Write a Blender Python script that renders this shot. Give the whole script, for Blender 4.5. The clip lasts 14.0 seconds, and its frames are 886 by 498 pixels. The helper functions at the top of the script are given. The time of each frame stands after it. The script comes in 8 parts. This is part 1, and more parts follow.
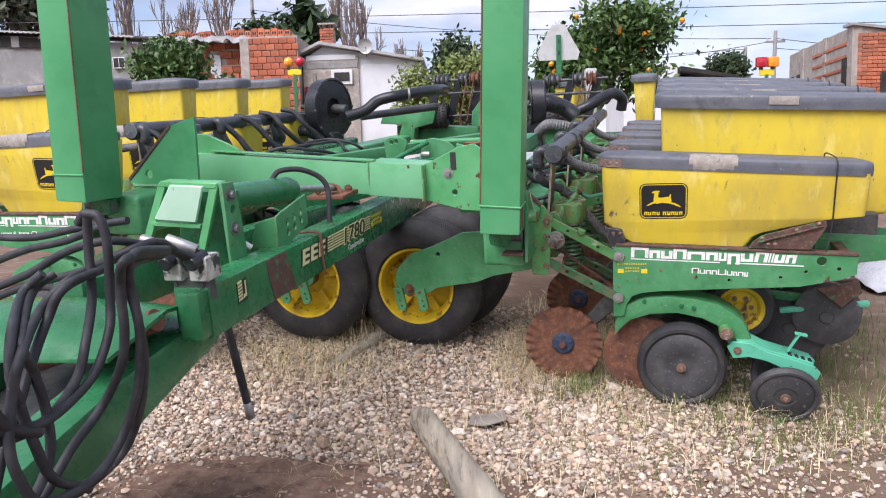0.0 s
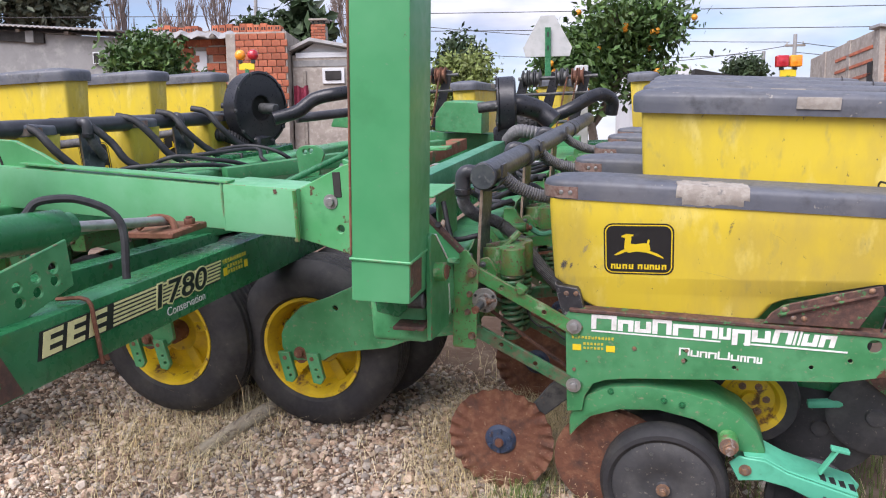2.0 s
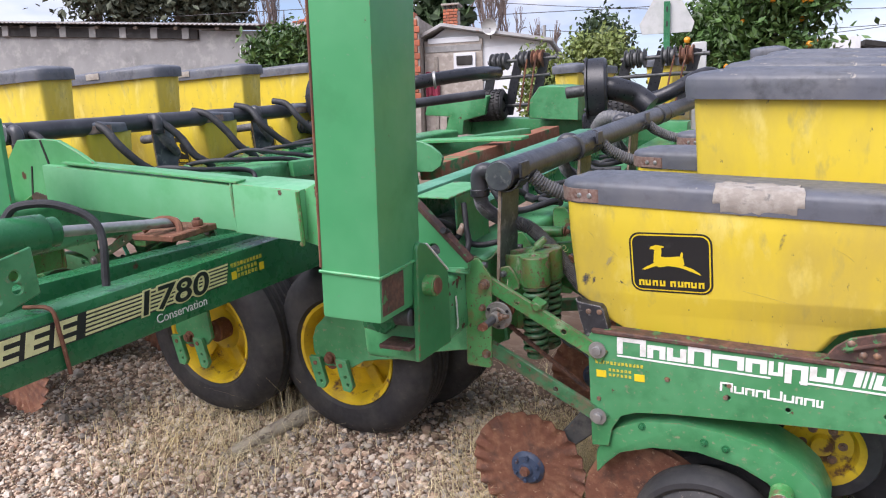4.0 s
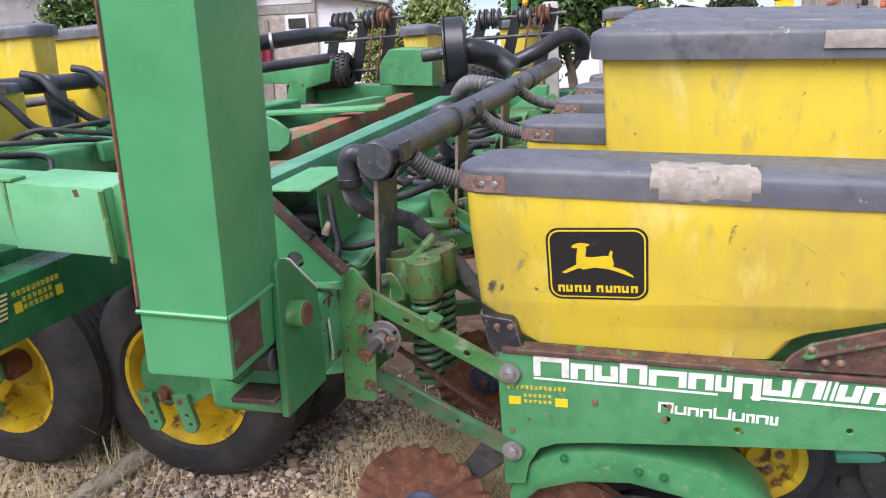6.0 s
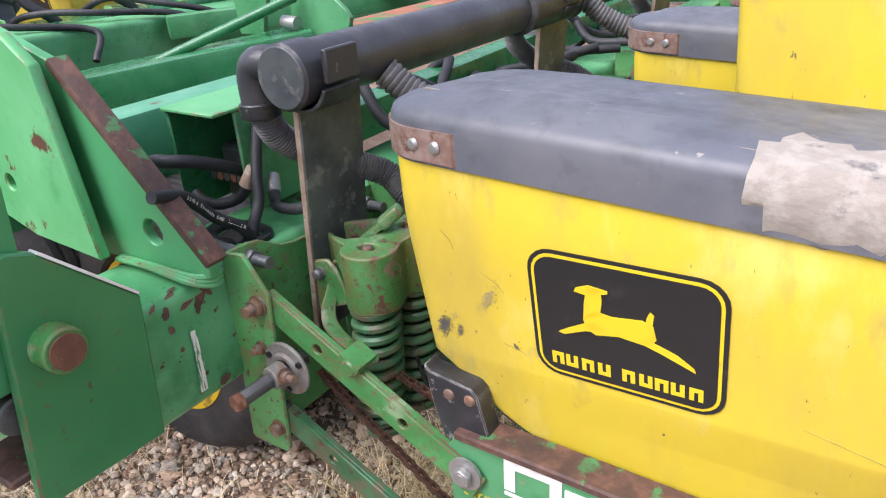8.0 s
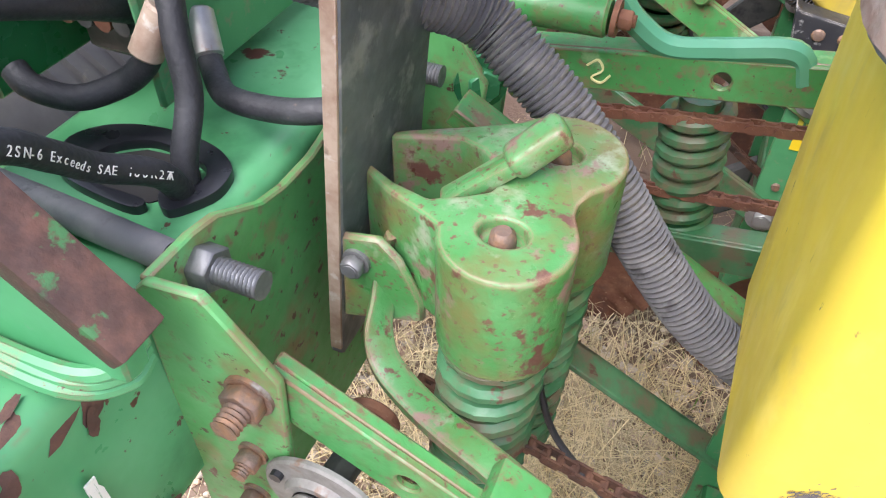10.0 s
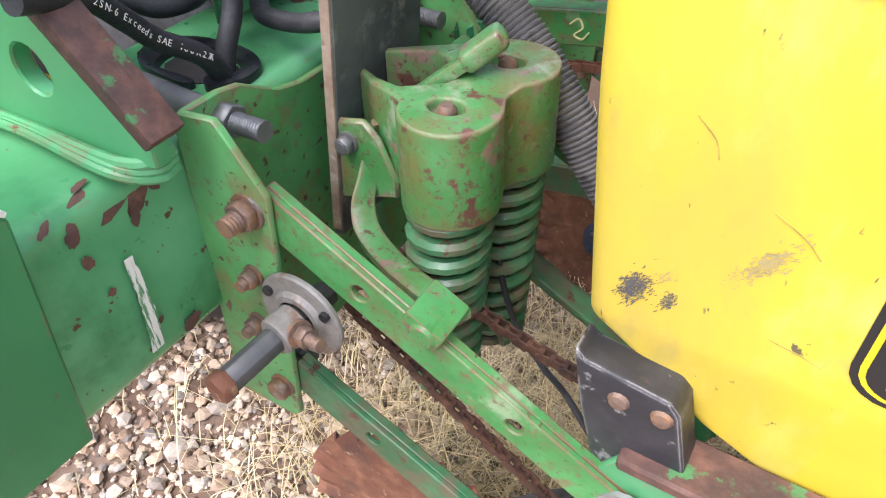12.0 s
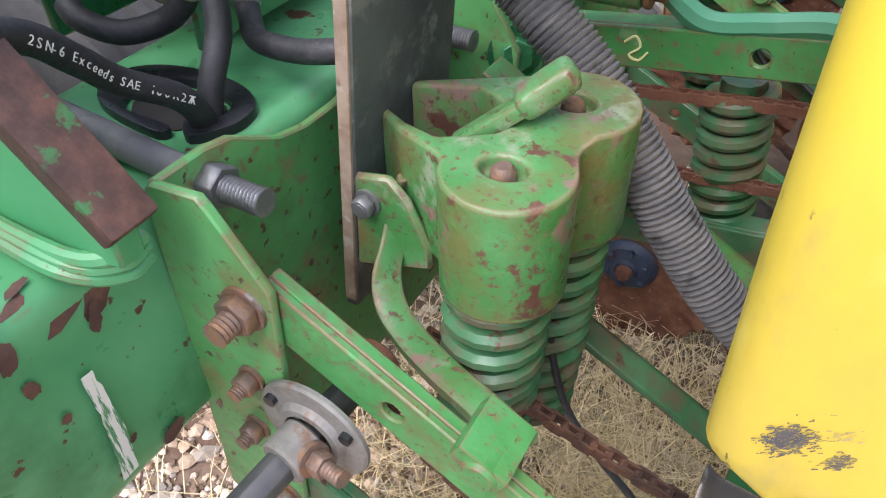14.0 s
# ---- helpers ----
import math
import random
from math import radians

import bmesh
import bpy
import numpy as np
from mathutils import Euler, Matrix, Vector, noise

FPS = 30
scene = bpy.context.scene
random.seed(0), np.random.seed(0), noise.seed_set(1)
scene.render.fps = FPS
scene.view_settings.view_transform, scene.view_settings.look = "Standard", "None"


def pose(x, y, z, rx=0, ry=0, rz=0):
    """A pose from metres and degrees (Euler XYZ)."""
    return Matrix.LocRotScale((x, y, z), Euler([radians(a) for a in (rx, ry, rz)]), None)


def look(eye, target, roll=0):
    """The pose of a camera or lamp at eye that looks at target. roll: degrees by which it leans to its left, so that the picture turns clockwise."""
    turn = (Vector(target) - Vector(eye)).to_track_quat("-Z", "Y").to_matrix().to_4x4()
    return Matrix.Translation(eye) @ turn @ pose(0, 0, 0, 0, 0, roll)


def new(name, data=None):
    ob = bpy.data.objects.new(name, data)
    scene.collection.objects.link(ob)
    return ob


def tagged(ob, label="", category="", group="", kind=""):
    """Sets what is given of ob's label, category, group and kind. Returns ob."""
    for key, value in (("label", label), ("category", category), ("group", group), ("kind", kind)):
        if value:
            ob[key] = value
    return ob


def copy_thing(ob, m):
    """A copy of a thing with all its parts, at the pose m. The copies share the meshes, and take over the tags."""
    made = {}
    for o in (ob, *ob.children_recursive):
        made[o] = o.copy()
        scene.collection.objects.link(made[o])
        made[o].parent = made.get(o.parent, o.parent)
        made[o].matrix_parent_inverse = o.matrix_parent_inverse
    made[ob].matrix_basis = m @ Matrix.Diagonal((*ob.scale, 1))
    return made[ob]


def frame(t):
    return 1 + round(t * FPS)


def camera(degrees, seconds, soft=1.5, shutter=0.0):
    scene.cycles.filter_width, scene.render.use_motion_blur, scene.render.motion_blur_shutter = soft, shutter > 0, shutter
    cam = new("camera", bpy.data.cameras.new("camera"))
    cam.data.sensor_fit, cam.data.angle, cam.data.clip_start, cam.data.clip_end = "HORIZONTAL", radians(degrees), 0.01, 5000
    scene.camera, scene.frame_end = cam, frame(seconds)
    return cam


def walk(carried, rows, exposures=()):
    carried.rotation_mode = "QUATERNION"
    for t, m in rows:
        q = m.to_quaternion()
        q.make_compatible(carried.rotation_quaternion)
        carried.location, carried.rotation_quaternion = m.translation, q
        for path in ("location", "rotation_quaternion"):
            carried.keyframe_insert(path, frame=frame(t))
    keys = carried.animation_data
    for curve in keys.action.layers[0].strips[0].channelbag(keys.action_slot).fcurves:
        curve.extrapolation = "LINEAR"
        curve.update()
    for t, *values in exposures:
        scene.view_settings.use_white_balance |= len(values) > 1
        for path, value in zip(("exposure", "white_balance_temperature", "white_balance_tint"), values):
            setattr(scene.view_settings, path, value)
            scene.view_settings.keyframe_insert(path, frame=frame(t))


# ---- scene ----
cam = camera(62.0, 14.0, 1.1)
PATH = [
    (0, (0.176, 0.093, 1.294), (0.084, 2.077, 1.06), -1.7),
    (0.5, (0.272, 0.304, 1.284), (0.194, 2.29, 1.06), -1.6),
    (1, (0.382, 0.614, 1.304), (0.313, 2.600, 1.075), -1.6),
    (1.5, (0.482, 0.98, 1.314), (0.394, 2.965, 1.088), -1.4),
    (2, (0.6, 1.276, 1.363), (0.473, 3.259, 1.135), -0.9),
    (2.5, (0.822, 1.474, 1.401), (0.46, 3.425, 1.151), -0.3),
    (2.7, (0.889, 1.531, 1.403), (0.416, 3.458, 1.151), 0.3),
    (4.8, (1.02, 1.69, 1.395), (0.52, 3.607, 1.122), -2.2),
    (5, (0.983, 1.746, 1.386), (0.55, 3.678, 1.104), -2.5),
    (5.5, (0.84, 1.953, 1.421), (0.598, 3.913, 1.104), -2.9),
    (6, (0.832, 2.095, 1.431), (0.729, 4.058, 1.064), -2.8),
    (6.5, (0.956, 2.338, 1.424), (0.847, 4.289, 0.999), -2.3),
    (7, (1.033, 2.629, 1.437), (0.788, 4.552, 0.947), -1.4),
    (7.5, (1.134, 2.909, 1.451), (0.677, 4.779, 0.907), -0.7),
    (7.7, (1.189, 2.932, 1.442), (0.52, 4.728, 0.872), -0.2),
    (9.8, (0.683, 3.568, 1.350), (0.501, 5.140, 0.126), 3.2),
    (10, (0.681, 3.578, 1.342), (0.518, 5.142, 0.107), 4.1),
    (10.5, (0.692, 3.585, 1.346), (0.574, 5.134, 0.085), 5.0),
    (11, (0.691, 3.588, 1.351), (0.565, 5.144, 0.101), 5.3),
    (11.5, (0.734, 3.554, 1.336), (0.463, 5.094, 0.090), 3.4),
    (12, (0.835, 3.404, 1.314), (0.400, 4.989, 0.176), 2.9),
    (12.5, (0.847, 3.334, 1.277), (0.382, 4.971, 0.227), 3.4),
    (13, (0.842, 3.334, 1.269), (0.352, 4.976, 0.238), 2.8),
    (13.5, (0.806, 3.401, 1.272), (0.349, 5.027, 0.200), 2.6),
    (14, (0.742, 3.546, 1.293), (0.362, 5.125, 0.125), 3.3),
]
EXPOSURES = [(0, 0.28, 6300, 20), (2.7, 0.3, 6300, 20), (4.8, 0.4, 6300, 20), (7.7, 0.62, 6300, 20), (9.8, 1.66, 6300, 20), (11.2, 1.62, 6300, 20), (12, 1.26, 6300, 20), (13.4, 1.12, 6300, 20), (14, 1.2, 6300, 20)]
walk(cam, [(t, look(eye, target, roll)) for t, eye, target, roll in PATH], EXPOSURES)

# ---- light ----
world = bpy.data.worlds.new("world")
scene.world = world
world.use_nodes = True
wn, wl = world.node_tree.nodes, world.node_tree.links
wn.clear()
SUN_EL, SUN_AZ = 48.0, 212.0   # degrees; a broad bright patch of thin cloud behind the camera, a little to its left
sky = wn.new("ShaderNodeTexSky")
sky.sky_type, sky.sun_disc = "NISHITA", False
sky.sun_elevation, sky.sun_rotation = radians(SUN_EL), radians(SUN_AZ)
sky.air_density, sky.dust_density = 1.0, 1.5
coord = wn.new("ShaderNodeTexCoord")
wmap = wn.new("ShaderNodeMapping")
wmap.inputs["Scale"].default_value = (1.0, 1.0, 3.2)
clouds = wn.new("ShaderNodeTexNoise")
clouds.inputs["Scale"].default_value, clouds.inputs["Detail"].default_value, clouds.inputs["Roughness"].default_value = 2.6, 6.0, 0.55
ramp = wn.new("ShaderNodeValToRGB")
ramp.color_ramp.elements[0].position, ramp.color_ramp.elements[1].position = 0.34, 0.62
tone = wn.new("ShaderNodeTexNoise")
tone.inputs["Scale"].default_value, tone.inputs["Detail"].default_value = 5.0, 5.0
cloudcol = wn.new("ShaderNodeValToRGB")
cloudcol.color_ramp.elements[0].color, cloudcol.color_ramp.elements[1].color = (3.0, 3.35, 4.2, 1), (5.6, 5.75, 6.1, 1)
cloudcol.color_ramp.elements[0].position, cloudcol.color_ramp.elements[1].position = 0.38, 0.58
wmix = wn.new("ShaderNodeMixRGB")
bg = wn.new("ShaderNodeBackground")
bg.inputs["Strength"].default_value = 0.15
wout = wn.new("ShaderNodeOutputWorld")
wl.new(coord.outputs["Generated"], wmap.inputs["Vector"])
wl.new(wmap.outputs["Vector"], clouds.inputs["Vector"])
wl.new(wmap.outputs["Vector"], tone.inputs["Vector"])
wl.new(clouds.outputs["Fac"], ramp.inputs["Fac"])
wl.new(tone.outputs["Fac"], cloudcol.inputs["Fac"])
wl.new(ramp.outputs["Color"], wmix.inputs["Fac"])
wl.new(sky.outputs["Color"], wmix.inputs["Color1"])
wl.new(cloudcol.outputs["Color"], wmix.inputs["Color2"])
wl.new(wmix.outputs["Color"], bg.inputs["Color"])
wl.new(bg.outputs["Background"], wout.inputs["Surface"])
sun = new("sun", bpy.data.lights.new("sun", "SUN"))
sun.data.energy, sun.data.angle, sun.data.color = 3.9, radians(50), (1.0, 0.97, 0.93)
sun_dir = Vector((math.sin(radians(SUN_AZ)) * math.cos(radians(SUN_EL)), math.cos(radians(SUN_AZ)) * math.cos(radians(SUN_EL)), math.sin(radians(SUN_EL))))
sun.matrix_world = look(sun_dir * 60, (0, 0, 0))

# ---- materials ----
def mat(name, layers, rough=(0.5, 0.7), metal=0.0, bump=0.0, bscale=60.0, spec=0.5, island=0.0, obj_var=0.0, coat=0.0, space="Object", edge=None, stretch=(1, 1, 1), tints=None):
    """layers: [(colour), (colour, noise scale, low, high, detail), ...], each one laid over the last where its noise is high."""
    m = bpy.data.materials.new(name)
    m.use_nodes = True
    n, l = m.node_tree.nodes, m.node_tree.links
    b = n["Principled BSDF"]
    tc = n.new("ShaderNodeTexCoord")
    vec = tc.outputs[space]
    col = n.new("ShaderNodeRGB")
    col.outputs[0].default_value = (*layers[0][0], 1)
    cur = col.outputs[0]
    last = None
    for i, (c, sc, lo, hi, det) in enumerate(layers[1:]):
        t = n.new("ShaderNodeTexNoise")
        t.inputs["Scale"].default_value, t.inputs["Detail"].default_value, t.inputs["Roughness"].default_value = sc, det, 0.62
        mp = n.new("ShaderNodeMapping")
        mp.inputs["Location"].default_value = (3.7 * i, 1.3 * i, 7.1 * i)
        mp.inputs["Scale"].default_value = stretch
        l.new(vec, mp.inputs["Vector"])
        l.new(mp.outputs["Vector"], t.inputs["Vector"])
        r = n.new("ShaderNodeMapRange")
        r.inputs["From Min"].default_value, r.inputs["From Max"].default_value = lo, hi
        l.new(t.outputs["Fac"], r.inputs["Value"])
        x = n.new("ShaderNodeMixRGB")
        x.inputs["Color2"].default_value = (*c, 1)
        l.new(r.outputs["Result"], x.inputs["Fac"])
        l.new(cur, x.inputs["Color1"])
        cur, last = x.outputs["Color"], r.outputs["Result"]
    if edge:
        # paint rubbed off along the edges, in patches
        ec, er, amount = edge
        bv, ge, dt = n.new("ShaderNodeBevel"), n.new("ShaderNodeNewGeometry"), n.new("ShaderNodeVectorMath")
        bv.samples, dt.operation = 4, "DOT_PRODUCT"
        bv.inputs["Radius"].default_value = er
        l.new(bv.outputs["Normal"], dt.inputs[0])
        l.new(ge.outputs["True Normal"], dt.inputs[1])
        en = n.new("ShaderNodeTexNoise")
        en.inputs["Scale"].default_value, en.inputs["Detail"].default_value = 45.0, 6.0
        l.new(vec, en.inputs["Vector"])
        e1, e2, e3 = n.new("ShaderNodeMapRange"), n.new("ShaderNodeMapRange"), n.new("ShaderNodeMath")
        e1.inputs["From Min"].default_value, e1.inputs["From Max"].default_value = 0.985, 0.90
        e2.inputs["From Min"].default_value, e2.inputs["From Max"].default_value = 0.56 - amount, 0.64 - amount
        e3.operation = "MULTIPLY"
        l.new(dt.outputs["Value"], e1.inputs["Value"])
        l.new(en.outputs["Fac"], e2.inputs["Value"])
        l.new(e1.outputs["Result"], e3.inputs[0])
        l.new(e2.outputs["Result"], e3.inputs[1])
        x = n.new("ShaderNodeMixRGB")
        x.inputs["Color2"].default_value = (*ec, 1)
        l.new(e3.outputs["Value"], x.inputs["Fac"])
        l.new(cur, x.inputs["Color1"])
        cur = x.outputs["Color"]
    if island or obj_var:
        src = n.new("ShaderNodeNewGeometry").outputs["Random Per Island"] if island else n.new("ShaderNodeObjectInfo").outputs["Random"]
        h = n.new("ShaderNodeHueSaturation")
        r = n.new("ShaderNodeMapRange")
        r.inputs["To Min"].default_value, r.inputs["To Max"].default_value = 1 - (island or obj_var), 1 + (island or obj_var)
        l.new(src, r.inputs["Value"])
        l.new(r.outputs["Result"], h.inputs["Value"])
        l.new(cur, h.inputs["Color"])
        cur = h.outputs["Color"]
        if tints:
            # a second random pick gives each stone its own kind of rock
            k1, k2 = n.new("ShaderNodeMath"), n.new("ShaderNodeMath")
            k1.operation, k2.operation = "MULTIPLY", "FRACT"
            k1.inputs[1].default_value = 17.31
            l.new(src, k1.inputs[0])
            l.new(k1.outputs[0], k2.inputs[0])
            cr, mx = n.new("ShaderNodeValToRGB"), n.new("ShaderNodeMixRGB")
            cr.color_ramp.interpolation = "CONSTANT"
            while len(cr.color_ramp.elements) < len(tints):
                cr.color_ramp.elements.new(0.5)
            for q, c in enumerate(tints):
                cr.color_ramp.elements[q].position = q / len(tints)
                cr.color_ramp.elements[q].color = (*c, 1)
            mx.blend_type = "MULTIPLY"
            mx.inputs["Fac"].default_value = 1.0
            l.new(k2.outputs[0], cr.inputs["Fac"])
            l.new(cur, mx.inputs["Color1"])
            l.new(cr.outputs["Color"], mx.inputs["Color2"])
            cur = mx.outputs["Color"]
    l.new(cur, b.inputs["Base Color"])
    g = n.new("ShaderNodeTexNoise")
    g.inputs["Scale"].default_value, g.inputs["Detail"].default_value = bscale, 5.0
    l.new(vec, g.inputs["Vector"])
    rr = n.new("ShaderNodeMapRange")
    rr.inputs["From Min"].default_value, rr.inputs["From Max"].default_value = 0.3, 0.7
    rr.inputs["To Min"].default_value, rr.inputs["To Max"].default_value = rough
    l.new(g.outputs["Fac"], rr.inputs["Value"])
    l.new(rr.outputs["Result"], b.inputs["Roughness"])
    b.inputs["Metallic"].default_value = metal
    b.inputs["Specular IOR Level"].default_value = spec
    b.inputs["Coat Weight"].default_value = coat
    if bump:
        bp = n.new("ShaderNodeBump")
        bp.inputs["Strength"].default_value, bp.inputs["Distance"].default_value = bump, 0.004
        l.new(g.outputs["Fac"], bp.inputs["Height"])
        l.new(bp.outputs["Normal"], b.inputs["Normal"])
    return m


RUST = (0.105, 0.045, 0.030)
WEAR = (0.22, 0.13, 0.08)
GREEN = mat("green_paint", [((0.045, 0.225, 0.085),), ((0.10, 0.33, 0.155), 3.0, 0.40, 0.68, 4), ((0.03, 0.165, 0.06), 9.0, 0.52, 0.75, 5), ((0.20, 0.24, 0.14), 55.0, 0.60, 0.72, 3), (RUST, 14.0, 0.665, 0.70, 8)], (0.30, 0.48), bump=0.12, bscale=35, edge=(WEAR, 0.004, 0.05))
GREEN_FADED = mat("faded_green_paint", [((0.075, 0.34, 0.125),), ((0.13, 0.43, 0.19), 3.5, 0.40, 0.66, 5), ((0.05, 0.26, 0.095), 7.0, 0.55, 0.75, 5), (RUST, 11.0, 0.64, 0.665, 9), ((0.17, 0.11, 0.07), 55.0, 0.665, 0.70, 5)], (0.34, 0.52), bump=0.12, bscale=30, edge=(WEAR, 0.005, 0.05))
GREEN_POST = mat("clean_green_paint", [((0.062, 0.31, 0.125),), ((0.095, 0.37, 0.165), 2.2, 0.40, 0.66, 4), ((0.05, 0.26, 0.10), 5.0, 0.55, 0.75, 5), ((0.12, 0.30, 0.16), 70.0, 0.66, 0.72, 4), (RUST, 26.0, 0.715, 0.73, 6)], (0.30, 0.46), bump=0.08, bscale=25, edge=(WEAR, 0.004, 0.02))
# tie beam green, its mint-white highlights painted in as paler colour; rust and worn edges over it
GREEN_PALE = mat("highlit_green_paint", [((0.12, 0.41, 0.19),), ((0.18, 0.48, 0.26), 3.0, 0.40, 0.66, 5), ((0.095, 0.35, 0.15), 6.0, 0.56, 0.74, 5), (RUST, 17.0, 0.685, 0.705, 9)], (0.28, 0.46), bump=0.10, bscale=30, edge=(WEAR, 0.006, 0.10))
GREEN_DEEP = mat("deep_green_paint", [((0.016, 0.135, 0.05),), ((0.04, 0.20, 0.085), 4.0, 0.42, 0.7, 4), ((0.07, 0.09, 0.06), 30.0, 0.62, 0.8, 4), (RUST, 10.0, 0.67, 0.70, 8)], (0.20, 0.38), bump=0.06, bscale=30)
GREEN_WORN = mat("worn_green_paint", [((0.045, 0.22, 0.06),), ((0.08, 0.31, 0.10), 9.0, 0.42, 0.64, 6), ((0.12, 0.14, 0.05), 22.0, 0.52, 0.68, 8), ((0.22, 0.36, 0.19), 16.0, 0.60, 0.70, 8), ((0.18, 0.13, 0.075), 34.0, 0.57, 0.70, 10), ((0.17, 0.105, 0.065), 80.0, 0.56, 0.68, 10), (RUST, 24.0, 0.66, 0.69, 12), (RUST, 150.0, 0.61, 0.67, 7)], (0.28, 0.55), bump=0.22, bscale=90, edge=((0.19, 0.115, 0.07), 0.0036, 0.17))
GREEN_CAST = mat("mottled_cast_paint", [((0.055, 0.22, 0.06),), ((0.10, 0.30, 0.11), 8.0, 0.42, 0.62, 7), ((0.15, 0.15, 0.05), 13.0, 0.47, 0.63, 10), ((0.27, 0.33, 0.22), 19.0, 0.575, 0.67, 9), ((0.24, 0.155, 0.13), 24.0, 0.575, 0.64, 11), ((0.12, 0.055, 0.04), 38.0, 0.59, 0.635, 10), ((0.15, 0.085, 0.055), 150.0, 0.57, 0.65, 6)], (0.26, 0.5), bump=0.3, bscale=90, edge=((0.27, 0.18, 0.12), 0.006, 0.22))
GREEN_BRACKET = mat("bracket_green_paint", [((0.075, 0.30, 0.085),), ((0.13, 0.41, 0.15), 5.0, 0.40, 0.66, 6), ((0.075, 0.21, 0.07), 12.0, 0.54, 0.72, 6), ((0.22, 0.19, 0.08), 14.0, 0.54, 0.68, 9), ((0.20, 0.15, 0.09), 60.0, 0.57, 0.68, 9), (RUST, 75.0, 0.615, 0.65, 8)], (0.3, 0.5), bump=0.15, bscale=60, edge=((0.24, 0.155, 0.10), 0.005, 0.18))
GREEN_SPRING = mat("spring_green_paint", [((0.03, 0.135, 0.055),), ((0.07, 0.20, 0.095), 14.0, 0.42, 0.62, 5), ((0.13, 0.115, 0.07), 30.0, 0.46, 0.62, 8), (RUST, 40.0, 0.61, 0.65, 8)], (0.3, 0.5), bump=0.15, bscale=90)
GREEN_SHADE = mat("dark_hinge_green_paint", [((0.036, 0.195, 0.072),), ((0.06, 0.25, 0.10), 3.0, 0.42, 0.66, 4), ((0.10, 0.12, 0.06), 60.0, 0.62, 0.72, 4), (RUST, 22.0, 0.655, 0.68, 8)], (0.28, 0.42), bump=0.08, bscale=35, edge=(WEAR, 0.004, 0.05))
CORNER = mat("rusted_corner_metal", [((0.30, 0.22, 0.19),), ((0.22, 0.13, 0.105), 35, 0.45, 0.6, 7), ((0.14, 0.07, 0.05), 60, 0.56, 0.66, 6), ((0.38, 0.32, 0.29), 18, 0.56, 0.7, 5)], (0.55, 0.75), metal=0.2, bump=0.3, bscale=120)
MINT = mat("mint_paint", [((0.10, 0.46, 0.30),), ((0.07, 0.35, 0.22), 9, 0.5, 0.7, 4), ((0.05, 0.06, 0.05), 22, 0.66, 0.7, 6)], (0.35, 0.5))
YELLOW = mat("yellow_plastic", [((0.73, 0.565, 0.045),), ((0.58, 0.445, 0.075), 4.0, 0.44, 0.66, 8), ((0.79, 0.66, 0.17), 9.0, 0.55, 0.72, 6), ((0.44, 0.36, 0.11), 16.0, 0.58, 0.76, 10), ((0.13, 0.115, 0.06), 75.0, 0.68, 0.72, 4)], (0.30, 0.55), bump=0.06, bscale=25, stretch=(1, 1, 0.4))
YELLOW_RIM = mat("yellow_wheel_paint", [((0.66, 0.46, 0.012),), ((0.45, 0.29, 0.03), 9, 0.45, 0.7, 6), ((0.12, 0.06, 0.035), 14, 0.58, 0.66, 8)], (0.35, 0.55))
LID = mat("grey_lid_plastic", [((0.105, 0.115, 0.14),), ((0.15, 0.155, 0.17), 5, 0.42, 0.7, 5), ((0.07, 0.075, 0.085), 18, 0.5, 0.72, 6), ((0.30, 0.28, 0.25), 30, 0.665, 0.70, 5)], (0.42, 0.6), bump=0.15, bscale=45)
PATCH = mat("dried_grey_patch", [((0.30, 0.27, 0.235),), ((0.38, 0.35, 0.31), 30, 0.45, 0.6, 6), ((0.14, 0.135, 0.13), 18, 0.62, 0.7, 6)], (0.75, 0.9), bump=0.6, bscale=70)
BLACK = mat("black_plastic", [((0.018, 0.019, 0.024),), ((0.05, 0.05, 0.055), 8, 0.5, 0.75, 5), ((0.16, 0.15, 0.14), 40, 0.68, 0.74, 4)], (0.25, 0.42), bump=0.05)
PIPE = mat("black_tube_plastic", [((0.042, 0.043, 0.050),), ((0.08, 0.082, 0.092), 6, 0.45, 0.7, 5), ((0.15, 0.145, 0.14), 60, 0.68, 0.74, 3)], (0.28, 0.42), bump=0.08)
RUBBER = mat("black_hose_rubber", [((0.019, 0.020, 0.024),), ((0.055, 0.057, 0.062), 12, 0.45, 0.72, 6), ((0.22, 0.17, 0.12), 26, 0.68, 0.76, 6)], (0.5, 0.7), bump=0.2, bscale=250)
HOSE = mat("grey_corrugated_hose", [((0.13, 0.13, 0.137),), ((0.21, 0.205, 0.20), 25, 0.45, 0.7, 5), ((0.06, 0.06, 0.06), 40, 0.58, 0.7, 4)], (0.45, 0.65), bump=0.1)
TYRE = mat("tyre_rubber", [((0.024, 0.024, 0.027),), ((0.055, 0.053, 0.05), 7, 0.45, 0.7, 5), ((0.13, 0.115, 0.095), 20, 0.62, 0.78, 6)], (0.6, 0.8), bump=0.2, bscale=40)
GAUGE = mat("dusty_black_wheel", [((0.045, 0.046, 0.05),), ((0.085, 0.085, 0.085), 9, 0.45, 0.7, 6), ((0.15, 0.14, 0.12), 60, 0.64, 0.7, 3)], (0.55, 0.75), bump=0.15)
RUSTY = mat("rusted_steel", [((0.155, 0.062, 0.036),), ((0.24, 0.115, 0.065), 22, 0.45, 0.65, 7), ((0.075, 0.04, 0.032), 11, 0.5, 0.7, 6), ((0.34, 0.21, 0.13), 60, 0.62, 0.7, 4)], (0.75, 0.9), bump=0.5, bscale=90)
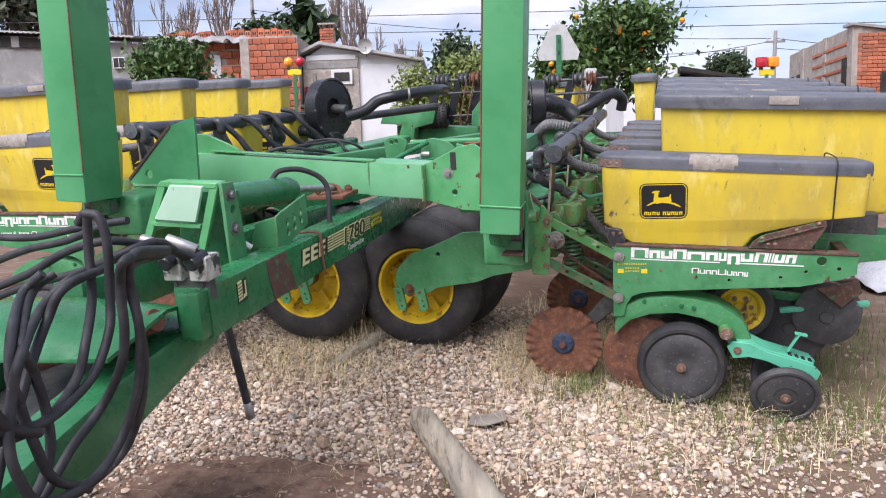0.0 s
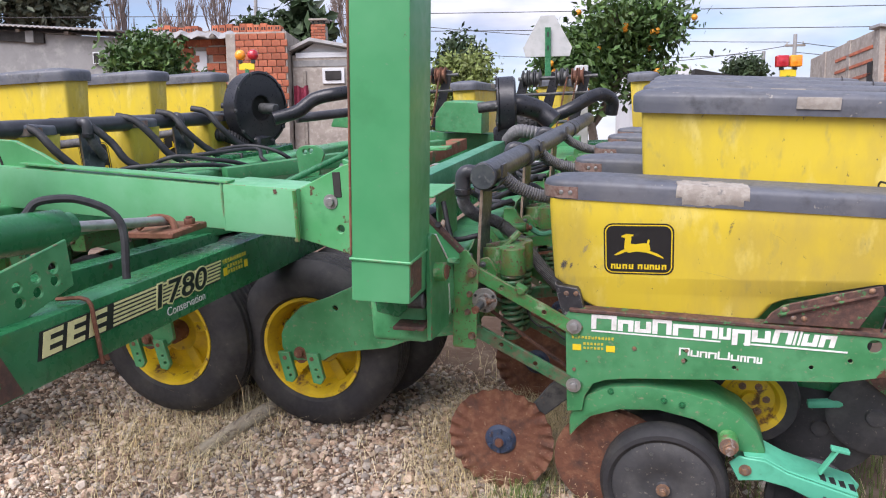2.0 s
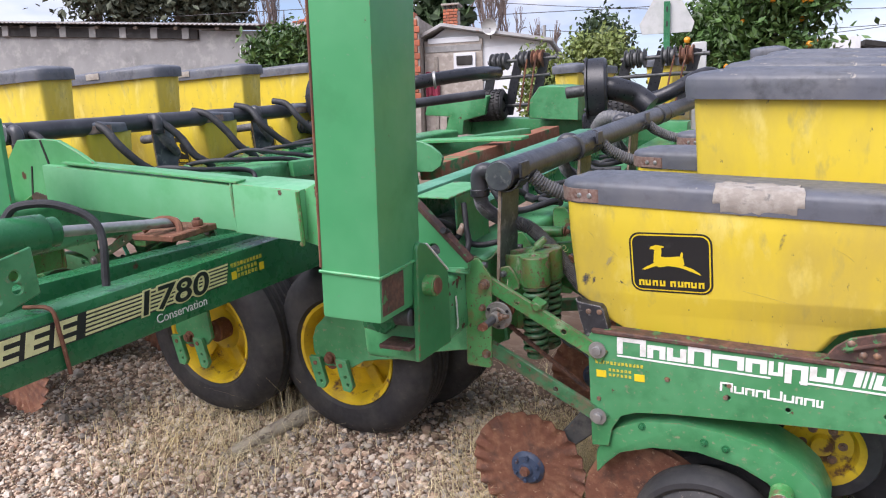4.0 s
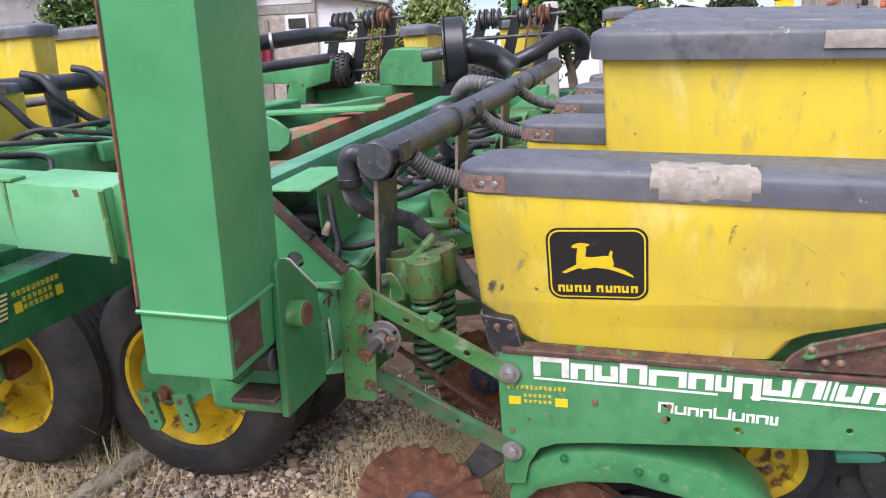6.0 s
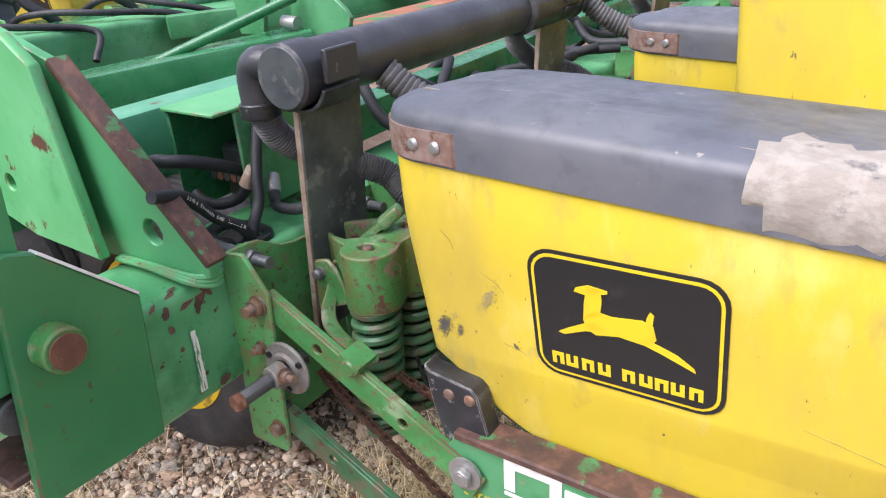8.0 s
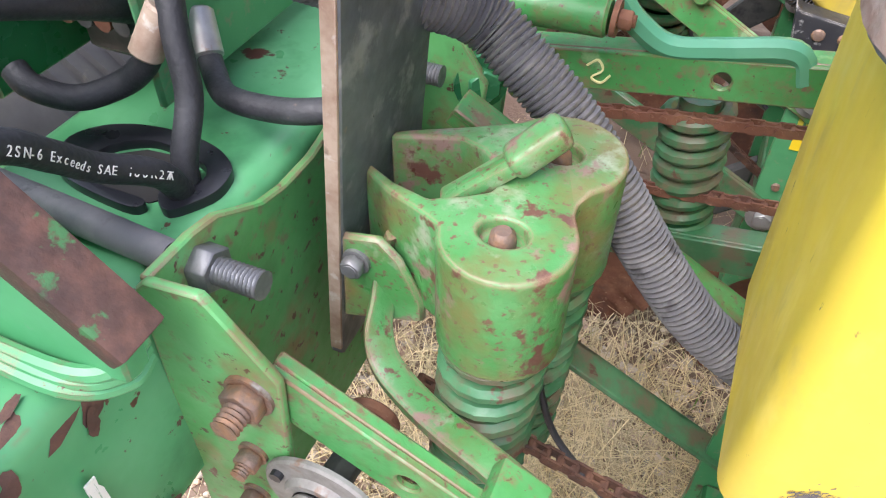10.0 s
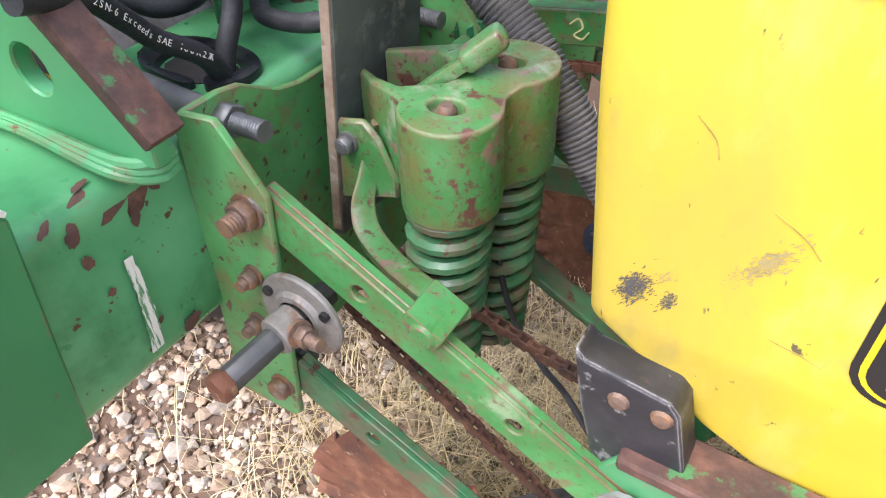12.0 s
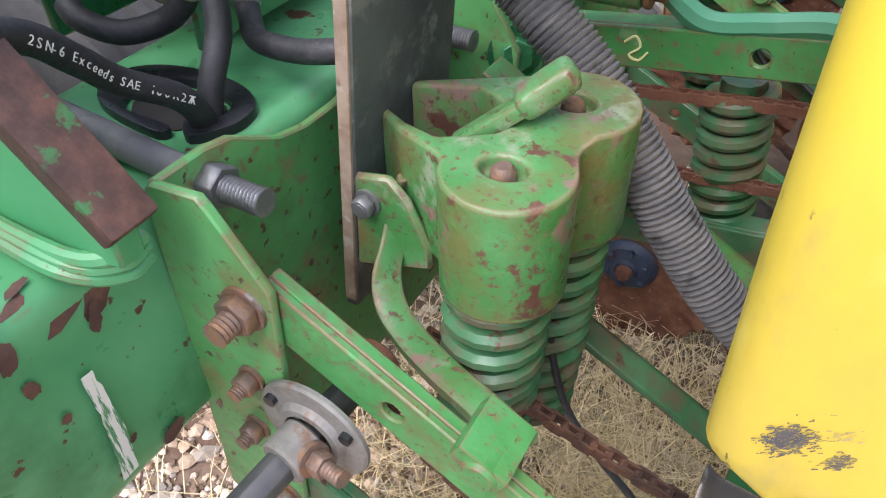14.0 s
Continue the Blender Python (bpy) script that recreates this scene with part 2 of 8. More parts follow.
RUST_BROWN = mat("rust_flaked_paint", [((0.085, 0.046, 0.037),), ((0.15, 0.075, 0.055), 40, 0.45, 0.62, 8), ((0.06, 0.19, 0.07), 26, 0.585, 0.62, 9), ((0.055, 0.034, 0.03), 15, 0.5, 0.66, 7)], (0.6, 0.8), bump=0.4, bscale=90)
RUST_BARE = mat("bare_rust", [((0.105, 0.050, 0.040),), ((0.17, 0.085, 0.06), 60, 0.45, 0.62, 8), ((0.07, 0.036, 0.03), 30, 0.5, 0.66, 7)], (0.6, 0.8), bump=0.3, bscale=120)
STEEL = mat("dark_steel", [((0.085, 0.088, 0.09),), ((0.14, 0.14, 0.135), 14, 0.45, 0.7, 7), ((0.045, 0.047, 0.055), 30, 0.5, 0.7, 6), ((0.19, 0.115, 0.08), 22, 0.66, 0.74, 6)], (0.4, 0.65), metal=0.35, bump=0.12)
ZINC = mat("zinc_steel", [((0.42, 0.42, 0.42),), ((0.28, 0.27, 0.26), 25, 0.45, 0.7, 6), ((0.22, 0.12, 0.07), 40, 0.66, 0.73, 6)], (0.35, 0.55), metal=0.7, bump=0.1)
BOLT = mat("rusty_bolt", [((0.20, 0.14, 0.11),), ((0.30, 0.17, 0.10), 60, 0.45, 0.6, 5), ((0.35, 0.33, 0.31), 40, 0.6, 0.7, 4)], (0.5, 0.75), metal=0.4, bump=0.3, bscale=200)
DECAL_BLACK = mat("black_decal", [((0.018, 0.019, 0.021),), ((0.05, 0.05, 0.05), 30, 0.6, 0.8, 5)], (0.3, 0.45))
DECAL_YELLOW = mat("yellow_decal", [((0.80, 0.60, 0.02),), ((0.6, 0.45, 0.05), 40, 0.6, 0.75, 5)], (0.35, 0.5))
DECAL_WHITE = mat("white_decal", [((0.80, 0.80, 0.78),), ((0.62, 0.62, 0.58), 30, 0.5, 0.7, 5), ((0.10, 0.2, 0.1), 55, 0.69, 0.72, 6)], (0.4, 0.55))
DECAL_GOLD = mat("gold_decal", [((0.55, 0.48, 0.05),), ((0.05, 0.2, 0.07), 120, 0.56, 0.62, 4)], (0.4, 0.55))
CREAM = mat("cream_decal", [((0.72, 0.70, 0.36),), ((0.55, 0.52, 0.25), 30, 0.5, 0.75, 5)], (0.4, 0.55))
CHALK = mat("white_paint_daub", [((0.75, 0.75, 0.70),), ((0.09, 0.27, 0.12), 60, 0.52, 0.57, 6)], (0.7, 0.85), stretch=(1, 4, 0.35))
GREYSIGN = mat("weathered_sign_back", [((0.50, 0.51, 0.50),), ((0.38, 0.40, 0.38), 8, 0.45, 0.7, 6)], (0.5, 0.7), metal=0.2)
WHITE_BOX = mat("white_box_paint", [((0.72, 0.72, 0.70),), ((0.5, 0.5, 0.47), 6, 0.5, 0.8, 5)], (0.5, 0.6))
AMBER = mat("amber_lens", [((0.85, 0.26, 0.01),), ((0.95, 0.40, 0.03), 20, 0.4, 0.7, 2)], (0.15, 0.25), coat=0.5)
REDLENS = mat("red_lens", [((0.42, 0.012, 0.025),), ((0.55, 0.03, 0.04), 20, 0.4, 0.7, 2)], (0.15, 0.25), coat=0.5)
MAROON = mat("maroon_cloth", [((0.22, 0.02, 0.05),), ((0.30, 0.05, 0.08), 12, 0.4, 0.7, 4)], (0.8, 0.9))
BRICK = mat("hollow_brick", [((0.42, 0.13, 0.065),), ((0.30, 0.085, 0.05), 3, 0.45, 0.65, 5), ((0.5, 0.2, 0.11), 9, 0.5, 0.75, 5)], (0.8, 0.95), bump=0.3, obj_var=0.28)
MORTAR = mat("mortar_render", [((0.36, 0.32, 0.28),), ((0.26, 0.23, 0.20), 2.2, 0.42, 0.65, 7), ((0.46, 0.42, 0.37), 7, 0.5, 0.7, 6)], (0.85, 0.95), bump=0.4, bscale=20)
BLOCK = mat("grey_block_wall", [((0.29, 0.29, 0.285),), ((0.22, 0.22, 0.215), 1.1, 0.42, 0.65, 7), ((0.36, 0.355, 0.34), 4, 0.5, 0.7, 6)], (0.85, 0.95), bump=0.4, bscale=14, obj_var=0.06)
WHITEWASH = mat("whitewashed_wall", [((0.66, 0.68, 0.70),), ((0.56, 0.57, 0.58), 1.2, 0.45, 0.7, 6)], (0.85, 0.95), bump=0.2, bscale=14)
ROOFMETAL = mat("roof_sheet", [((0.40, 0.40, 0.40),), ((0.27, 0.25, 0.23), 1.5, 0.45, 0.7, 7), ((0.30, 0.17, 0.11), 5, 0.62, 0.75, 6)], (0.45, 0.65), metal=0.4)
DARKVOID = mat("dark_interior", [((0.02, 0.019, 0.018),), ((0.045, 0.042, 0.04), 3, 0.4, 0.7, 4)], (0.8, 0.95))
TIMBER = mat("grey_weathered_wood", [((0.23, 0.205, 0.175),), ((0.33, 0.30, 0.26), 9, 0.42, 0.65, 8), ((0.12, 0.10, 0.085), 20, 0.55, 0.7, 7)], (0.8, 0.95), bump=0.5, bscale=40)
BARK = mat("bark", [((0.13, 0.105, 0.085),), ((0.2, 0.17, 0.14), 8, 0.45, 0.7, 6)], (0.85, 0.95), bump=0.4, bscale=20)
TWIGS = mat("bare_twigs", [((0.17, 0.13, 0.115),), ((0.26, 0.20, 0.17), 3, 0.4, 0.7, 4)], (0.85, 0.95))
LEAF = mat("citrus_leaf", [((0.045, 0.10, 0.022),), ((0.085, 0.155, 0.035), 1.6, 0.42, 0.65, 3)], (0.4, 0.6), island=0.45)
LEAF_DARK = mat("dark_leaf", [((0.035, 0.065, 0.025),), ((0.06, 0.095, 0.04), 1.2, 0.42, 0.65, 3)], (0.5, 0.7), island=0.45)
LEAF_GREY = mat("greygreen_leaf", [((0.075, 0.09, 0.055),), ((0.11, 0.125, 0.08), 1.0, 0.42, 0.65, 3)], (0.5, 0.7), island=0.4)
LEAF_LIME = mat("light_leaf", [((0.14, 0.19, 0.045),), ((0.20, 0.24, 0.07), 1.5, 0.42, 0.65, 3)], (0.5, 0.7), island=0.4)
ORANGE = mat("orange_peel", [((0.75, 0.27, 0.015),), ((0.8, 0.38, 0.03), 6, 0.4, 0.7, 3)], (0.4, 0.5))
LOG = mat("grey_yellow_weathered_post", [((0.33, 0.285, 0.215),), ((0.43, 0.385, 0.30), 22, 0.42, 0.62, 8), ((0.17, 0.135, 0.105), 34, 0.52, 0.62, 8), ((0.22, 0.20, 0.175), 7, 0.5, 0.7, 5)], (0.8, 0.95), bump=0.5, bscale=40, stretch=(1, 0.09, 1))
BLOCK_PAINT = mat("scuffed_coupler_block", [((0.42, 0.42, 0.40),), ((0.62, 0.62, 0.59), 22, 0.48, 0.58, 8), ((0.05, 0.05, 0.052), 16, 0.53, 0.58, 8)], (0.4, 0.6), metal=0.3, bump=0.15)
SOIL = mat("bare_soil", [((0.205, 0.145, 0.108),), ((0.14, 0.092, 0.068), 0.9, 0.42, 0.62, 7), ((0.085, 0.054, 0.042), 1.6, 0.58, 0.68, 8), ((0.30, 0.235, 0.18), 6.0, 0.52, 0.72, 7), ((0.075, 0.10, 0.032), 2.3, 0.64, 0.72, 8)], (0.9, 1.0), bump=0.9, bscale=55, spec=0.15, space="Object")
GRAVEL = mat("gravel_stone", [((0.54, 0.465, 0.395),), ((0.60, 0.54, 0.46), 30, 0.42, 0.68, 4), ((0.36, 0.25, 0.19), 17, 0.55, 0.72, 4)], (0.75, 0.95), bump=0.3, bscale=120, island=0.4, spec=0.25, tints=((1.0, 1.0, 1.0), (1.0, 0.91, 0.83), (0.80, 0.67, 0.57), (1.0, 0.98, 0.94), (0.60, 0.61, 0.63), (0.95, 0.85, 0.75), (0.50, 0.41, 0.35)))
PEBBLE = mat("gravel_pebble", [((0.54, 0.465, 0.40),), ((0.60, 0.54, 0.47), 30, 0.42, 0.68, 4), ((0.36, 0.25, 0.195), 17, 0.55, 0.72, 4)], (0.75, 0.95), bump=0.3, bscale=120, obj_var=0.4, spec=0.25, tints=((1.0, 1.0, 1.0), (1.0, 0.91, 0.83), (0.80, 0.67, 0.57), (1.0, 0.98, 0.94), (0.60, 0.61, 0.63), (0.95, 0.85, 0.75), (0.50, 0.41, 0.35)))
STRAW = mat("dry_grass", [((0.62, 0.51, 0.29),), ((0.74, 0.65, 0.43), 4, 0.4, 0.7, 3)], (0.8, 0.95), island=0.4)
GRASS = mat("green_grass", [((0.10, 0.17, 0.03),), ((0.19, 0.22, 0.06), 4, 0.4, 0.7, 3)], (0.6, 0.8), island=0.4)
PLASTIC_SHEET = mat("pale_plastic_sheet", [((0.55, 0.57, 0.60),), ((0.4, 0.42, 0.46), 7, 0.45, 0.7, 5)], (0.2, 0.4))
SCUFF_DARK = mat("dark_scuff", [((0.10, 0.10, 0.11),), ((0.20, 0.18, 0.10), 60, 0.40, 0.58, 9)], (0.5, 0.7))
SCRATCH = mat("fine_scratch", [((0.30, 0.24, 0.07),), ((0.5, 0.4, 0.08), 60, 0.4, 0.6, 4)], (0.5, 0.7))
SCUFF_BARE = mat("bare_scuff", [((0.42, 0.36, 0.17),), ((0.30, 0.26, 0.14), 120, 0.5, 0.64, 5)], (0.6, 0.8))
DAMP = mat("damp_soil", [((0.18, 0.108, 0.078),), ((0.26, 0.17, 0.125), 14, 0.42, 0.62, 8), ((0.07, 0.043, 0.033), 9, 0.52, 0.66, 9), ((0.30, 0.24, 0.19), 48, 0.60, 0.66, 6)], (0.85, 0.98), bump=1.0, bscale=60, spec=0.2)
BOLT_GREY = mat("grey_bolt_steel", [((0.16, 0.165, 0.17),), ((0.24, 0.24, 0.235), 40, 0.45, 0.65, 6), ((0.15, 0.09, 0.06), 50, 0.64, 0.72, 6)], (0.35, 0.55), metal=0.5, bump=0.15, bscale=150)
MINT_PALE = mat("pale_mint_paint", [((0.38, 0.60, 0.44),), ((0.46, 0.66, 0.52), 6, 0.42, 0.66, 5), (RUST, 14, 0.66, 0.69, 8)], (0.3, 0.5))
FLANGE = mat("dull_galvanised_steel", [((0.25, 0.245, 0.225),), ((0.18, 0.17, 0.155), 30, 0.42, 0.62, 7), ((0.20, 0.13, 0.09), 45, 0.57, 0.66, 6)], (0.5, 0.7), metal=0.25, bump=0.1, bscale=120)
CHAIN = mat("rusty_chain_steel", [((0.085, 0.043, 0.03),), ((0.15, 0.075, 0.045), 40, 0.45, 0.62, 6), ((0.04, 0.026, 0.022), 25, 0.5, 0.66, 5)], (0.6, 0.8), metal=0.3, bump=0.4, bscale=160)
BLACK_WORN = mat("scratched_black_paint", [((0.024, 0.025, 0.030),), ((0.05, 0.05, 0.055), 14, 0.45, 0.66, 7), ((0.20, 0.20, 0.20), 45, 0.615, 0.67, 7), ((0.14, 0.06, 0.035), 20, 0.64, 0.70, 8)], (0.35, 0.55), bump=0.2, bscale=60, edge=((0.30, 0.29, 0.28), 0.004, 0.16))
UPRIGHT = mat("scraped_upright_steel", [((0.13, 0.145, 0.155),), ((0.075, 0.085, 0.10), 12, 0.45, 0.64, 8), ((0.24, 0.25, 0.25), 26, 0.56, 0.66, 8), ((0.30, 0.22, 0.15), 16, 0.64, 0.70, 8)], (0.3, 0.5), metal=0.3, bump=0.15, bscale=70)
TAN = mat("scraped_tan_edge", [((0.40, 0.31, 0.24),), ((0.28, 0.19, 0.14), 30, 0.45, 0.62, 7), ((0.50, 0.45, 0.40), 50, 0.58, 0.68, 5), ((0.16, 0.10, 0.075), 22, 0.6, 0.68, 6)], (0.5, 0.7), metal=0.2, bump=0.2, bscale=90)
GREEN_CHIP = mat("chipped_green_paint", [((0.06, 0.29, 0.115),), ((0.14, 0.42, 0.20), 4.0, 0.40, 0.66, 5), ((0.03, 0.165, 0.06), 9.0, 0.52, 0.75, 5), (RUST, 13.0, 0.675, 0.695, 9), (RUST, 60.0, 0.655, 0.68, 5)], (0.26, 0.44), bump=0.10, bscale=35, edge=(WEAR, 0.004, 0.06))
CABLE = mat("cable", [((0.05, 0.05, 0.055),)], (0.5, 0.6))
BLUE_HUB = mat("blue_grease_paint", [((0.035, 0.055, 0.10),), ((0.11, 0.06, 0.04), 30, 0.55, 0.68, 6)], (0.45, 0.65), bump=0.2)
TEAL = mat("bluish_green_paint", [((0.06, 0.26, 0.145),), ((0.14, 0.36, 0.24), 5, 0.45, 0.7, 4), (RUST, 12, 0.67, 0.7, 6)], (0.3, 0.5))
RUSTRED = mat("red_rusted_top", [((0.27, 0.10, 0.055),), ((0.05, 0.17, 0.06), 5, 0.56, 0.62, 6), ((0.34, 0.16, 0.10), 12, 0.5, 0.65, 6)], (0.7, 0.85), bump=0.3)

# ---- shapes ----
PM = Matrix(((0.9703, 0.23996, -0.03074, 0.887), (-0.24192, 0.96243, -0.12329, 3.79), (0.0, 0.12706, 0.99190, 0.797), (0, 0, 0, 1)))
WORLD = Matrix.Identity(4)
# the street behind the yard, turned a little against the machine
FAR = Matrix.Translation((0.4, 1.0, 0)) @ Matrix.Rotation(radians(1.1), 4, "Z") @ Matrix.Translation((-0.4, -1.0, 0))
ORIGIN = {}


def thing(name, label, category, at=(0, 0, 0), group="", frame_m=PM, kind=""):
    """An Empty at a thing's base; its parts are meshes under it, given in the coordinates of frame_m."""
    ob = new(name)
    ob.empty_display_size = 0.1
    ob.matrix_world = frame_m @ Matrix.Translation(at)
    ORIGIN[ob.name] = Vector(at)
    return tagged(ob, label, category, group, kind)


def finish(bm, bevel=0.0, seg=1, recalc=True):
    if recalc:
        bmesh.ops.recalc_face_normals(bm, faces=bm.faces)
    if bevel:
        e = [e for e in bm.edges if len(e.link_faces) == 2 and e.calc_face_angle(0) > 0.5]
        bmesh.ops.bevel(bm, geom=e, offset=bevel, segments=seg, profile=0.6, affect="EDGES", clamp_overlap=True)
    return bm


def part(name, bm, material, parent, label="", smooth=True, sharp=38):
    """Links a bmesh as one mesh object under a thing or a part."""
    top = ORIGIN.get(parent.name, Vector())
    if top.length:
        bmesh.ops.translate(bm, verts=bm.verts, vec=-top)
    me = bpy.data.meshes.new(name)
    bm.to_mesh(me)
    bm.free()
    if smooth:
        me.shade_smooth()
        me.set_sharp_from_angle(angle=radians(sharp))
    me.materials.append(material)
    ob = new(name, me)
    ob.parent = parent
    ORIGIN[ob.name] = top
    return tagged(ob, label)


def single(name, bm, material, label, category, frame_m=PM, group="", kind="", at=None, smooth=True, sharp=38):
    """A thing of one mesh."""
    if at is not None:
        bmesh.ops.translate(bm, verts=bm.verts, vec=-Vector(at))
    me = bpy.data.meshes.new(name)
    bm.to_mesh(me)
    bm.free()
    if smooth:
        me.shade_smooth()
        me.set_sharp_from_angle(angle=radians(sharp))
    me.materials.append(material)
    ob = new(name, me)
    ob.matrix_world = frame_m @ Matrix.Translation(at or (0, 0, 0))
    ORIGIN[ob.name] = Vector(at or (0, 0, 0))
    return tagged(ob, label, category, group, kind)


def box(a, b, bevel=0.004, bm=None, seg=1):
    """A box between two corners."""
    own = bmesh.new()
    r = bmesh.ops.create_cube(own, size=1)["verts"]
    for v in r:
        v.co = Vector([(a[i] + b[i]) / 2 + v.co[i] * (b[i] - a[i]) for i in range(3)])
    finish(own, bevel, seg)
    return join(bm, own)


def join(bm, own, m=None):
    if m is not None:
        bmesh.ops.transform(own, matrix=m, verts=own.verts)
    if bm is None:
        return own
    me = bpy.data.meshes.new("tmp")
    own.to_mesh(me)
    own.free()
    bm.from_mesh(me)
    bpy.data.meshes.remove(me)
    return bm


PLANES = {"uw": lambda a, b, c: (a, c, b), "vw": lambda a, b, c: (c, a, b), "uv": lambda a, b, c: (a, b, c)}


def plate(poly, lo, hi, plane="uw", holes=(), bevel=0.002, bm=None, seg=1, hole_n=16):
    """A plate with the outline poly in a plane, from lo to hi across it, with round holes (x, y, r) cut through."""
    own = bmesh.new()
    f = PLANES[plane]
    loops = [poly] + [[(x + r * math.cos(2 * math.pi * i / hole_n), y + r * math.sin(2 * math.pi * i / hole_n)) for i in range(hole_n)] for x, y, r in holes]
    edges = []
    for lp in loops:
        vs = [own.verts.new(f(p[0], p[1], lo)) for p in lp]
        edges += [own.edges.new((vs[i], vs[(i + 1) % len(vs)])) for i in range(len(vs))]
    if len(loops) == 1:
        own.faces.new([e.verts[0] for e in edges])
    else:
        bmesh.ops.triangle_fill(own, use_beauty=True, use_dissolve=False, edges=edges)
    d = Vector(f(0, 0, hi)) - Vector(f(0, 0, lo))
    ext = bmesh.ops.extrude_face_region(own, geom=own.faces[:])
    bmesh.ops.translate(own, verts=[g for g in ext["geom"] if isinstance(g, bmesh.types.BMVert)], vec=d)
    finish(own, bevel, seg)
    return join(bm, own)


def rod(a, b, r, n=14, r2=None, bevel=0.0, bm=None):
    """A round bar from a to b."""
    own = bmesh.new()
    a, b = Vector(a), Vector(b)
    d = b - a
    m = Matrix.Translation((a + b) / 2) @ d.to_track_quat("Z", "Y").to_matrix().to_4x4()
    bmesh.ops.create_cone(own, cap_ends=True, cap_tris=False, segments=n, radius1=r, radius2=r if r2 is None else r2, depth=d.length)
    finish(own, bevel, 1)
    bmesh.ops.transform(own, matrix=m, verts=own.verts)
    return join(bm, own)


def beam(a, b, width, height, up=(0, 0, 1), bevel=0.01, bm=None, seg=2):
    """A square tube from a to b."""
    a, b = Vector(a), Vector(b)
    d = (b - a)
    x = d.normalized().cross(Vector(up)).normalized()
    z = x.cross(d.normalized())
    own = bmesh.new()
    for v in bmesh.ops.create_cube(own, size=1)["verts"]:
        v.co = (a + b) / 2 + x * v.co.x * width + d * v.co.y + z * v.co.z * height
    finish(own, bevel, seg)
    return join(bm, own)


def curve(points, steps=8):
    """Points along a smooth line through the given ones."""
    p = [Vector(q) for q in points]
    p = [2 * p[0] - p[1]] + p + [2 * p[-1] - p[-2]]
    out = []
    for i in range(1, len(p) - 2):
        for k in range(steps):
            t = k / steps
            a, b, c, d = p[i - 1], p[i], p[i + 1], p[i + 2]
            out.append(0.5 * (2 * b + (c - a) * t + (2 * a - 5 * b + 4 * c - d) * t * t + (3 * b - a - 3 * c + d) * t ** 3))
    return out + [p[-2]]


def hose(points, r, n=10, steps=8, rings=0.0, bm=None, smooth=True):
    """A hose along points; rings: spacing of its ribs, 0 for a plain one."""
    line = curve(points, steps) if smooth else [Vector(q) for q in points]
    if rings:
        total = [0.0]
        for i in range(1, len(line)):
            total.append(total[-1] + (line[i] - line[i - 1]).length)
        count = max(4, int(total[-1] / rings)) * 3
        fine, radii, j = [], [], 0
        for k in range(count + 1):
            s = total[-1] * k / count
            while j < len(total) - 2 and total[j + 1] < s:
                j += 1
            f = (s - total[j]) / max(1e-9, total[j + 1] - total[j])
            fine.append(line[j].lerp(line[j + 1], min(1, f)))
            radii.append(r * (1.0, 0.97, 0.85)[k % 3])
        line = fine
    else:
        radii = [r] * len(line)
    own = bmesh.new()
    t = (line[1] - line[0]).normalized()
    x = t.orthogonal().normalized()
    prev = None
    for i, p in enumerate(line):
        t2 = (line[min(i + 1, len(line) - 1)] - line[max(i - 1, 0)]).normalized()
        x = (t.rotation_difference(t2) @ x).normalized()
        t = t2
        y = t.cross(x)
        ring = [own.verts.new(p + (x * math.cos(2 * math.pi * k / n) + y * math.sin(2 * math.pi * k / n)) * radii[i]) for k in range(n)]
        if prev:
            for k in range(n):
                own.faces.new((prev[k], prev[(k + 1) % n], ring[(k + 1) % n], ring[k]))
        else:
            own.faces.new(ring[::-1])
        prev = ring
    own.faces.new(prev)
    finish(own)
    return join(bm, own)


def lathe(profile, centre, axis, n=40, bm=None):
    """A body of revolution; profile: (radius, height along the axis)."""
    own = bmesh.new()
    rings = []
    for r, h in profile:
        if r < 1e-6:
            rings.append([own.verts.new((0, 0, h))])
        else:
            rings.append([own.verts.new((r * math.cos(2 * math.pi * k / n), r * math.sin(2 * math.pi * k / n), h)) for k in range(n)])
    for a, b in zip(rings, rings[1:]):
        for k in range(n):
            q = [a[k % len(a)], a[(k + 1) % len(a)], b[(k + 1) % len(b)], b[k % len(b)]]
            u = []
            for v in q:
                if v not in u:
                    u.append(v)
            if len(u) > 2:
                own.faces.new(u)
    finish(own)
    m = Matrix.Translation(centre) @ Vector(axis).to_track_quat("Z", "Y").to_matrix().to_4x4()
    bmesh.ops.transform(own, matrix=m, verts=own.verts)
    return join(bm, own)


def bolt(at, axis, r=0.011, h=0.009, stud=0.0, washer=1.7, bm=None):
    """A hexagon bolt head on a washer, with a stud through it."""
    a, d = Vector(at), Vector(axis).normalized()
    own = rod(a - d * 0.002, a + d * 0.003, r * washer, 18)
    rod(a + d * 0.003, a + d * (0.003 + h), r, 6, bevel=0.0012, bm=own)
    if stud:
        own = join(own, hose([a + d * h, a + d * (h + stud * 0.5), a + d * (h + stud)], r * 0.62, 10, 6, rings=0.003))
    return join(bm, own)


def spring(a, b, radius, wire, turns, bm=None):
    a, b = Vector(a), Vector(b)
    d = b - a
    q = d.to_track_quat("Z", "Y")
    n = int(turns * 16)
    pts = [a + d * (i / n) + q @ Vector((radius * math.cos(2 * math.pi * turns * i / n), radius * math.sin(2 * math.pi * turns * i / n), 0)) for i in range(n + 1)]
    return hose(pts, wire, 8, 1, bm=bm, smooth=False)


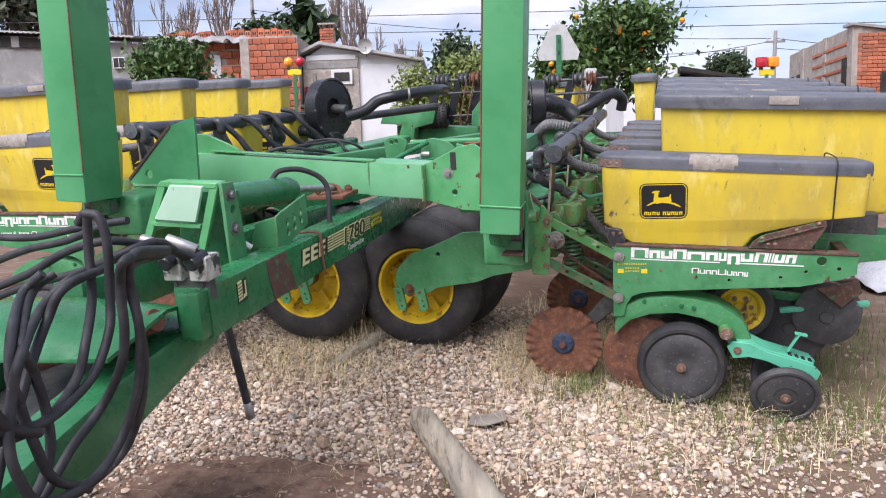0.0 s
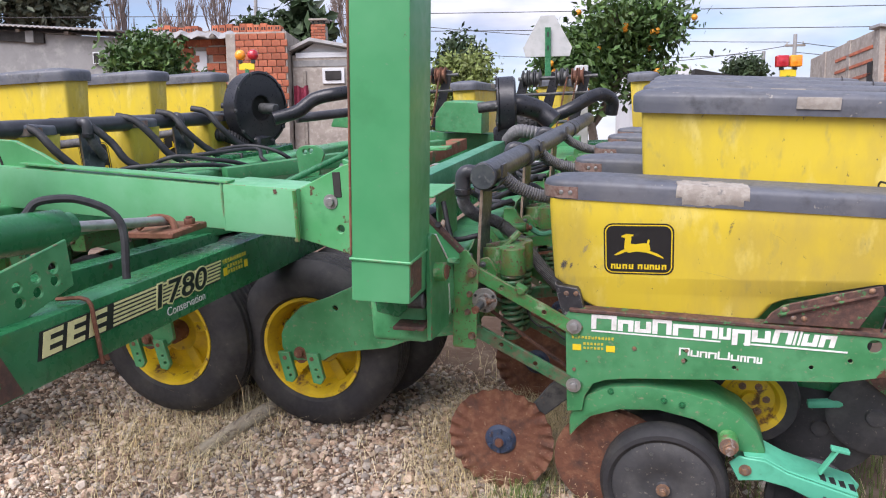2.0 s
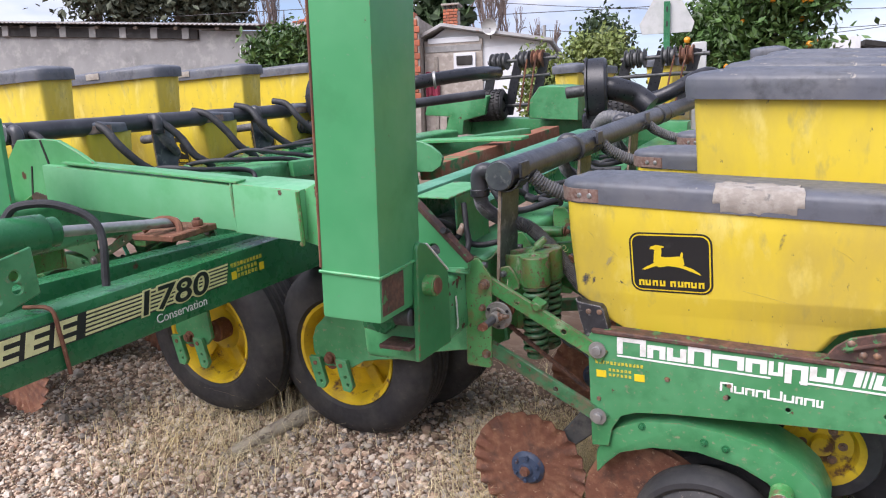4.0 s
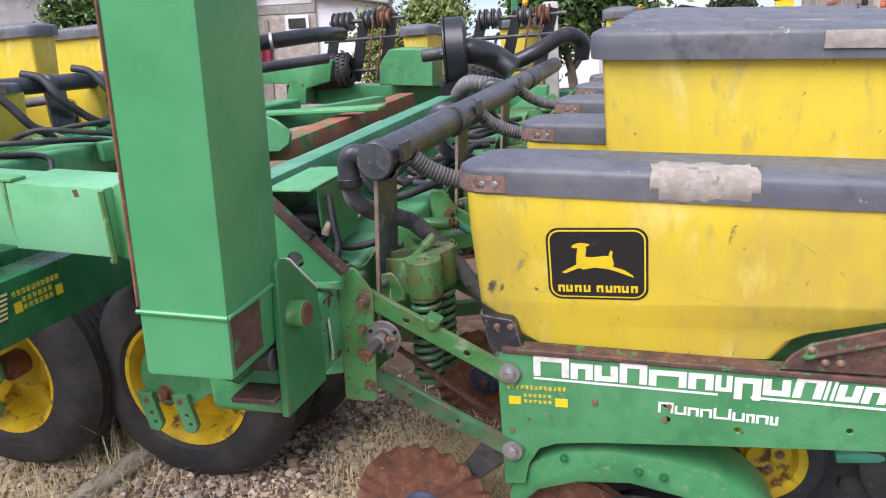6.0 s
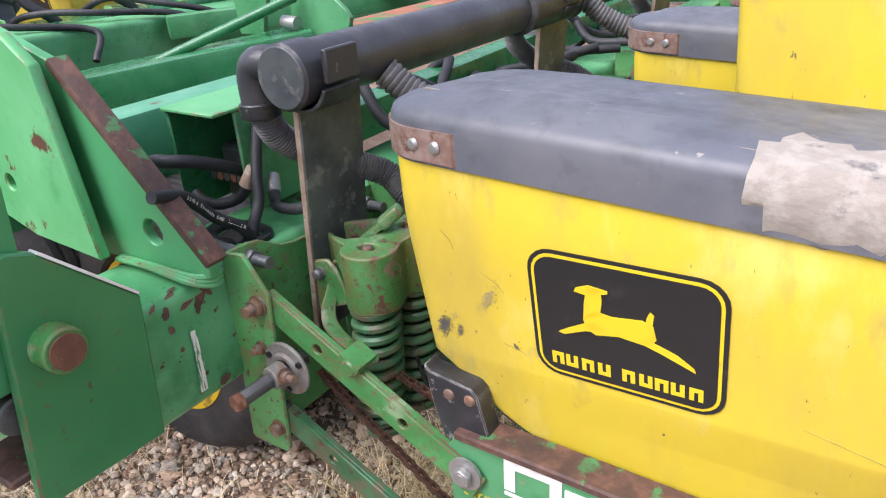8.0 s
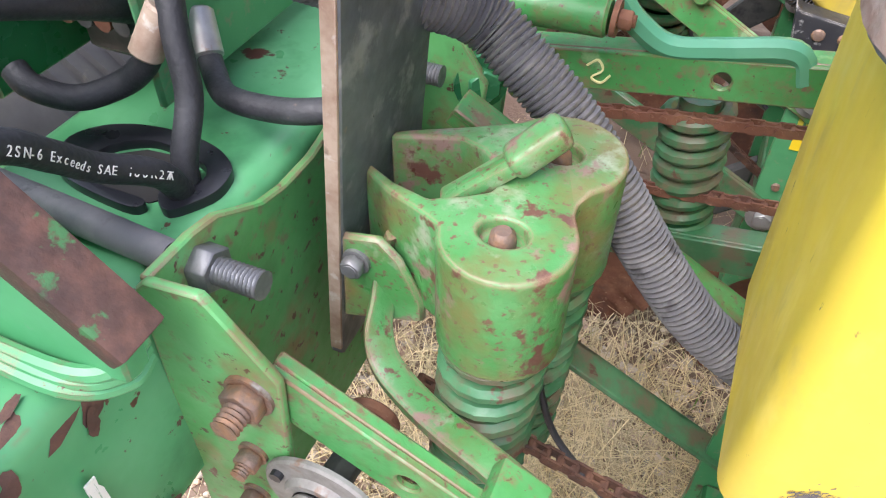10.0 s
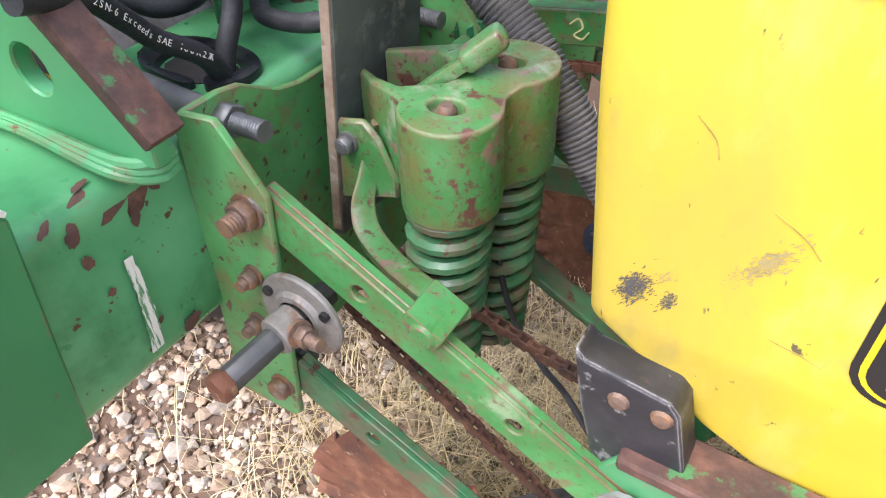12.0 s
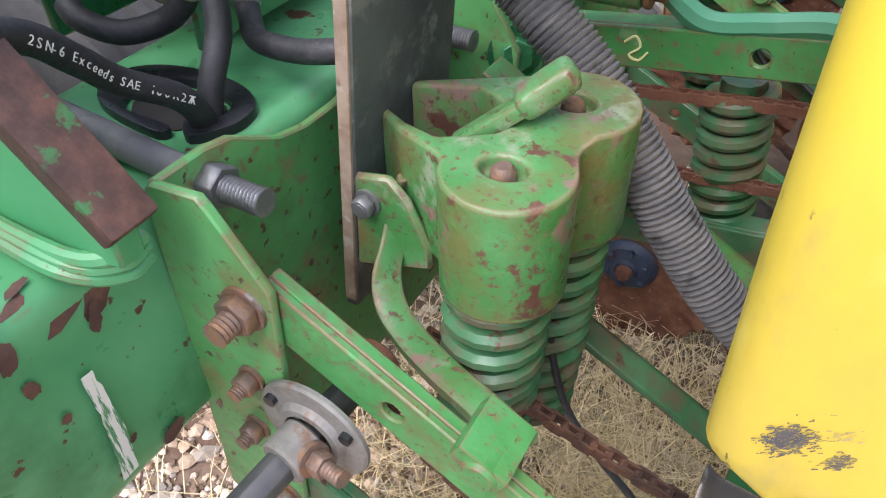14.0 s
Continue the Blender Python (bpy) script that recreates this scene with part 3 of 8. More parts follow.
def rounded(x0, y0, x1, y1, r, n=5):
    """The outline of a rounded rectangle."""
    out = []
    for cx, cy, s in ((x1 - r, y1 - r, 0), (x0 + r, y1 - r, 90), (x0 + r, y0 + r, 180), (x1 - r, y0 + r, 270)):
        out += [(cx + r * math.cos(radians(s + 90 * k / n)), cy + r * math.sin(radians(s + 90 * k / n))) for k in range(n + 1)]
    return out


def lettering(name, text, size, m, material, parent, extrude=0.0006, swell=0.0):
    """Flat letters lying at the pose m, in the frame of the thing."""
    cu = bpy.data.curves.new(name, "FONT")
    cu.body, cu.size, cu.extrude, cu.offset = text, size, extrude, swell
    tmp = new(name + "_tmp", cu)
    me = bpy.data.meshes.new_from_object(tmp)
    bpy.data.objects.remove(tmp)
    bm = bmesh.new()
    bm.from_mesh(me)
    bpy.data.meshes.remove(me)
    bmesh.ops.transform(bm, matrix=m, verts=bm.verts)
    return part(name, bm, material, parent, smooth=False)


def chain(points, width=0.011, pitch=0.0135, bm=None):
    """A roller chain: links turn about, plates and rollers."""
    line = curve(points, 10)
    total = [0.0]
    for i in range(1, len(line)):
        total.append(total[-1] + (line[i] - line[i - 1]).length)
    own = bmesh.new()
    j, s, k = 0, 0.0, 0
    at = []
    while s < total[-1]:
        while j < len(total) - 2 and total[j + 1] < s:
            j += 1
        f = (s - total[j]) / max(1e-9, total[j + 1] - total[j])
        at.append(line[j].lerp(line[j + 1], min(1, f)))
        s += pitch
    for k in range(len(at) - 1):
        w = width * (0.5 if k % 2 else 0.32)
        for side in (-w, w):
            beam(at[k] + Vector((0, side, 0)), at[k + 1] + Vector((0, side, 0)) , 0.0024, 0.0105, bevel=0, bm=own)
        rod(at[k] - Vector((0, w + 0.002, 0)), at[k] + Vector((0, w + 0.002, 0)), 0.0042, 8, bm=own)
    return join(bm, own)


# ---- ground ----
def ground_z(x, y):
    """Height of the ground: a low gravel bank under the wheels, level yard before it, rising a little towards the houses."""
    s = lambda t: max(0.0, min(1.0, t)) ** 2 * (3 - 2 * max(0.0, min(1.0, t)))
    bank = 0.27 * s((y - 3.35) / 2.0) * (1 - 0.30 * s((x + 0.3) / 1.6))
    dip = -0.09 * s((x - 1.0) / 1.2) * s((y - 2.6) / 1.4)
    far = 0.9 * s((y - 8.0) / 22.0)
    return bank + dip + far + 0.012 * noise.noise((x * 1.7, y * 1.7, 0.3)) + 0.05 * noise.noise((x * 0.15, y * 0.15, 2.0)) * s((abs(y - 3) - 3) / 8)


def sheet(xs, ys):
    bm = bmesh.new()
    g = [[bm.verts.new((x, y, ground_z(x, y) + (0.006 * noise.noise((x * 14, y * 14, 5)) if -4 < x < 5 and 0 < y < 8 else 0))) for x in xs] for y in ys]
    for j in range(len(ys) - 1):
        for i in range(len(xs) - 1):
            bm.faces.new((g[j][i], g[j][i + 1], g[j + 1][i + 1], g[j + 1][i]))
    return bm


gx = [-900, -400, -150, -70, -35, -20, -12, -8, -6] + [-4.5 + 0.07 * i for i in range(150)] + [7, 9, 13, 20, 35, 70, 150, 400, 900]
gy = [-300, -100, -40, -15, -7, -4, -2, -1] + [-0.5 + 0.07 * i for i in range(130)] + [9, 10, 12, 14, 17, 20, 25, 32, 45, 70, 120, 250, 600, 1500]
single("ground", sheet(gx, gy), SOIL, "bare reddish yard soil with thin dry grass", "ground", WORLD, kind="structure", smooth=True, sharp=180)

# ---- row units ----
def wheel_face(centre, r, v0, width, name, parent, sign=1, tilt=0.0):
    """A gauge wheel: tyre and pressed face with bolt holes; sign 1 faces the near side."""
    m = Matrix.Translation(centre) @ Matrix.Rotation(radians(tilt), 4, "X") @ Matrix.Translation(-Vector(centre))
    c = Vector(centre)
    tyre = lathe([(r * 0.80, 0.004), (r * 0.86, -0.006), (r * 0.93, -0.004), (r * 0.985, 0.012), (r, width * 0.4), (r * 0.985, width * 0.85), (r * 0.93, width), (r * 0.8, width)], c, (0, sign, 0), 48)
    bmesh.ops.transform(tyre, matrix=m, verts=tyre.verts)
    w = part(name, tyre, TYRE if name == "gauge_wheel" else GAUGE, parent)
    face = lathe([(0.0, -0.008), (r * 0.10, -0.008), (r * 0.12, 0.004), (r * 0.30, 0.006), (r * 0.34, 0.0), (r * 0.74, 0.001), (r * 0.80, 0.008), (r * 0.81, 0.02)], c, (0, sign, 0), 48)
    bmesh.ops.transform(face, matrix=m, verts=face.verts)
    part("wheel_face", face, GAUGE, w)
    dot_me = None
    for k in range(8):
        a = 2 * math.pi * k / 8 + 0.3
        q = m @ (c + Vector((math.cos(a) * r * 0.62, 0, math.sin(a) * r * 0.62)))
        if not dot_me:
            d0 = part("rivet", rod(Vector((0, -0.003 * sign, 0)) + ORIGIN.get(w.name, Vector()), Vector((0, 0.004 * sign, 0)) + ORIGIN.get(w.name, Vector()), 0.007, 8), STEEL, w)
            dot_me = d0.data
            home = d0.location.copy()
        else:
            d0 = new("rivet", dot_me)
            d0.parent = w
        d0.location = home + q - ORIGIN.get(parent.name, Vector())
    nut = bolt(c - Vector((0, 0.008 * sign, 0)), (0, -sign, 0), 0.014, 0.014, 0.01)
    bmesh.ops.transform(nut, matrix=m, verts=nut.verts)
    part("axle_nut", nut, BOLT, w)
    return w


def arm(a, b, v, depth, name, parent, holes=(), h=0.046):
    """A channel arm between two pins: web with holes, and a flange along its top edge."""
    a, b = Vector((a[0], a[1])), Vector((b[0], b[1]))
    d = (b - a).normalized()
    n = Vector((-d.y, d.x))
    p = [a - d * 0.02 - n * h / 2, b + d * 0.024 - n * h / 2, b + d * 0.024 + n * h / 2, a - d * 0.02 + n * h / 2]
    bm = plate([tuple(q) for q in p], v, v + 0.007, "uw", [(a[0] + (b - a)[0] * f, a[1] + (b - a)[1] * f, 0.0085) for f in holes], 0.0015)
    q = [a - d * 0.02 + n * (h / 2 - 0.007), b + d * 0.0 + n * (h / 2 - 0.007), b + n * (h / 2), a - d * 0.02 + n * (h / 2)]
    plate([tuple(x) for x in q], v + 0.0065, v + depth, "uw", (), 0.0015, bm)
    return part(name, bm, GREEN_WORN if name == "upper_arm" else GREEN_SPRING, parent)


def open_bar(x, y, wide, high, stroke, lean):
    """The outline of a plain bar with a slot in it, standing for a letter of that size."""
    s = min(stroke, wide * 0.34)
    t = s * 0.75
    if high > 0.045 or int(x * 1000) % 3 == 0:
        p = [(0, 0), (s, 0), (s, high - t), (wide - s, high - t), (wide - s, 0), (wide, 0), (wide, high), (0, high)]
    else:
        p = [(0, 0), (wide, 0), (wide, high), (wide - s, high), (wide - s, t), (s, t), (s, high), (0, high)]
    k = 0.20 if lean else 0.03
    return [(x + a + b * k, y + b - a * 0.02) for a, b in p]


def make_row_unit():
    t = thing("row_unit", "green planter row unit with rusty coulter and black gauge wheels", "row unit", (0, 0.1, -0.78), "row units on the wings")
    # head bracket round the toolbar
    near = [(-0.423, 0.253), (-0.415, 0.261), (-0.376, 0.265), (-0.370, 0.258), (-0.334, 0.204), (-0.356, -0.096), (-0.365, -0.105), (-0.44, -0.103), (-0.446, -0.095)]
    bm = plate(near, 0.012, 0.020, "uw", (), 0.0015)
    plate(near, 0.370, 0.378, "uw", (), 0.0015, bm)
    back = [(0.018, 0.258), (0.06, 0.257), (0.085, 0.252), (0.105, 0.240), (0.13, 0.226), (0.16, 0.219), (0.20, 0.218), (0.24, 0.226), (0.28, 0.246), (0.372, 0.25), (0.372, -0.1), (0.018, -0.1)]
    plate(back, -0.4235, -0.4155, "vw", (), 0.0015, bm)
    hb = part("head_bracket", bm, GREEN_BRACKET, t, "faded green head bracket with rusty bolts")
    for u, w, r, s in ((-0.358, 0.183, 0.0155, 0.018), (-0.371, 0.104, 0.0100, 0.010), (-0.381, 0.037, 0.0100, 0.010), (-0.370, -0.054, 0.013, 0.0)):
        part("bolt", bolt((u, 0.012, w), (0, -1, 0), r, 0.011, s, 1.15), BOLT, hb)
    for v, w in ((0.058, 0.232), (0.345, 0.218), (0.058, -0.06)):
        part("clamp_bolt", bolt((-0.420, v, w), (1, 0, 0), 0.0165, 0.016, 0.036, 1.0), BOLT_GREY, hb)
    # parallel arms
    U1, U2, L1, L2 = (-0.340, 0.174), (-0.004, -0.013), (-0.345, -0.045), (-0.008, -0.222)
    arm(U1, U2, 0.0205, 0.017, "upper_arm", t, (0.25, 0.695))
    arm(U1, U2, 0.352, -0.03, "upper_arm", t, (0.25, 0.695))
    arm(L1, L2, 0.0205, 0.017, "lower_arm", t, (0.24, 0.6))
    arm(L1, L2, 0.352, -0.03, "lower_arm", t, (0.24, 0.6))
    # side frames
    side = [(-0.034, 0.030), (-0.018, 0.055), (0.06, 0.053), (1.078, 0.012), (1.076, -0.085), (1.01, -0.112), (0.834, -0.150), (0.494, -0.168), (0.196, -0.186), (0.105, -0.197), (0.06, -0.215), (0.032, -0.262), (0.02, -0.322), (-0.034, -0.328)]
    hol = [(0.925, -0.022, 0.021), (0.20, -0.075, 0.007), (0.365, -0.07, 0.008), (0.365, -0.108, 0.008), (0.52, -0.122, 0.007), (0.75, -0.105, 0.007), (0.86, -0.075, 0.007), (1.0, -0.06, 0.009)]
    for v in (0.029, 0.330):
        f = part("side_frame", plate(side, v, v + 0.008, "uw", hol, 0.0015), GREEN, t)
        if v < 0.1:
            part("top_flange", plate([(-0.020, 0.062), (0.06, 0.059), (1.08, 0.017), (1.08, 0.003), (0.06, 0.045), (-0.020, 0.048)], 0.022, 0.075, "uw", (), 0.003), RUST_BROWN, f, "brown rusted top edge")
            for u, w in ((-0.003, -0.003), (-0.008, -0.222)):
                part("pivot_bolt", bolt((u, 0.0205, w), (0, -1, 0), 0.015, 0.012, 0.004, 1.75), ZINC, f)
            for u, w in ((-0.006, -0.165), (0.37, -0.07), (0.36, -0.108), (0.2, -0.075)):
                part("rivet", rod((u, 0.0315, w), (u, 0.024, w), 0.0075, 10, 0.006), BOLT, f)
            # white lettering shown as plain bars, with its rule
            x = 0.055
            for wd, hh in ((0.085, 0.052), (0.052, 0.04), (0.054, 0.04), (0.062, 0.052), (0.083, 0.04), (0.054, 0.04), (0.036, 0.04), (0.056, 0.054), (0.056, 0.04), (0.058, 0.052), (0.02, 0.052), (0.046, 0.04), (0.046, 0.04)):
                base = -0.010 - (x - 0.055) * 0.032 - (0.016 if hh == 0.054 else 0)
                part("lettering_bar", plate(open_bar(x, base, wd, hh, 0.017, x > 0.60), 0.0272, 0.0292, "uw", (), 0), DECAL_WHITE, f)
                x += wd + 0.004
            for a, b in ((0.055, 0.475), (0.545, 0.85)):
                part("lettering_rule", plate([(a, -0.0195 - (a - 0.055) * 0.037), (b, -0.0195 - (b - 0.055) * 0.037), (b, -0.0145 - (b - 0.055) * 0.037), (a, -0.0145 - (a - 0.055) * 0.037)], 0.0272, 0.0292, "uw", (), 0), DECAL_WHITE, f)
            x = 0.345
            for wd in (0.034, 0.026, 0.024, 0.026, 0.038, 0.026, 0.018, 0.026, 0.017):
                hh = 0.027 if wd > 0.03 else 0.021
                base = -0.088 - (x - 0.345) * 0.055
                part("lettering_bar", plate(open_bar(x, base, wd, hh, 0.006, False), 0.0272, 0.0292, "uw", (), 0), DECAL_WHITE, f)
                x += wd + 0.003
            for a, b, w, hh in ((-0.012, 0.135, -0.049, 0.010), (0.028, 0.10, -0.070, 0.008), (0.028, 0.10, -0.086, 0.008)):
                n = int((b - a) / 0.011)
                for k in range(n):
                    u = a + (b - a) * k / n
                    part("small_print_bar", plate([(u, w), (u + 0.0075, w), (u + 0.0075, w + hh), (u, w + hh)], 0.0272, 0.0292, "uw", (), 0), DECAL_GOLD, f)
            for u in (-0.01, 0.105):
                part("yellow_mark", plate([(u, -0.092), (u + 0.03, -0.092), (u + 0.03, -0.07), (u, -0.07)], 0.0272, 0.0292, "uw", (), 0), DECAL_YELLOW, f)
    part("frame_tie", box((-0.02, 0.037, -0.3), (0.01, 0.33, -0.24)), GREEN, t)
    part("rear_tie", box((1.02, 0.037, -0.10), (1.07, 0.33, 0.0)), RUST_BROWN, t)
    # shank with the gauge wheel arm
    sh = [(-0.03, -0.44), (-0.028, -0.36), (0.0, -0.30), (0.04, -0.262), (0.122, -0.228), (0.234, -0.216), (0.36, -0.228), (0.466, -0.252), (0.55, -0.30), (0.60, -0.35), (0.635, -0.43), (0.60, -0.44), (0.53, -0.43), (0.47, -0.365), (0.40, -0.33), (0.28, -0.305), (0.15, -0.315), (0.05, -0.35), (0.0, -0.40)]
    s = part("shank", plate(sh, 0.042, 0.22, "uw", (), 0.012, seg=2), GREEN, t)
    for u, w in ((0.12, -0.245), (0.3, -0.265), (0.36, -0.275)):
        part("shank_bolt", bolt((u, 0.042, w), (0, -1, 0), 0.007, 0.006), GREEN_DEEP, s)
    part("pivot", rod((0.51, -0.02, -0.385), (0.51, 0.2, -0.385), 0.032, 20, bevel=0.004), GREEN_WORN, s)
    part("pivot_nut", bolt((0.51, -0.02, -0.385), (0, -1, 0), 0.022, 0.02, 0.02, 1.4), BOLT, s)
    # discs and wheels
    for v, c in ((0.125, (0.105, -0.565)), (0.15, (0.115, -0.565))):
        part("opener_disc", lathe([(0, -0.002), (0.19, -0.002), (0.203, 0), (0.19, 0.002), (0, 0.002)], (c[0], v, c[1]), (0.0, 1, 0.0), 48), RUSTY, t, "rusty opener disc")
    wheel_face((0.302, -0.010, -0.575), 0.220, 0, 0.10, "gauge_wheel", t)
    wheel_face((0.312, 0.265, -0.565), 0.205, 0, 0.10, "gauge_wheel", t, -1)
    cou = bmesh.new()
    rings = []
    N = 96
    for r, amp in ((0.05, 0.0), (0.155, 0.0), (0.170, 0.006), (0.190, 0.010), (0.208, 0.011)):
        rings.append([cou.verts.new((r * math.cos(2 * math.pi * k / N), amp * math.sin(2 * math.pi * 24 * k / N + r * 30), r * math.sin(2 * math.pi * k / N))) for k in range(N)])
    for a, b in zip(rings, rings[1:]):
        for k in range(N):
            cou.faces.new((a[k], a[(k + 1) % N], b[(k + 1) % N], b[k]))
    cou.faces.new(rings[0])
    ex = bmesh.ops.extrude_face_region(cou, geom=cou.faces[:])
    bmesh.ops.translate(cou, verts=[g for g in ex["geom"] if isinstance(g, bmesh.types.BMVert)], vec=(0, 0.004, 0))
    finish(cou)
    bmesh.ops.translate(cou, verts=cou.verts, vec=(-0.312, 0.150, -0.532))
    c = part("coulter", cou, RUSTY, t, "rusty fluted coulter with a dark blue hub", sharp=60)
    part("coulter_hub", lathe([(0, -0.03), (0.022, -0.03), (0.026, -0.022), (0.05, -0.018), (0.062, -0.004), (0.062, 0.0)], (-0.312, 0.150, -0.532), (0, 1, 0), 24), BLUE_HUB, c)
    part("hub_cap", lathe([(0, -0.044), (0.014, -0.043), (0.018, -0.03)], (-0.312, 0.150, -0.532), (0, 1, 0), 20), RUSTY, c)
    for k in range(6):
        a = k * math.pi / 3 + 0.4
        part("hub_bolt", bolt((-0.312 + 0.043 * math.cos(a), 0.134, -0.532 + 0.043 * math.sin(a)), (0, -1, 0), 0.008, 0.007, 0.006, 1.2), BLUE_HUB, c)
    part("coulter_arm", plate([(-0.33, -0.55), (-0.29, -0.56), (-0.17, -0.45), (-0.03, -0.33), (-0.03, -0.22), (-0.12, -0.30), (-0.2, -0.40)], 0.165, 0.19, "uw", (), 0.004), STEEL, t)
    # closing wheels on their mint arm
    ca = [(0.515, -0.455), (0.545, -0.428), (0.625, -0.436), (0.70, -0.475), (0.912, -0.538), (0.945, -0.575), (0.93, -0.612), (0.86, -0.60), (0.70, -0.525), (0.62, -0.508), (0.545, -0.518)]
    cl = part("closing_arm", plate(ca, 0.0, 0.012, "uw", [(0.565, -0.475, 0.012)], 0.003), MINT, t, "mint green closing wheel arm with chipped paint")
    plate_far = plate(ca, 0.15, 0.162, "uw", (), 0.003)
    part("closing_arm", plate_far, MINT, t)
    part("arm_top", plate([(0.56, -0.431), (0.625, -0.430), (0.70, -0.469), (0.912, -0.532), (0.912, -0.54), (0.70, -0.477), (0.625, -0.44)], 0.012, 0.15, "uw", (), 0.002), MINT, cl)
    part("arm_bolt", bolt((0.565, 0.0, -0.475), (0, -1, 0), 0.012, 0.012), BOLT, cl)
    for k in range(4):
        part("slot", box((0.80 + 0.03 * k, 0.03, -0.509 - 0.009 * k), (0.818 + 0.03 * k, 0.07, -0.4985 - 0.009 * k), 0.001), DECAL_BLACK, cl)
    part("t_handle", beam((0.80, 0.06, -0.49), (0.85, 0.06, -0.40), 0.03, 0.008, bevel=0.002), MINT, cl)
    part("t_handle_top", beam((0.83, 0.06, -0.395), (0.885, 0.06, -0.405), 0.03, 0.01, bevel=0.002), MINT, cl)
    wheel_face((0.785, -0.045, -0.690), 0.162, 0, 0.035, "closing_wheel", t, 1, 14)
    wheel_face((0.80, 0.205, -0.675), 0.150, 0, 0.035, "closing_wheel", t, -1, -14)
    part("closing_axle", rod((0.79, -0.02, -0.685), (0.79, 0.19, -0.685), 0.014, 12), STEEL, t)
    # drive: bearing disc, hexagon shaft, chains
    d = part("bearing_flange", lathe([(0.02, -0.006), (0.026, -0.006), (0.029, -0.001), (0.044, -0.001), (0.046, 0.001), (0.046, 0.004), (0.0, 0.004)], (-0.316, 0.006, 0.083), (0, 1, 0), 32), FLANGE, t, "galvanised bearing flange")
    part("hexagon_shaft", rod((-0.314, 0.045, 0.083), (-0.325, -0.088, 0.078), 0.013, 6, bevel=0.001), STEEL, d, "worn hexagon drive shaft with a rusted end")
    part("shaft_end", rod((-0.324, -0.080, 0.078), (-0.3255, -0.094, 0.078), 0.0145, 6, bevel=0.001), RUSTY, d)
    part("lock_collar", rod((-0.316, 0.000, 0.083), (-0.319, -0.026, 0.082), 0.019, 16, bevel=0.002), FLANGE, d)
    part("collar_bolt", bolt((-0.301, -0.014, 0.087), (1, -0.2, 0.2), 0.010, 0.012, 0.02, 1.3), BOLT, d)
    for k in range(3):
        a = 0.5 + k * 2.1
        part("flange_hole", rod((-0.316 + 0.037 * math.cos(a), 0.0005, 0.083 + 0.037 * math.sin(a)), (-0.316 + 0.037 * math.cos(a), 0.008, 0.083 + 0.037 * math.sin(a)), 0.005, 8), DECAL_BLACK, d)
    ch = part("drive_chain", chain([(-0.322, 0.080, 0.030), (-0.214, 0.081, -0.052), (-0.073, 0.082, -0.155), (0.02, 0.083, -0.22)]), CHAIN, t, "rusty roller chain")
    part("drive_chain", chain([(-0.30, 0.139, 0.062), (-0.207, 0.140, 0.026), (-0.147, 0.140, 0.006), (-0.082, 0.140, -0.012), (0.05, 0.140, -0.05)]), CHAIN, t)
    part("sprocket", rod((-0.314, 0.076, 0.080), (-0.314, 0.086, 0.080), 0.022, 20, bevel=0.002), RUSTY, t)
    # down-force springs
    part("thin_cable", hose([(-0.225, 0.21, 0.07), (-0.208, 0.20, 0.009), (-0.188, 0.20, -0.048), (-0.145, 0.18, -0.070), (-0.106, 0.15, -0.060), (-0.05, 0.12, -0.09)], 0.0035, 8, 6), RUBBER, t)
    ds = part("spring_casting", bm_casting(), GREEN_CAST, t, "chipped green cast spring housing")
    for uu, v in CUPS:
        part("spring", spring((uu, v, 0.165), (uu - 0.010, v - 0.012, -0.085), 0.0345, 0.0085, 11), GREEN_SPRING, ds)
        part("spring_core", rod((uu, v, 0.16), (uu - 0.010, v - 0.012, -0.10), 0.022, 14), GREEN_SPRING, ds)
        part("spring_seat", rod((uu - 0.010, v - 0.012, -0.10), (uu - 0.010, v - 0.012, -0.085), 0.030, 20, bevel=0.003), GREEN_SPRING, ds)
        part("cap_nut", lathe([(0.0, 0.0105), (0.0055, 0.010), (0.0085, 0.007), (0.0095, 0.0), (0.0095, -0.004)], (uu - 0.003, v, 0.2375 + 0.004 * (v > 0.2)), (0, 0, 1), 16), BOLT, ds)
    hd = part("adjust_lever", beam((-0.300, 0.186, 0.222), (-0.246, 0.205, 0.268), 0.020, 0.012, bevel=0.003), GREEN_CAST, ds)
    part("lever_rib", beam((-0.290, 0.190, 0.2355), (-0.252, 0.203, 0.268), 0.007, 0.005, bevel=0.001), GREEN_WORN, hd)
    part("lever_grip", beam((-0.258, 0.2005, 0.258), (-0.226, 0.219, 0.287), 0.027, 0.021, bevel=0.009, seg=4), GREEN_CAST, hd)
    sp = part("strap_plate", plate([(-0.366, 0.199), (-0.334, 0.206), (-0.318, 0.190), (-0.300, 0.150), (-0.300, 0.128), (-0.372, 0.104)], 0.146, 0.154, "uw", (), 0.003), GREEN_CAST, ds)
    part("strap_bolt", bolt((-0.353, 0.146, 0.178), (0, -1, 0), 0.0095, 0.010, 0.004, 1.2), BOLT_GREY, sp)
    mid = curve([(-0.328, 0.172, 0.196), (-0.336, 0.166, 0.172), (-0.334, 0.150, 0.147), (-0.331, 0.130, 0.125), (-0.318, 0.115, 0.107), (-0.290, 0.099, 0.101), (-0.252, 0.081, 0.103), (-0.214, 0.065, 0.109), (-0.175, 0.046, 0.117)], 5)
    st = bmesh.new()
    prev = None
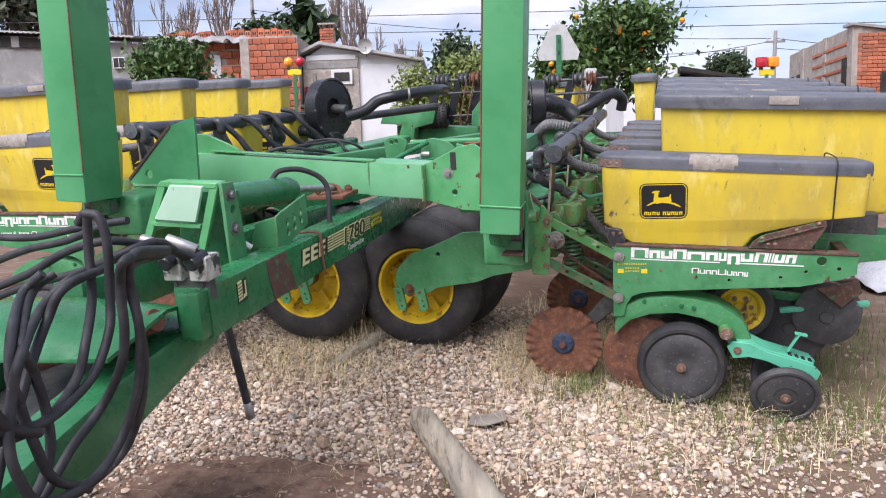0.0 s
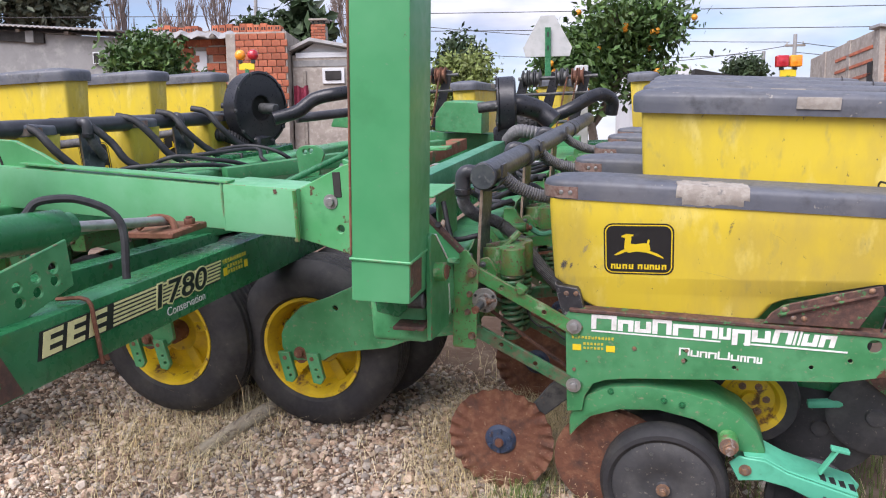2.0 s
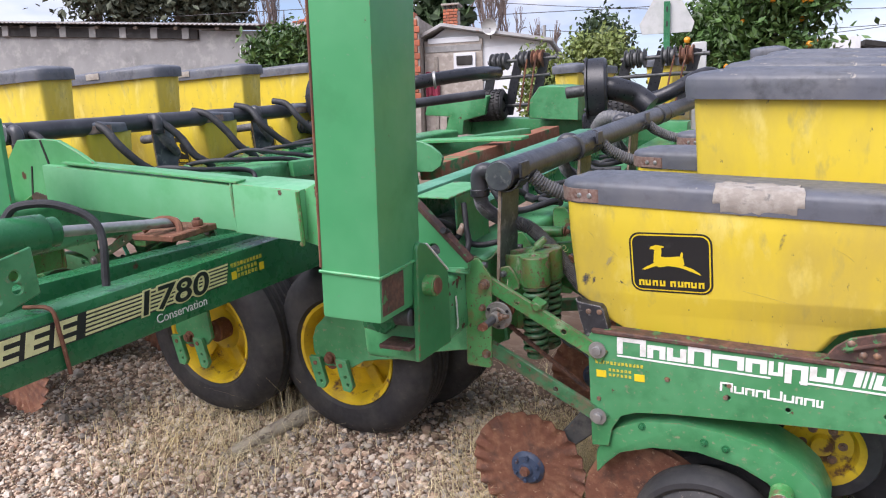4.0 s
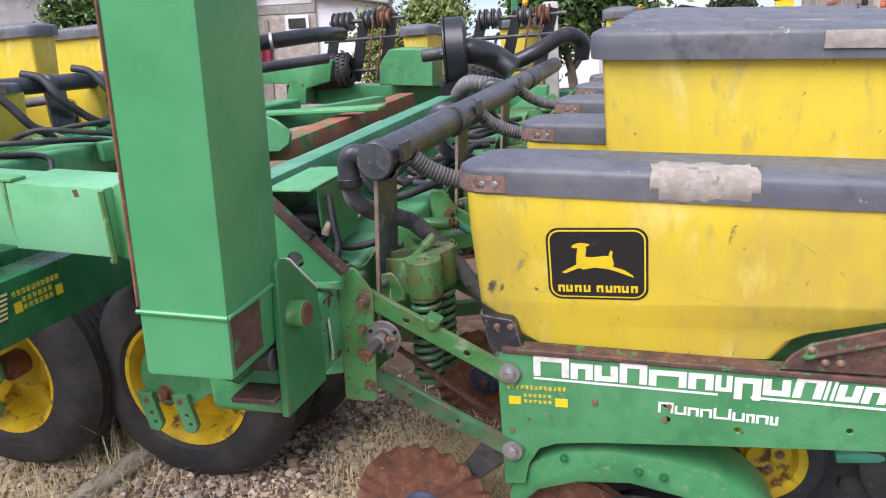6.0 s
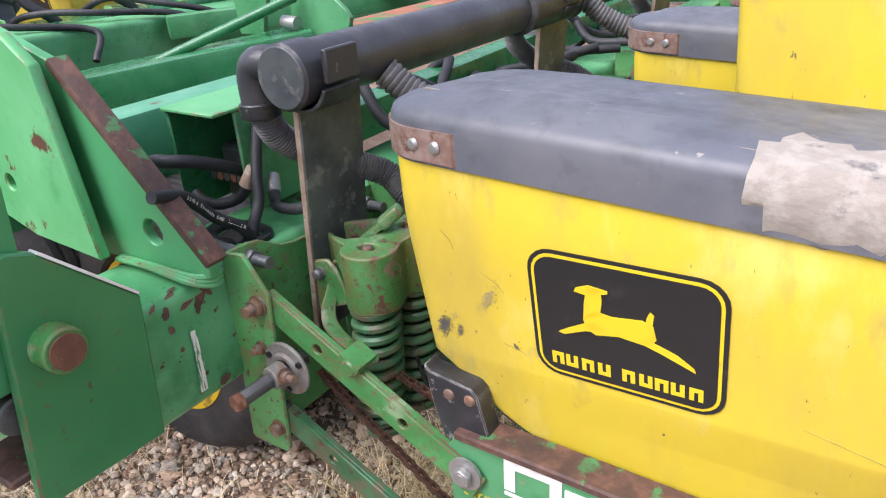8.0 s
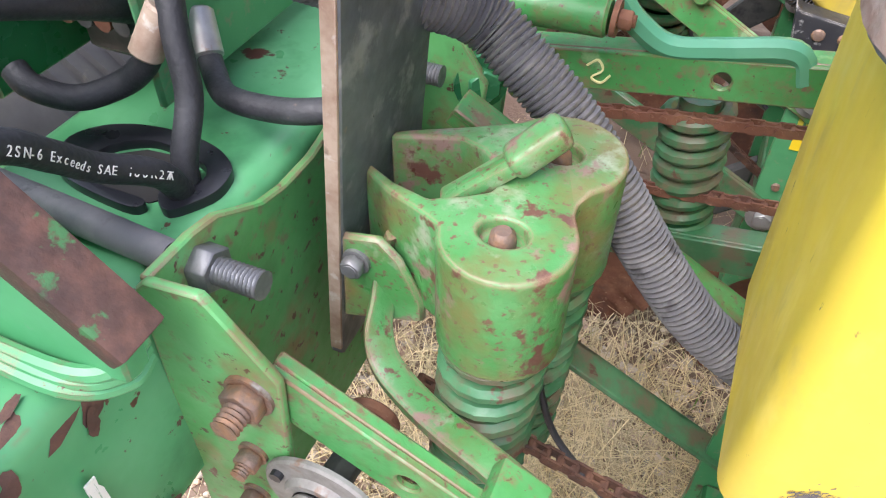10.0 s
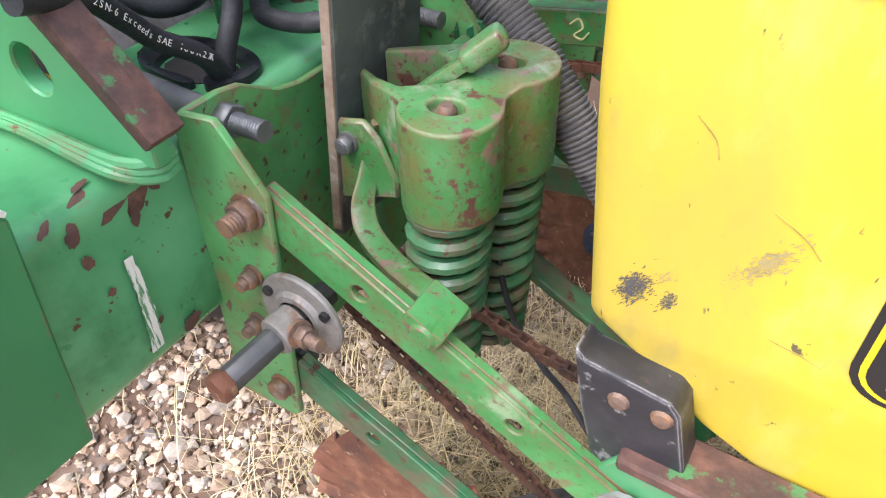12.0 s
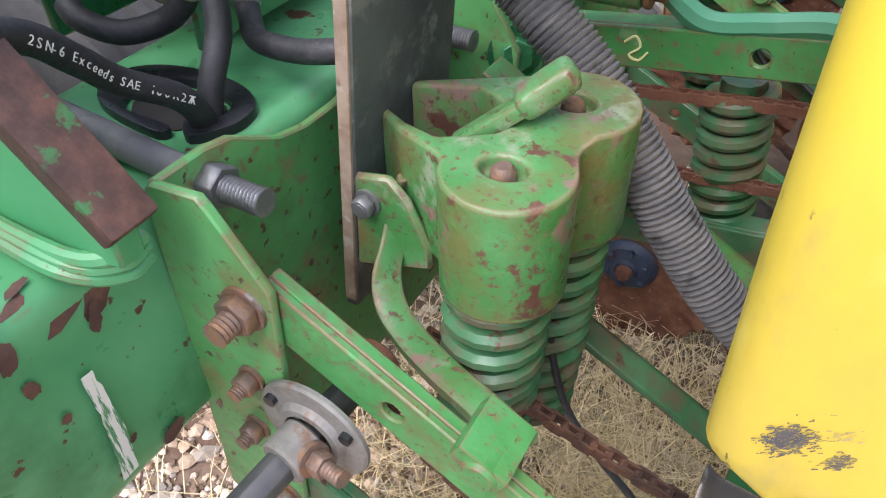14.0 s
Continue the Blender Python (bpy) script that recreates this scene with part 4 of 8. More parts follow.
    for k, c in enumerate(mid):
        d = (mid[min(k + 1, len(mid) - 1)] - mid[max(k - 1, 0)]).normalized()
        side = d.cross(Vector((0.75, 0.66, 0.0))).normalized() * 0.0055
        wide = Vector((0.55, 0.83, 0.0)).normalized() * 0.0125
        ring = [st.verts.new(c + side * a + wide * b) for a, b in ((-1, -0.8), (-0.7, -1), (0.7, -1), (1, -0.8), (1, 0.8), (0.7, 1), (-0.7, 1), (-1, 0.8))]
        if prev:
            for n in range(8):
                st.faces.new((prev[n], prev[(n + 1) % 8], ring[(n + 1) % 8], ring[n]))
        else:
            st.faces.new(ring[::-1])
        prev = ring
    st.faces.new(prev)
    part("curved_strap", finish(st), GREEN_CAST, ds)
    ft = part("strap_foot", beam((-0.206, 0.034, 0.134), (-0.172, 0.034, 0.116), 0.046, 0.018, bevel=0.003), GREEN_WORN, ds)
    part("foot_pin", rod((-0.188, 0.030, 0.120), (-0.188, 0.008, 0.120), 0.0135, 18, bevel=0.003), GREEN_WORN, ft)
    return t


CUPS = ((-0.240, 0.148), (-0.229, 0.239))


def bm_casting():
    """The double cup over two springs, with its two arms to the upright, cast in one piece."""
    def arc(c, a0, a1, r=0.0465, n=14):
        return [(c[0] + r * math.cos(radians(a0 + (a1 - a0) * k / n)), c[1] + r * math.sin(radians(a0 + (a1 - a0) * k / n))) for k in range(n + 1)]
    line = [(-0.364, 0.186), (-0.335, 0.166), (-0.305, 0.151)] + arc(CUPS[0], 190, 378) + [(-0.2045, 0.183), (-0.2055, 0.193), (-0.200, 0.203)] + arc(CUPS[1], -38, 148) + [(-0.300, 0.250), (-0.335, 0.240), (-0.360, 0.232), (-0.360, 0.223), (-0.335, 0.228), (-0.305, 0.232), (-0.284, 0.222), (-0.268, 0.207), (-0.261, 0.195), (-0.265, 0.183), (-0.282, 0.172), (-0.303, 0.165), (-0.335, 0.177), (-0.364, 0.195)]
    bm = bmesh.new()
    a, b = [], []
    for u, v in line:
        rim = min(1.0, max(0.0, (-0.275 - u) / 0.09))
        a.append(bm.verts.new((u, v, 0.1465 - 0.008 * rim)))
        b.append(bm.verts.new((u, v, 0.2465 + 0.004 * (v > 0.2) - 0.014 * rim)))
    bm.faces.new(a[::-1])
    for k in range(len(line)):
        bm.faces.new((a[k], a[(k + 1) % len(a)], b[(k + 1) % len(a)], b[k]))
    # the top, open at a well over each spring rod
    rims = [e for e in bm.edges if len(e.link_faces) == 1]
    wells = []
    for (cu, cv), top in zip(CUPS, (0.2465, 0.2505)):
        well = [bm.verts.new((cu - 0.003 + 0.0175 * math.cos(2 * math.pi * k / 18), cv + 0.0135 * math.sin(2 * math.pi * k / 18), top)) for k in range(18)]
        wells.append(well)
        rims += [bm.edges.new((well[k], well[(k + 1) % 18])) for k in range(18)]
    bmesh.ops.triangle_fill(bm, use_beauty=True, use_dissolve=False, edges=rims)
    for well in wells:
        low = [bm.verts.new((q.co.x * 0.9 + 0.1 * sum(p.co.x for p in well) / 18, q.co.y * 0.9 + 0.1 * sum(p.co.y for p in well) / 18, q.co.z - 0.011)) for q in well]
        for k in range(18):
            bm.faces.new((well[k], well[(k + 1) % 18], low[(k + 1) % 18], low[k]))
        bm.faces.new(low)
    return finish(bm, 0.0040, 3)


def loft_box(outline, near, far, bevel, seg=2):
    """A tub: its outline (u, w), with near and far giving v by height."""
    bm = bmesh.new()
    a = [bm.verts.new((u, near(u, w), w)) for u, w in outline]
    b = [bm.verts.new((u, far(u, w), w)) for u, w in outline]
    bm.faces.new(a)
    bm.faces.new(b[::-1])
    for i in range(len(a)):
        j = (i + 1) % len(a)
        bm.faces.new((a[i], b[i], b[j], a[j]))
    return finish(bm, bevel, seg)


def tub_loft(ends, near, far, r):
    """A moulded tub in level rings with rounded upright corners; ends: (height, u) down the front and down the back end."""
    def along(pts, w):
        for (a, ua), (b, ub) in zip(pts, pts[1:]):
            if w >= b:
                return ub + (ua - ub) * (w - b) / (a - b)
        return pts[-1][1]
    levels = sorted({w for e in ends for w, _ in e} | {0.036, 0.06, 0.12, 0.22, 0.26, 0.36, 0.42})
    bm = bmesh.new()
    prev = None
    for k, w in enumerate(levels):
        inset = 0.010 if k == 0 else 0.0
        u0, u1, v0, v1 = along(ends[0], w) + inset, along(ends[1], w) - inset, near(0, w) + inset, far(0, w) - inset
        ring = []
        for cu, cv, a0 in ((u1 - r, v1 - r, 0), (u0 + r, v1 - r, 90), (u0 + r, v0 + r, 180), (u1 - r, v0 + r, 270)):
            ring += [bm.verts.new((cu + r * math.cos(radians(a0 + 15 * q)), cv + r * math.sin(radians(a0 + 15 * q)), min(w, 0.458 - 0.062 * (cu + 0.07)))) for q in range(7)]
        if prev:
            for q in range(28):
                bm.faces.new((prev[q], prev[(q + 1) % 28], ring[(q + 1) % 28], ring[q]))
        else:
            bm.faces.new(ring[::-1])
        prev = ring
    bm.faces.new(prev)
    return finish(bm)


def badge(parent, u0, u1, w0, w1, vat, flip=1):
    """A black rounded badge with a yellow rim, a plain leaping mark and a bar of lettering, lying on a sloping side."""
    def lay(poly, lift, m, name, label=""):
        bm = bmesh.new()
        a = [bm.verts.new((x, vat(x, y) - lift, y)) for x, y in poly]
        b = [bm.verts.new((x, vat(x, y) - lift + 0.002, y)) for x, y in poly]
        bm.faces.new(a)
        bm.faces.new(b[::-1])
        for i in range(len(a)):
            bm.faces.new((a[i], b[i], b[(i + 1) % len(a)], a[(i + 1) % len(a)]))
        return part(name, finish(bm), m, parent, label, smooth=False)
    W, H = u1 - u0, w1 - w0
    lay(rounded(u0, w0, u1, w1, 0.030), 0.0015, DECAL_BLACK, "badge", "black badge with yellow rim")
    lay(rounded(u0 + 0.005, w0 + 0.005, u1 - 0.005, w1 - 0.005, 0.026), 0.0022, DECAL_YELLOW, "badge_rim")
    lay(rounded(u0 + 0.009, w0 + 0.009, u1 - 0.009, w1 - 0.009, 0.022), 0.0029, DECAL_BLACK, "badge_field")
    p = lambda q: [(u0 + W * x, w0 + H * y) for x, y in q]
    for shape in ([(0.30, 0.47), (0.36, 0.43), (0.48, 0.46), (0.62, 0.44), (0.67, 0.50), (0.655, 0.60), (0.60, 0.625), (0.45, 0.60), (0.36, 0.615), (0.30, 0.57)],
                  [(0.15, 0.385), (0.185, 0.375), (0.30, 0.44), (0.44, 0.475), (0.36, 0.53), (0.30, 0.50), (0.21, 0.435)],
                  [(0.58, 0.455), (0.70, 0.405), (0.80, 0.355), (0.86, 0.325), (0.85, 0.355), (0.77, 0.425), (0.66, 0.475), (0.655, 0.53)],
                  [(0.295, 0.52), (0.385, 0.58), (0.40, 0.70), (0.395, 0.79), (0.325, 0.79), (0.305, 0.66)],
                  [(0.255, 0.735), (0.33, 0.72), (0.43, 0.765), (0.43, 0.785), (0.33, 0.80), (0.265, 0.765)],
                  [(0.615, 0.60), (0.65, 0.60), (0.66, 0.68), (0.64, 0.70), (0.625, 0.66)]):
        lay(p(shape), 0.0040, DECAL_YELLOW, "badge_mark")
    for k, x in enumerate((0.10, 0.18, 0.27, 0.36, 0.49, 0.58, 0.66, 0.74, 0.83)):
        foot = k % 2
        a, b, y0, y1 = x, x + 0.068, 0.108, 0.205
        one = [(a, y0), (a + 0.024, y0), (a + 0.024, y1 - 0.03), (b - 0.024, y1 - 0.03), (b - 0.024, y0), (b, y0), (b, y1), (a, y1)]
        lay(p([(q, y0 + y1 - z) for q, z in one[::-1]] if foot else one), 0.0036, DECAL_YELLOW, "lettering_bar")


def make_hopper():
    t = thing("seed_hopper", "yellow seed hopper with a scuffed grey lid, on its row unit", "hopper", (0.5, 0.2, 0.04), "seed hoppers")
    out = ([(0.450, -0.084), (0.32, -0.082), (0.158, -0.077), (0.136, -0.050), (0.075, 0.014), (0.048, 0.060), (0.030, 0.075)], [(0.400, 1.112), (0.28, 1.110), (0.185, 1.104), (0.168, 0.944), (0.107, 0.68), (0.085, 0.635), (0.030, 0.595)])
    near = lambda u, w: max(0.0325, 0.036 + (0.35 - w) * 0.14)
    far = lambda u, w: 0.300 - (0.35 - w) * 0.10
    part("tub", tub_loft(out, near, far, 0.026), YELLOW, t)
    badge(t, 0.097, 0.323, 0.181, 0.362, near)
    # lid: a rim with a slightly raised top
    lid = bmesh.new()
    bend = [(-0.040 - 0.064 * math.sin(radians(a)), 0.092 - 0.064 * math.cos(radians(a))) for a in range(0, 91, 10)]
    ring = bend[::-1] + [(0.1, 0.0275), (0.5, 0.0265), (1.08, 0.028), (1.118, 0.05), (1.128, 0.09), (1.128, 0.25), (1.11, 0.30), (1.07, 0.315), (0.03, 0.315), (-0.04, 0.306), (-0.078, 0.285), (-0.099, 0.25), (-0.104, 0.21)]
    wz = lambda u: 0.459 - (u + 0.07) * 0.062
    cu, cv = 0.5, 0.172
    rows = []
    for f, dz in ((1.0, -0.012), (1.004, 0.018), (1.0, 0.036), (0.985, 0.044), (0.93, 0.051), (0.6, 0.057)):
        rows.append([lid.verts.new((cu + (u - cu) * (f if f > 0.99 else f ** 0.4), cv + (v - cv) * f, wz(u) + dz * (1 if v < 0.1 or dz < 0.03 else 0.80))) for u, v in ring])
    for a, b in zip(rows, rows[1:]):
        for i in range(len(ring)):
            lid.faces.new((a[i], a[(i + 1) % len(ring)], b[(i + 1) % len(ring)], b[i]))
    lid.faces.new(rows[-1])
    lid.faces.new(rows[0][::-1])
    finish(lid)
    L = part("lid", lid, LID, t, "weathered blue-grey lid", sharp=50)
    cb = bmesh.new()
    prev = None
    for u, v in [(-0.1072, 0.16)] + [(-0.040 - 0.0672 * math.sin(radians(a)), 0.092 - 0.0675 * math.cos(radians(a))) for a in range(90, -1, -10)] + [(0.012, 0.0243)]:
        now = [cb.verts.new((u, v, wz(u) + z)) for z in (-0.008, 0.030)]
        if prev:
            cb.faces.new((prev[0], now[0], now[1], prev[1]))
        prev = now
    e = bmesh.ops.extrude_face_region(cb, geom=cb.faces[:])
    bmesh.ops.translate(cb, verts=[g for g in e["geom"] if isinstance(g, bmesh.types.BMVert)], vec=(0.004, 0.004, 0))
    part("corner_plate", finish(cb), CORNER, L, "rusted steel corner plate")
    for u, v in ((-0.041, 0.0245), (-0.011, 0.0240)):
        part("rivet", lathe([(0, -0.004), (0.006, -0.003), (0.0085, 0.001)], (u, v, wz(u) + 0.011), (0.25, 1, 0), 12), ZINC, L)
    pb = bmesh.new()
    rng = random.Random(4)
    rim = []
    pts = [(0.027, -0.008), (0.024, 0.018), (0.0265, 0.037), (0.0355, 0.0515), (0.072, 0.0570), (0.105, 0.0565)]
    prev = None
    for k in range(17):
        u = 0.328 + 0.215 * k / 16
        now = []
        for j, (v, z) in enumerate(pts):
            wob = rng.uniform(-0.012, 0.012) if j in (0, 5) else 0
            now.append(pb.verts.new((u + rng.uniform(-0.004, 0.004), v - 0.0015 + (wob if j == 5 else 0) * 1.5, wz(u) + z + 0.0045 + (wob * 0.5 if j == 0 else 0) + rng.uniform(-0.001, 0.001))))
        if prev:
            for j in range(len(pts) - 1):
                if not ((k in (1, 16)) and j in (0, 4)):
                    pb.faces.new((prev[j], now[j], now[j + 1], prev[j + 1]))
        prev = now
    e = bmesh.ops.extrude_face_region(pb, geom=pb.faces[:])
    bmesh.ops.translate(pb, verts=[g for g in e["geom"] if isinstance(g, bmesh.types.BMVert)], vec=(0, 0.004, -0.008))
    part("lid_patch", finish(pb), PATCH, L, "pale dried patch over a crack")
    for u, w, ru, rw, lean, count, m in ((-0.040, 0.210, 0.011, 0.018, 0.3, 420, SCUFF_DARK), (-0.016, 0.206, 0.006, 0.010, 0.3, 90, SCUFF_DARK), (0.034, 0.268, 0.009, 0.024, 0.55, 260, SCUFF_BARE), (0.495, 0.350, 0.006, 0.030, 0.25, 80, SCUFF_DARK), (-0.020, 0.232, 0.007, 0.010, 0.3, 25, SCUFF_BARE)):
        sc = bmesh.new()
        rr_ = random.Random(int(u * 1000) + 99)
        for _ in range(count):
            y = rr_.gauss(0, 0.45) * rw
            x = rr_.gauss(0, 0.45) * ru + y * lean
            long, thin, a = rr_.uniform(0.001, 0.005), rr_.uniform(0.0004, 0.0012), 1.2 - lean * 0.6 + rr_.gauss(0, 0.25)
            c, q = math.cos(a), math.sin(a)
            ring = [(u + x + c * f * long - q * g * thin, w + y + q * f * long + c * g * thin) for f, g in ((-0.5, -0.4), (0.3, -0.5), (0.5, 0.2), (-0.3, 0.5))]
            sc.faces.new([sc.verts.new((a_, near(a_, b_) - 0.0006, b_)) for a_, b_ in ring])
        part("scuff", sc, m, t, "rubbed mark on the plastic", smooth=False)
    for a, b in (((0.05, 0.205), (0.085, 0.195)), ((0.03, 0.31), (0.06, 0.285)), ((-0.02, 0.36), (-0.005, 0.335)), ((0.40, 0.20), (0.52, 0.17)), ((0.62, 0.33), (0.66, 0.30))):
        part("scratch", hose([(a[0], near(0, a[1]) - 0.0002, a[1]), ((a[0] + b[0]) / 2 + 0.004, near(0, (a[1] + b[1]) / 2) - 0.0002, (a[1] + b[1]) / 2), (b[0], near(0, b[1]) - 0.0002, b[1])], 0.0005, 4, 3), SCRATCH, t)
    # straps, brackets, cord
    br = plate([(-0.070, 0.150), (-0.060, 0.140), (0.006, 0.131), (0.015, 0.120), (0.028, 0.065), (0.034, 0.026), (-0.040, 0.018), (-0.060, 0.09)], 0.036, 0.070, "uw", (), 0.009, seg=3)
    B = part("front_bracket", br, BLACK_WORN, t, "black steel hopper bracket")
    for u in (-0.030, 0.003):
        part("rivet", lathe([(0, -0.005), (0.007, -0.003), (0.009, 0.0)], (u, 0.036, 0.112), (0, 1, 0), 12), BOLT, B)
    rb = part("rear_bracket", plate([(0.60, 0.040), (0.625, 0.075), (0.66, 0.102), (0.80, 0.142), (0.932, 0.175), (0.940, 0.146), (0.876, 0.034)], 0.026, 0.036, "uw", (), 0.002), RUST_BROWN, t, "flaking rusted support plate")
    part("brace", beam((0.645, 0.022, 0.072), (0.92, 0.022, 0.150), 0.006, 0.018, (0, 1, 0), bevel=0.002), RUST_BROWN, rb)
    for u, w in ((0.662, 0.088), (0.81, 0.128), (0.905, 0.158), (0.69, 0.06), (0.72, 0.06)):
        part("rivet", lathe([(0, -0.006), (0.007, -0.004), (0.010, 0.0)], (u, 0.026, w), (0, 1, 0), 12), BOLT, rb)
    cord = [(0.965, near(0, w) - 0.008, w) for w in (0.165, 0.25, 0.33)] + [(0.965, 0.019, 0.40), (0.965, 0.021, 0.43), (0.965, 0.036, 0.452), (0.965, 0.1, 0.461), (0.965, 0.30, 0.452), (0.965, 0.325, 0.41)]
    part("cord", hose(cord, 0.0035, 6, 3), RUBBER, t)
    part("cord", hose([(0.965, 0.05, 0.165), (0.955, 0.045, 0.08), (0.94, 0.04, 0.02)], 0.003, 6, 4), RUBBER, t)
    for pts in ([(0.06, 0.100), (0.12, 0.092), (0.18, 0.094), (0.25, 0.072), (0.34, 0.060)], [(0.15, 0.115), (0.20, 0.105), (0.27, 0.100), (0.34, 0.09)], [(-0.07, 0.10), (-0.03, 0.098), (0.0, 0.11)]):
        part("crack", hose([(u, v, wz(u) + 0.0500 + min(0.006, v * 0.06)) for u, v in pts], 0.0013, 4, 4), PATCH, L)
    return t


def make_tall_hopper():
    t = thing("tall_hopper", "tall yellow hopper with a dusty grey lid behind the seed rows", "hopper", (0.78, 0.55, 0.15), "tall hoppers")
    s = 0.058
    wz = lambda u, z: z - (u - 0.19) * s
    out = [(0.195, 0.712), (0.205, 0.30), (0.24, 0.16), (1.30, 0.10), (1.365, 0.25), (1.385, wz(1.385, 0.712))]
    near = lambda u, w: 0.470 + (0.72 - w) * 0.05
    far = lambda u, w: 0.69 - (0.72 - w) * 0.05
    part("tub", loft_box(out, near, far, 0.022, 3), YELLOW, t)
    lid = bmesh.new()
    ring = [(0.165, 0.51), (0.175, 0.47), (0.215, 0.448), (0.8, 0.444), (1.36, 0.448), (1.40, 0.47), (1.41, 0.51), (1.41, 0.65), (1.39, 0.70), (1.35, 0.715), (0.215, 0.715), (0.175, 0.69), (0.165, 0.64)]
    rows = []
    for f, dz in ((1.0, -0.012), (1.003, 0.02), (1.0, 0.046), (0.98, 0.054), (0.9, 0.062), (0.55, 0.070)):
        rows.append([lid.verts.new((0.78 + (u - 0.78) * (f if f > 0.99 else f ** 0.4), 0.58 + (v - 0.58) * f, wz(u, 0.706) + dz)) for u, v in ring])
    for a, b in zip(rows, rows[1:]):
        for i in range(len(ring)):
            lid.faces.new((a[i], a[(i + 1) % len(ring)], b[(i + 1) % len(ring)], b[i]))
    lid.faces.new(rows[-1])
    lid.faces.new(rows[0][::-1])
    L = part("lid", finish(lid), LID, t, sharp=50)
    part("lid_patch", beam((0.72, 0.441, wz(0.72, 0.739)), (0.86, 0.441, wz(0.86, 0.739)), 0.006, 0.042, bevel=0.002), PATCH, L)
    part("cord", hose([(1.30, near(0, w) - 0.006, w) for w in (0.2, 0.4, 0.6)] + [(1.30, 0.438, 0.66), (1.30, 0.44, 0.70), (1.30, 0.47, 0.718)], 0.0035, 6, 3), RUBBER, t)
    return t


def make_rear_unit():
    """The rear row under a tall hopper: frame, yellow-rimmed wheel, black covering disc."""
    t = thing("rear_row_unit", "green rear row unit with yellow rim wheel and black discs", "row unit", (0.8, 0.5, -0.78), "rear row units")
    side = [(0.30, 0.11), (0.5, 0.05), (1.45, 0.0), (1.45, -0.10), (0.95, -0.16), (0.5, -0.2), (0.36, -0.3), (0.30, -0.3)]
    for v in (0.42, 0.62):
        part("side_frame", plate(side, v, v + 0.008, "uw", (), 0.0015), GREEN, t)
    # raised arms, spring and lever at the toolbar
    hb = plate([(-0.428, 0.250), (-0.420, 0.258), (-0.370, 0.258), (-0.334, 0.204), (-0.356, -0.105), (-0.446, -0.095)], 0.440, 0.448, "uw", (), 0.0015)
    part("head_bracket", hb, GREEN, t)
    arm((-0.36, 0.172), (0.36, 0.275), 0.460, 0.034, "upper_arm", t, (0.31, 0.7), 0.042)
    arm((-0.36, -0.045), (0.36, 0.05), 0.460, 0.034, "lower_arm", t, (0.3, 0.7), 0.042)
    sc = hose([(-0.262, 0.459, 0.192), (-0.252, 0.459, 0.200), (-0.246, 0.459, 0.190), (-0.256, 0.459, 0.180), (-0.246, 0.459, 0.176), (-0.238, 0.459, 0.186)], 0.0013, 4, 4)
    part("chalk_scribble", sc, CREAM, t, "thin pale paint scribble")
    part("spring", spring((-0.150, 0.505, 0.150), (-0.135, 0.505, -0.03), 0.030, 0.0085, 9), GREEN_SPRING, t)
    part("spring_core", rod((-0.150, 0.505, 0.16), (-0.135, 0.505, -0.04), 0.022, 12), GREEN_SPRING, t)
    part("drive_chain", chain([(-0.30, 0.478, 0.125), (-0.14, 0.478, 0.148), (0.10, 0.478, 0.175)]), RUSTY, t)
    part("drive_chain", chain([(-0.26, 0.478, 0.040), (-0.12, 0.478, 0.056), (0.10, 0.478, 0.08)]), RUSTY, t)
    part("lock_strap", hose([(-0.245, 0.47, 0.262), (-0.225, 0.47, 0.240), (-0.19, 0.47, 0.222), (-0.14, 0.47, 0.230), (-0.085, 0.47, 0.240), (-0.07, 0.47, 0.215)], 0.012, 8, 6), TEAL, t)
    part("pivot_tube", rod((-0.345, 0.44, 0.252), (-0.245, 0.44, 0.255), 0.019, 16, bevel=0.003), GREEN_WORN, t)
    part("pivot_bolt", bolt((-0.240, 0.44, 0.255), (1, 0, 0), 0.010, 0.012, 0.006), RUSTY, t)
    part("hub_bolt", bolt((-0.345, 0.385, 0.195), (0.6, -0.8, 0.1), 0.017, 0.012, 0, 1.6), GREEN_DEEP, t)
    part("hopper_stand", box((0.5, 0.43, 0.0), (1.25, 0.62, 0.12)), STEEL, t)
    w = part("tyre", lathe([(0.12, -0.035), (0.158, -0.03), (0.17, 0.0), (0.17, 0.06), (0.158, 0.09), (0.12, 0.095)], (0.60, 0.30, -0.35), (0, 1, 0), 36), TYRE, t)
    part("rim", lathe([(0.0, -0.01), (0.03, -0.02), (0.035, 0.0), (0.085, 0.004), (0.10, -0.022), (0.125, -0.03)], (0.60, 0.30, -0.35), (0, 1, 0), 32), YELLOW_RIM, w, "yellow rim streaked with rust")
    for k in range(6):
        a = k * math.pi / 3
        part("rim_bolt", bolt((0.60 + 0.055 * math.cos(a), 0.302, -0.35 + 0.055 * math.sin(a)), (0, -1, 0), 0.008, 0.007), BOLT, w)
    for u, v, ww, r in ((1.02, 0.33, -0.40, 0.16), (1.06, 0.48, -0.42, 0.16), (0.86, 0.42, -0.5, 0.2)):
        part("covering_disc", lathe([(0, -0.012), (0.03, -0.012), (0.035, 0.0), (r * 0.9, 0.006), (r, 0.014), (r * 0.97, 0.02), (0, 0.012)], (u, v, ww), (0.12, 1, 0.05), 36), GAUGE, t)
    part("scraper", plate([(0.96, -0.24), (1.15, -0.19), (1.17, -0.26), (1.08, -0.34)], 0.30, 0.312, "uw", (), 0.003), RUST_BROWN, t)
    part("disc_arm", beam((0.75, 0.40, -0.30), (1.12, 0.40, -0.35), 0.02, 0.05), GREEN_DEEP, t)
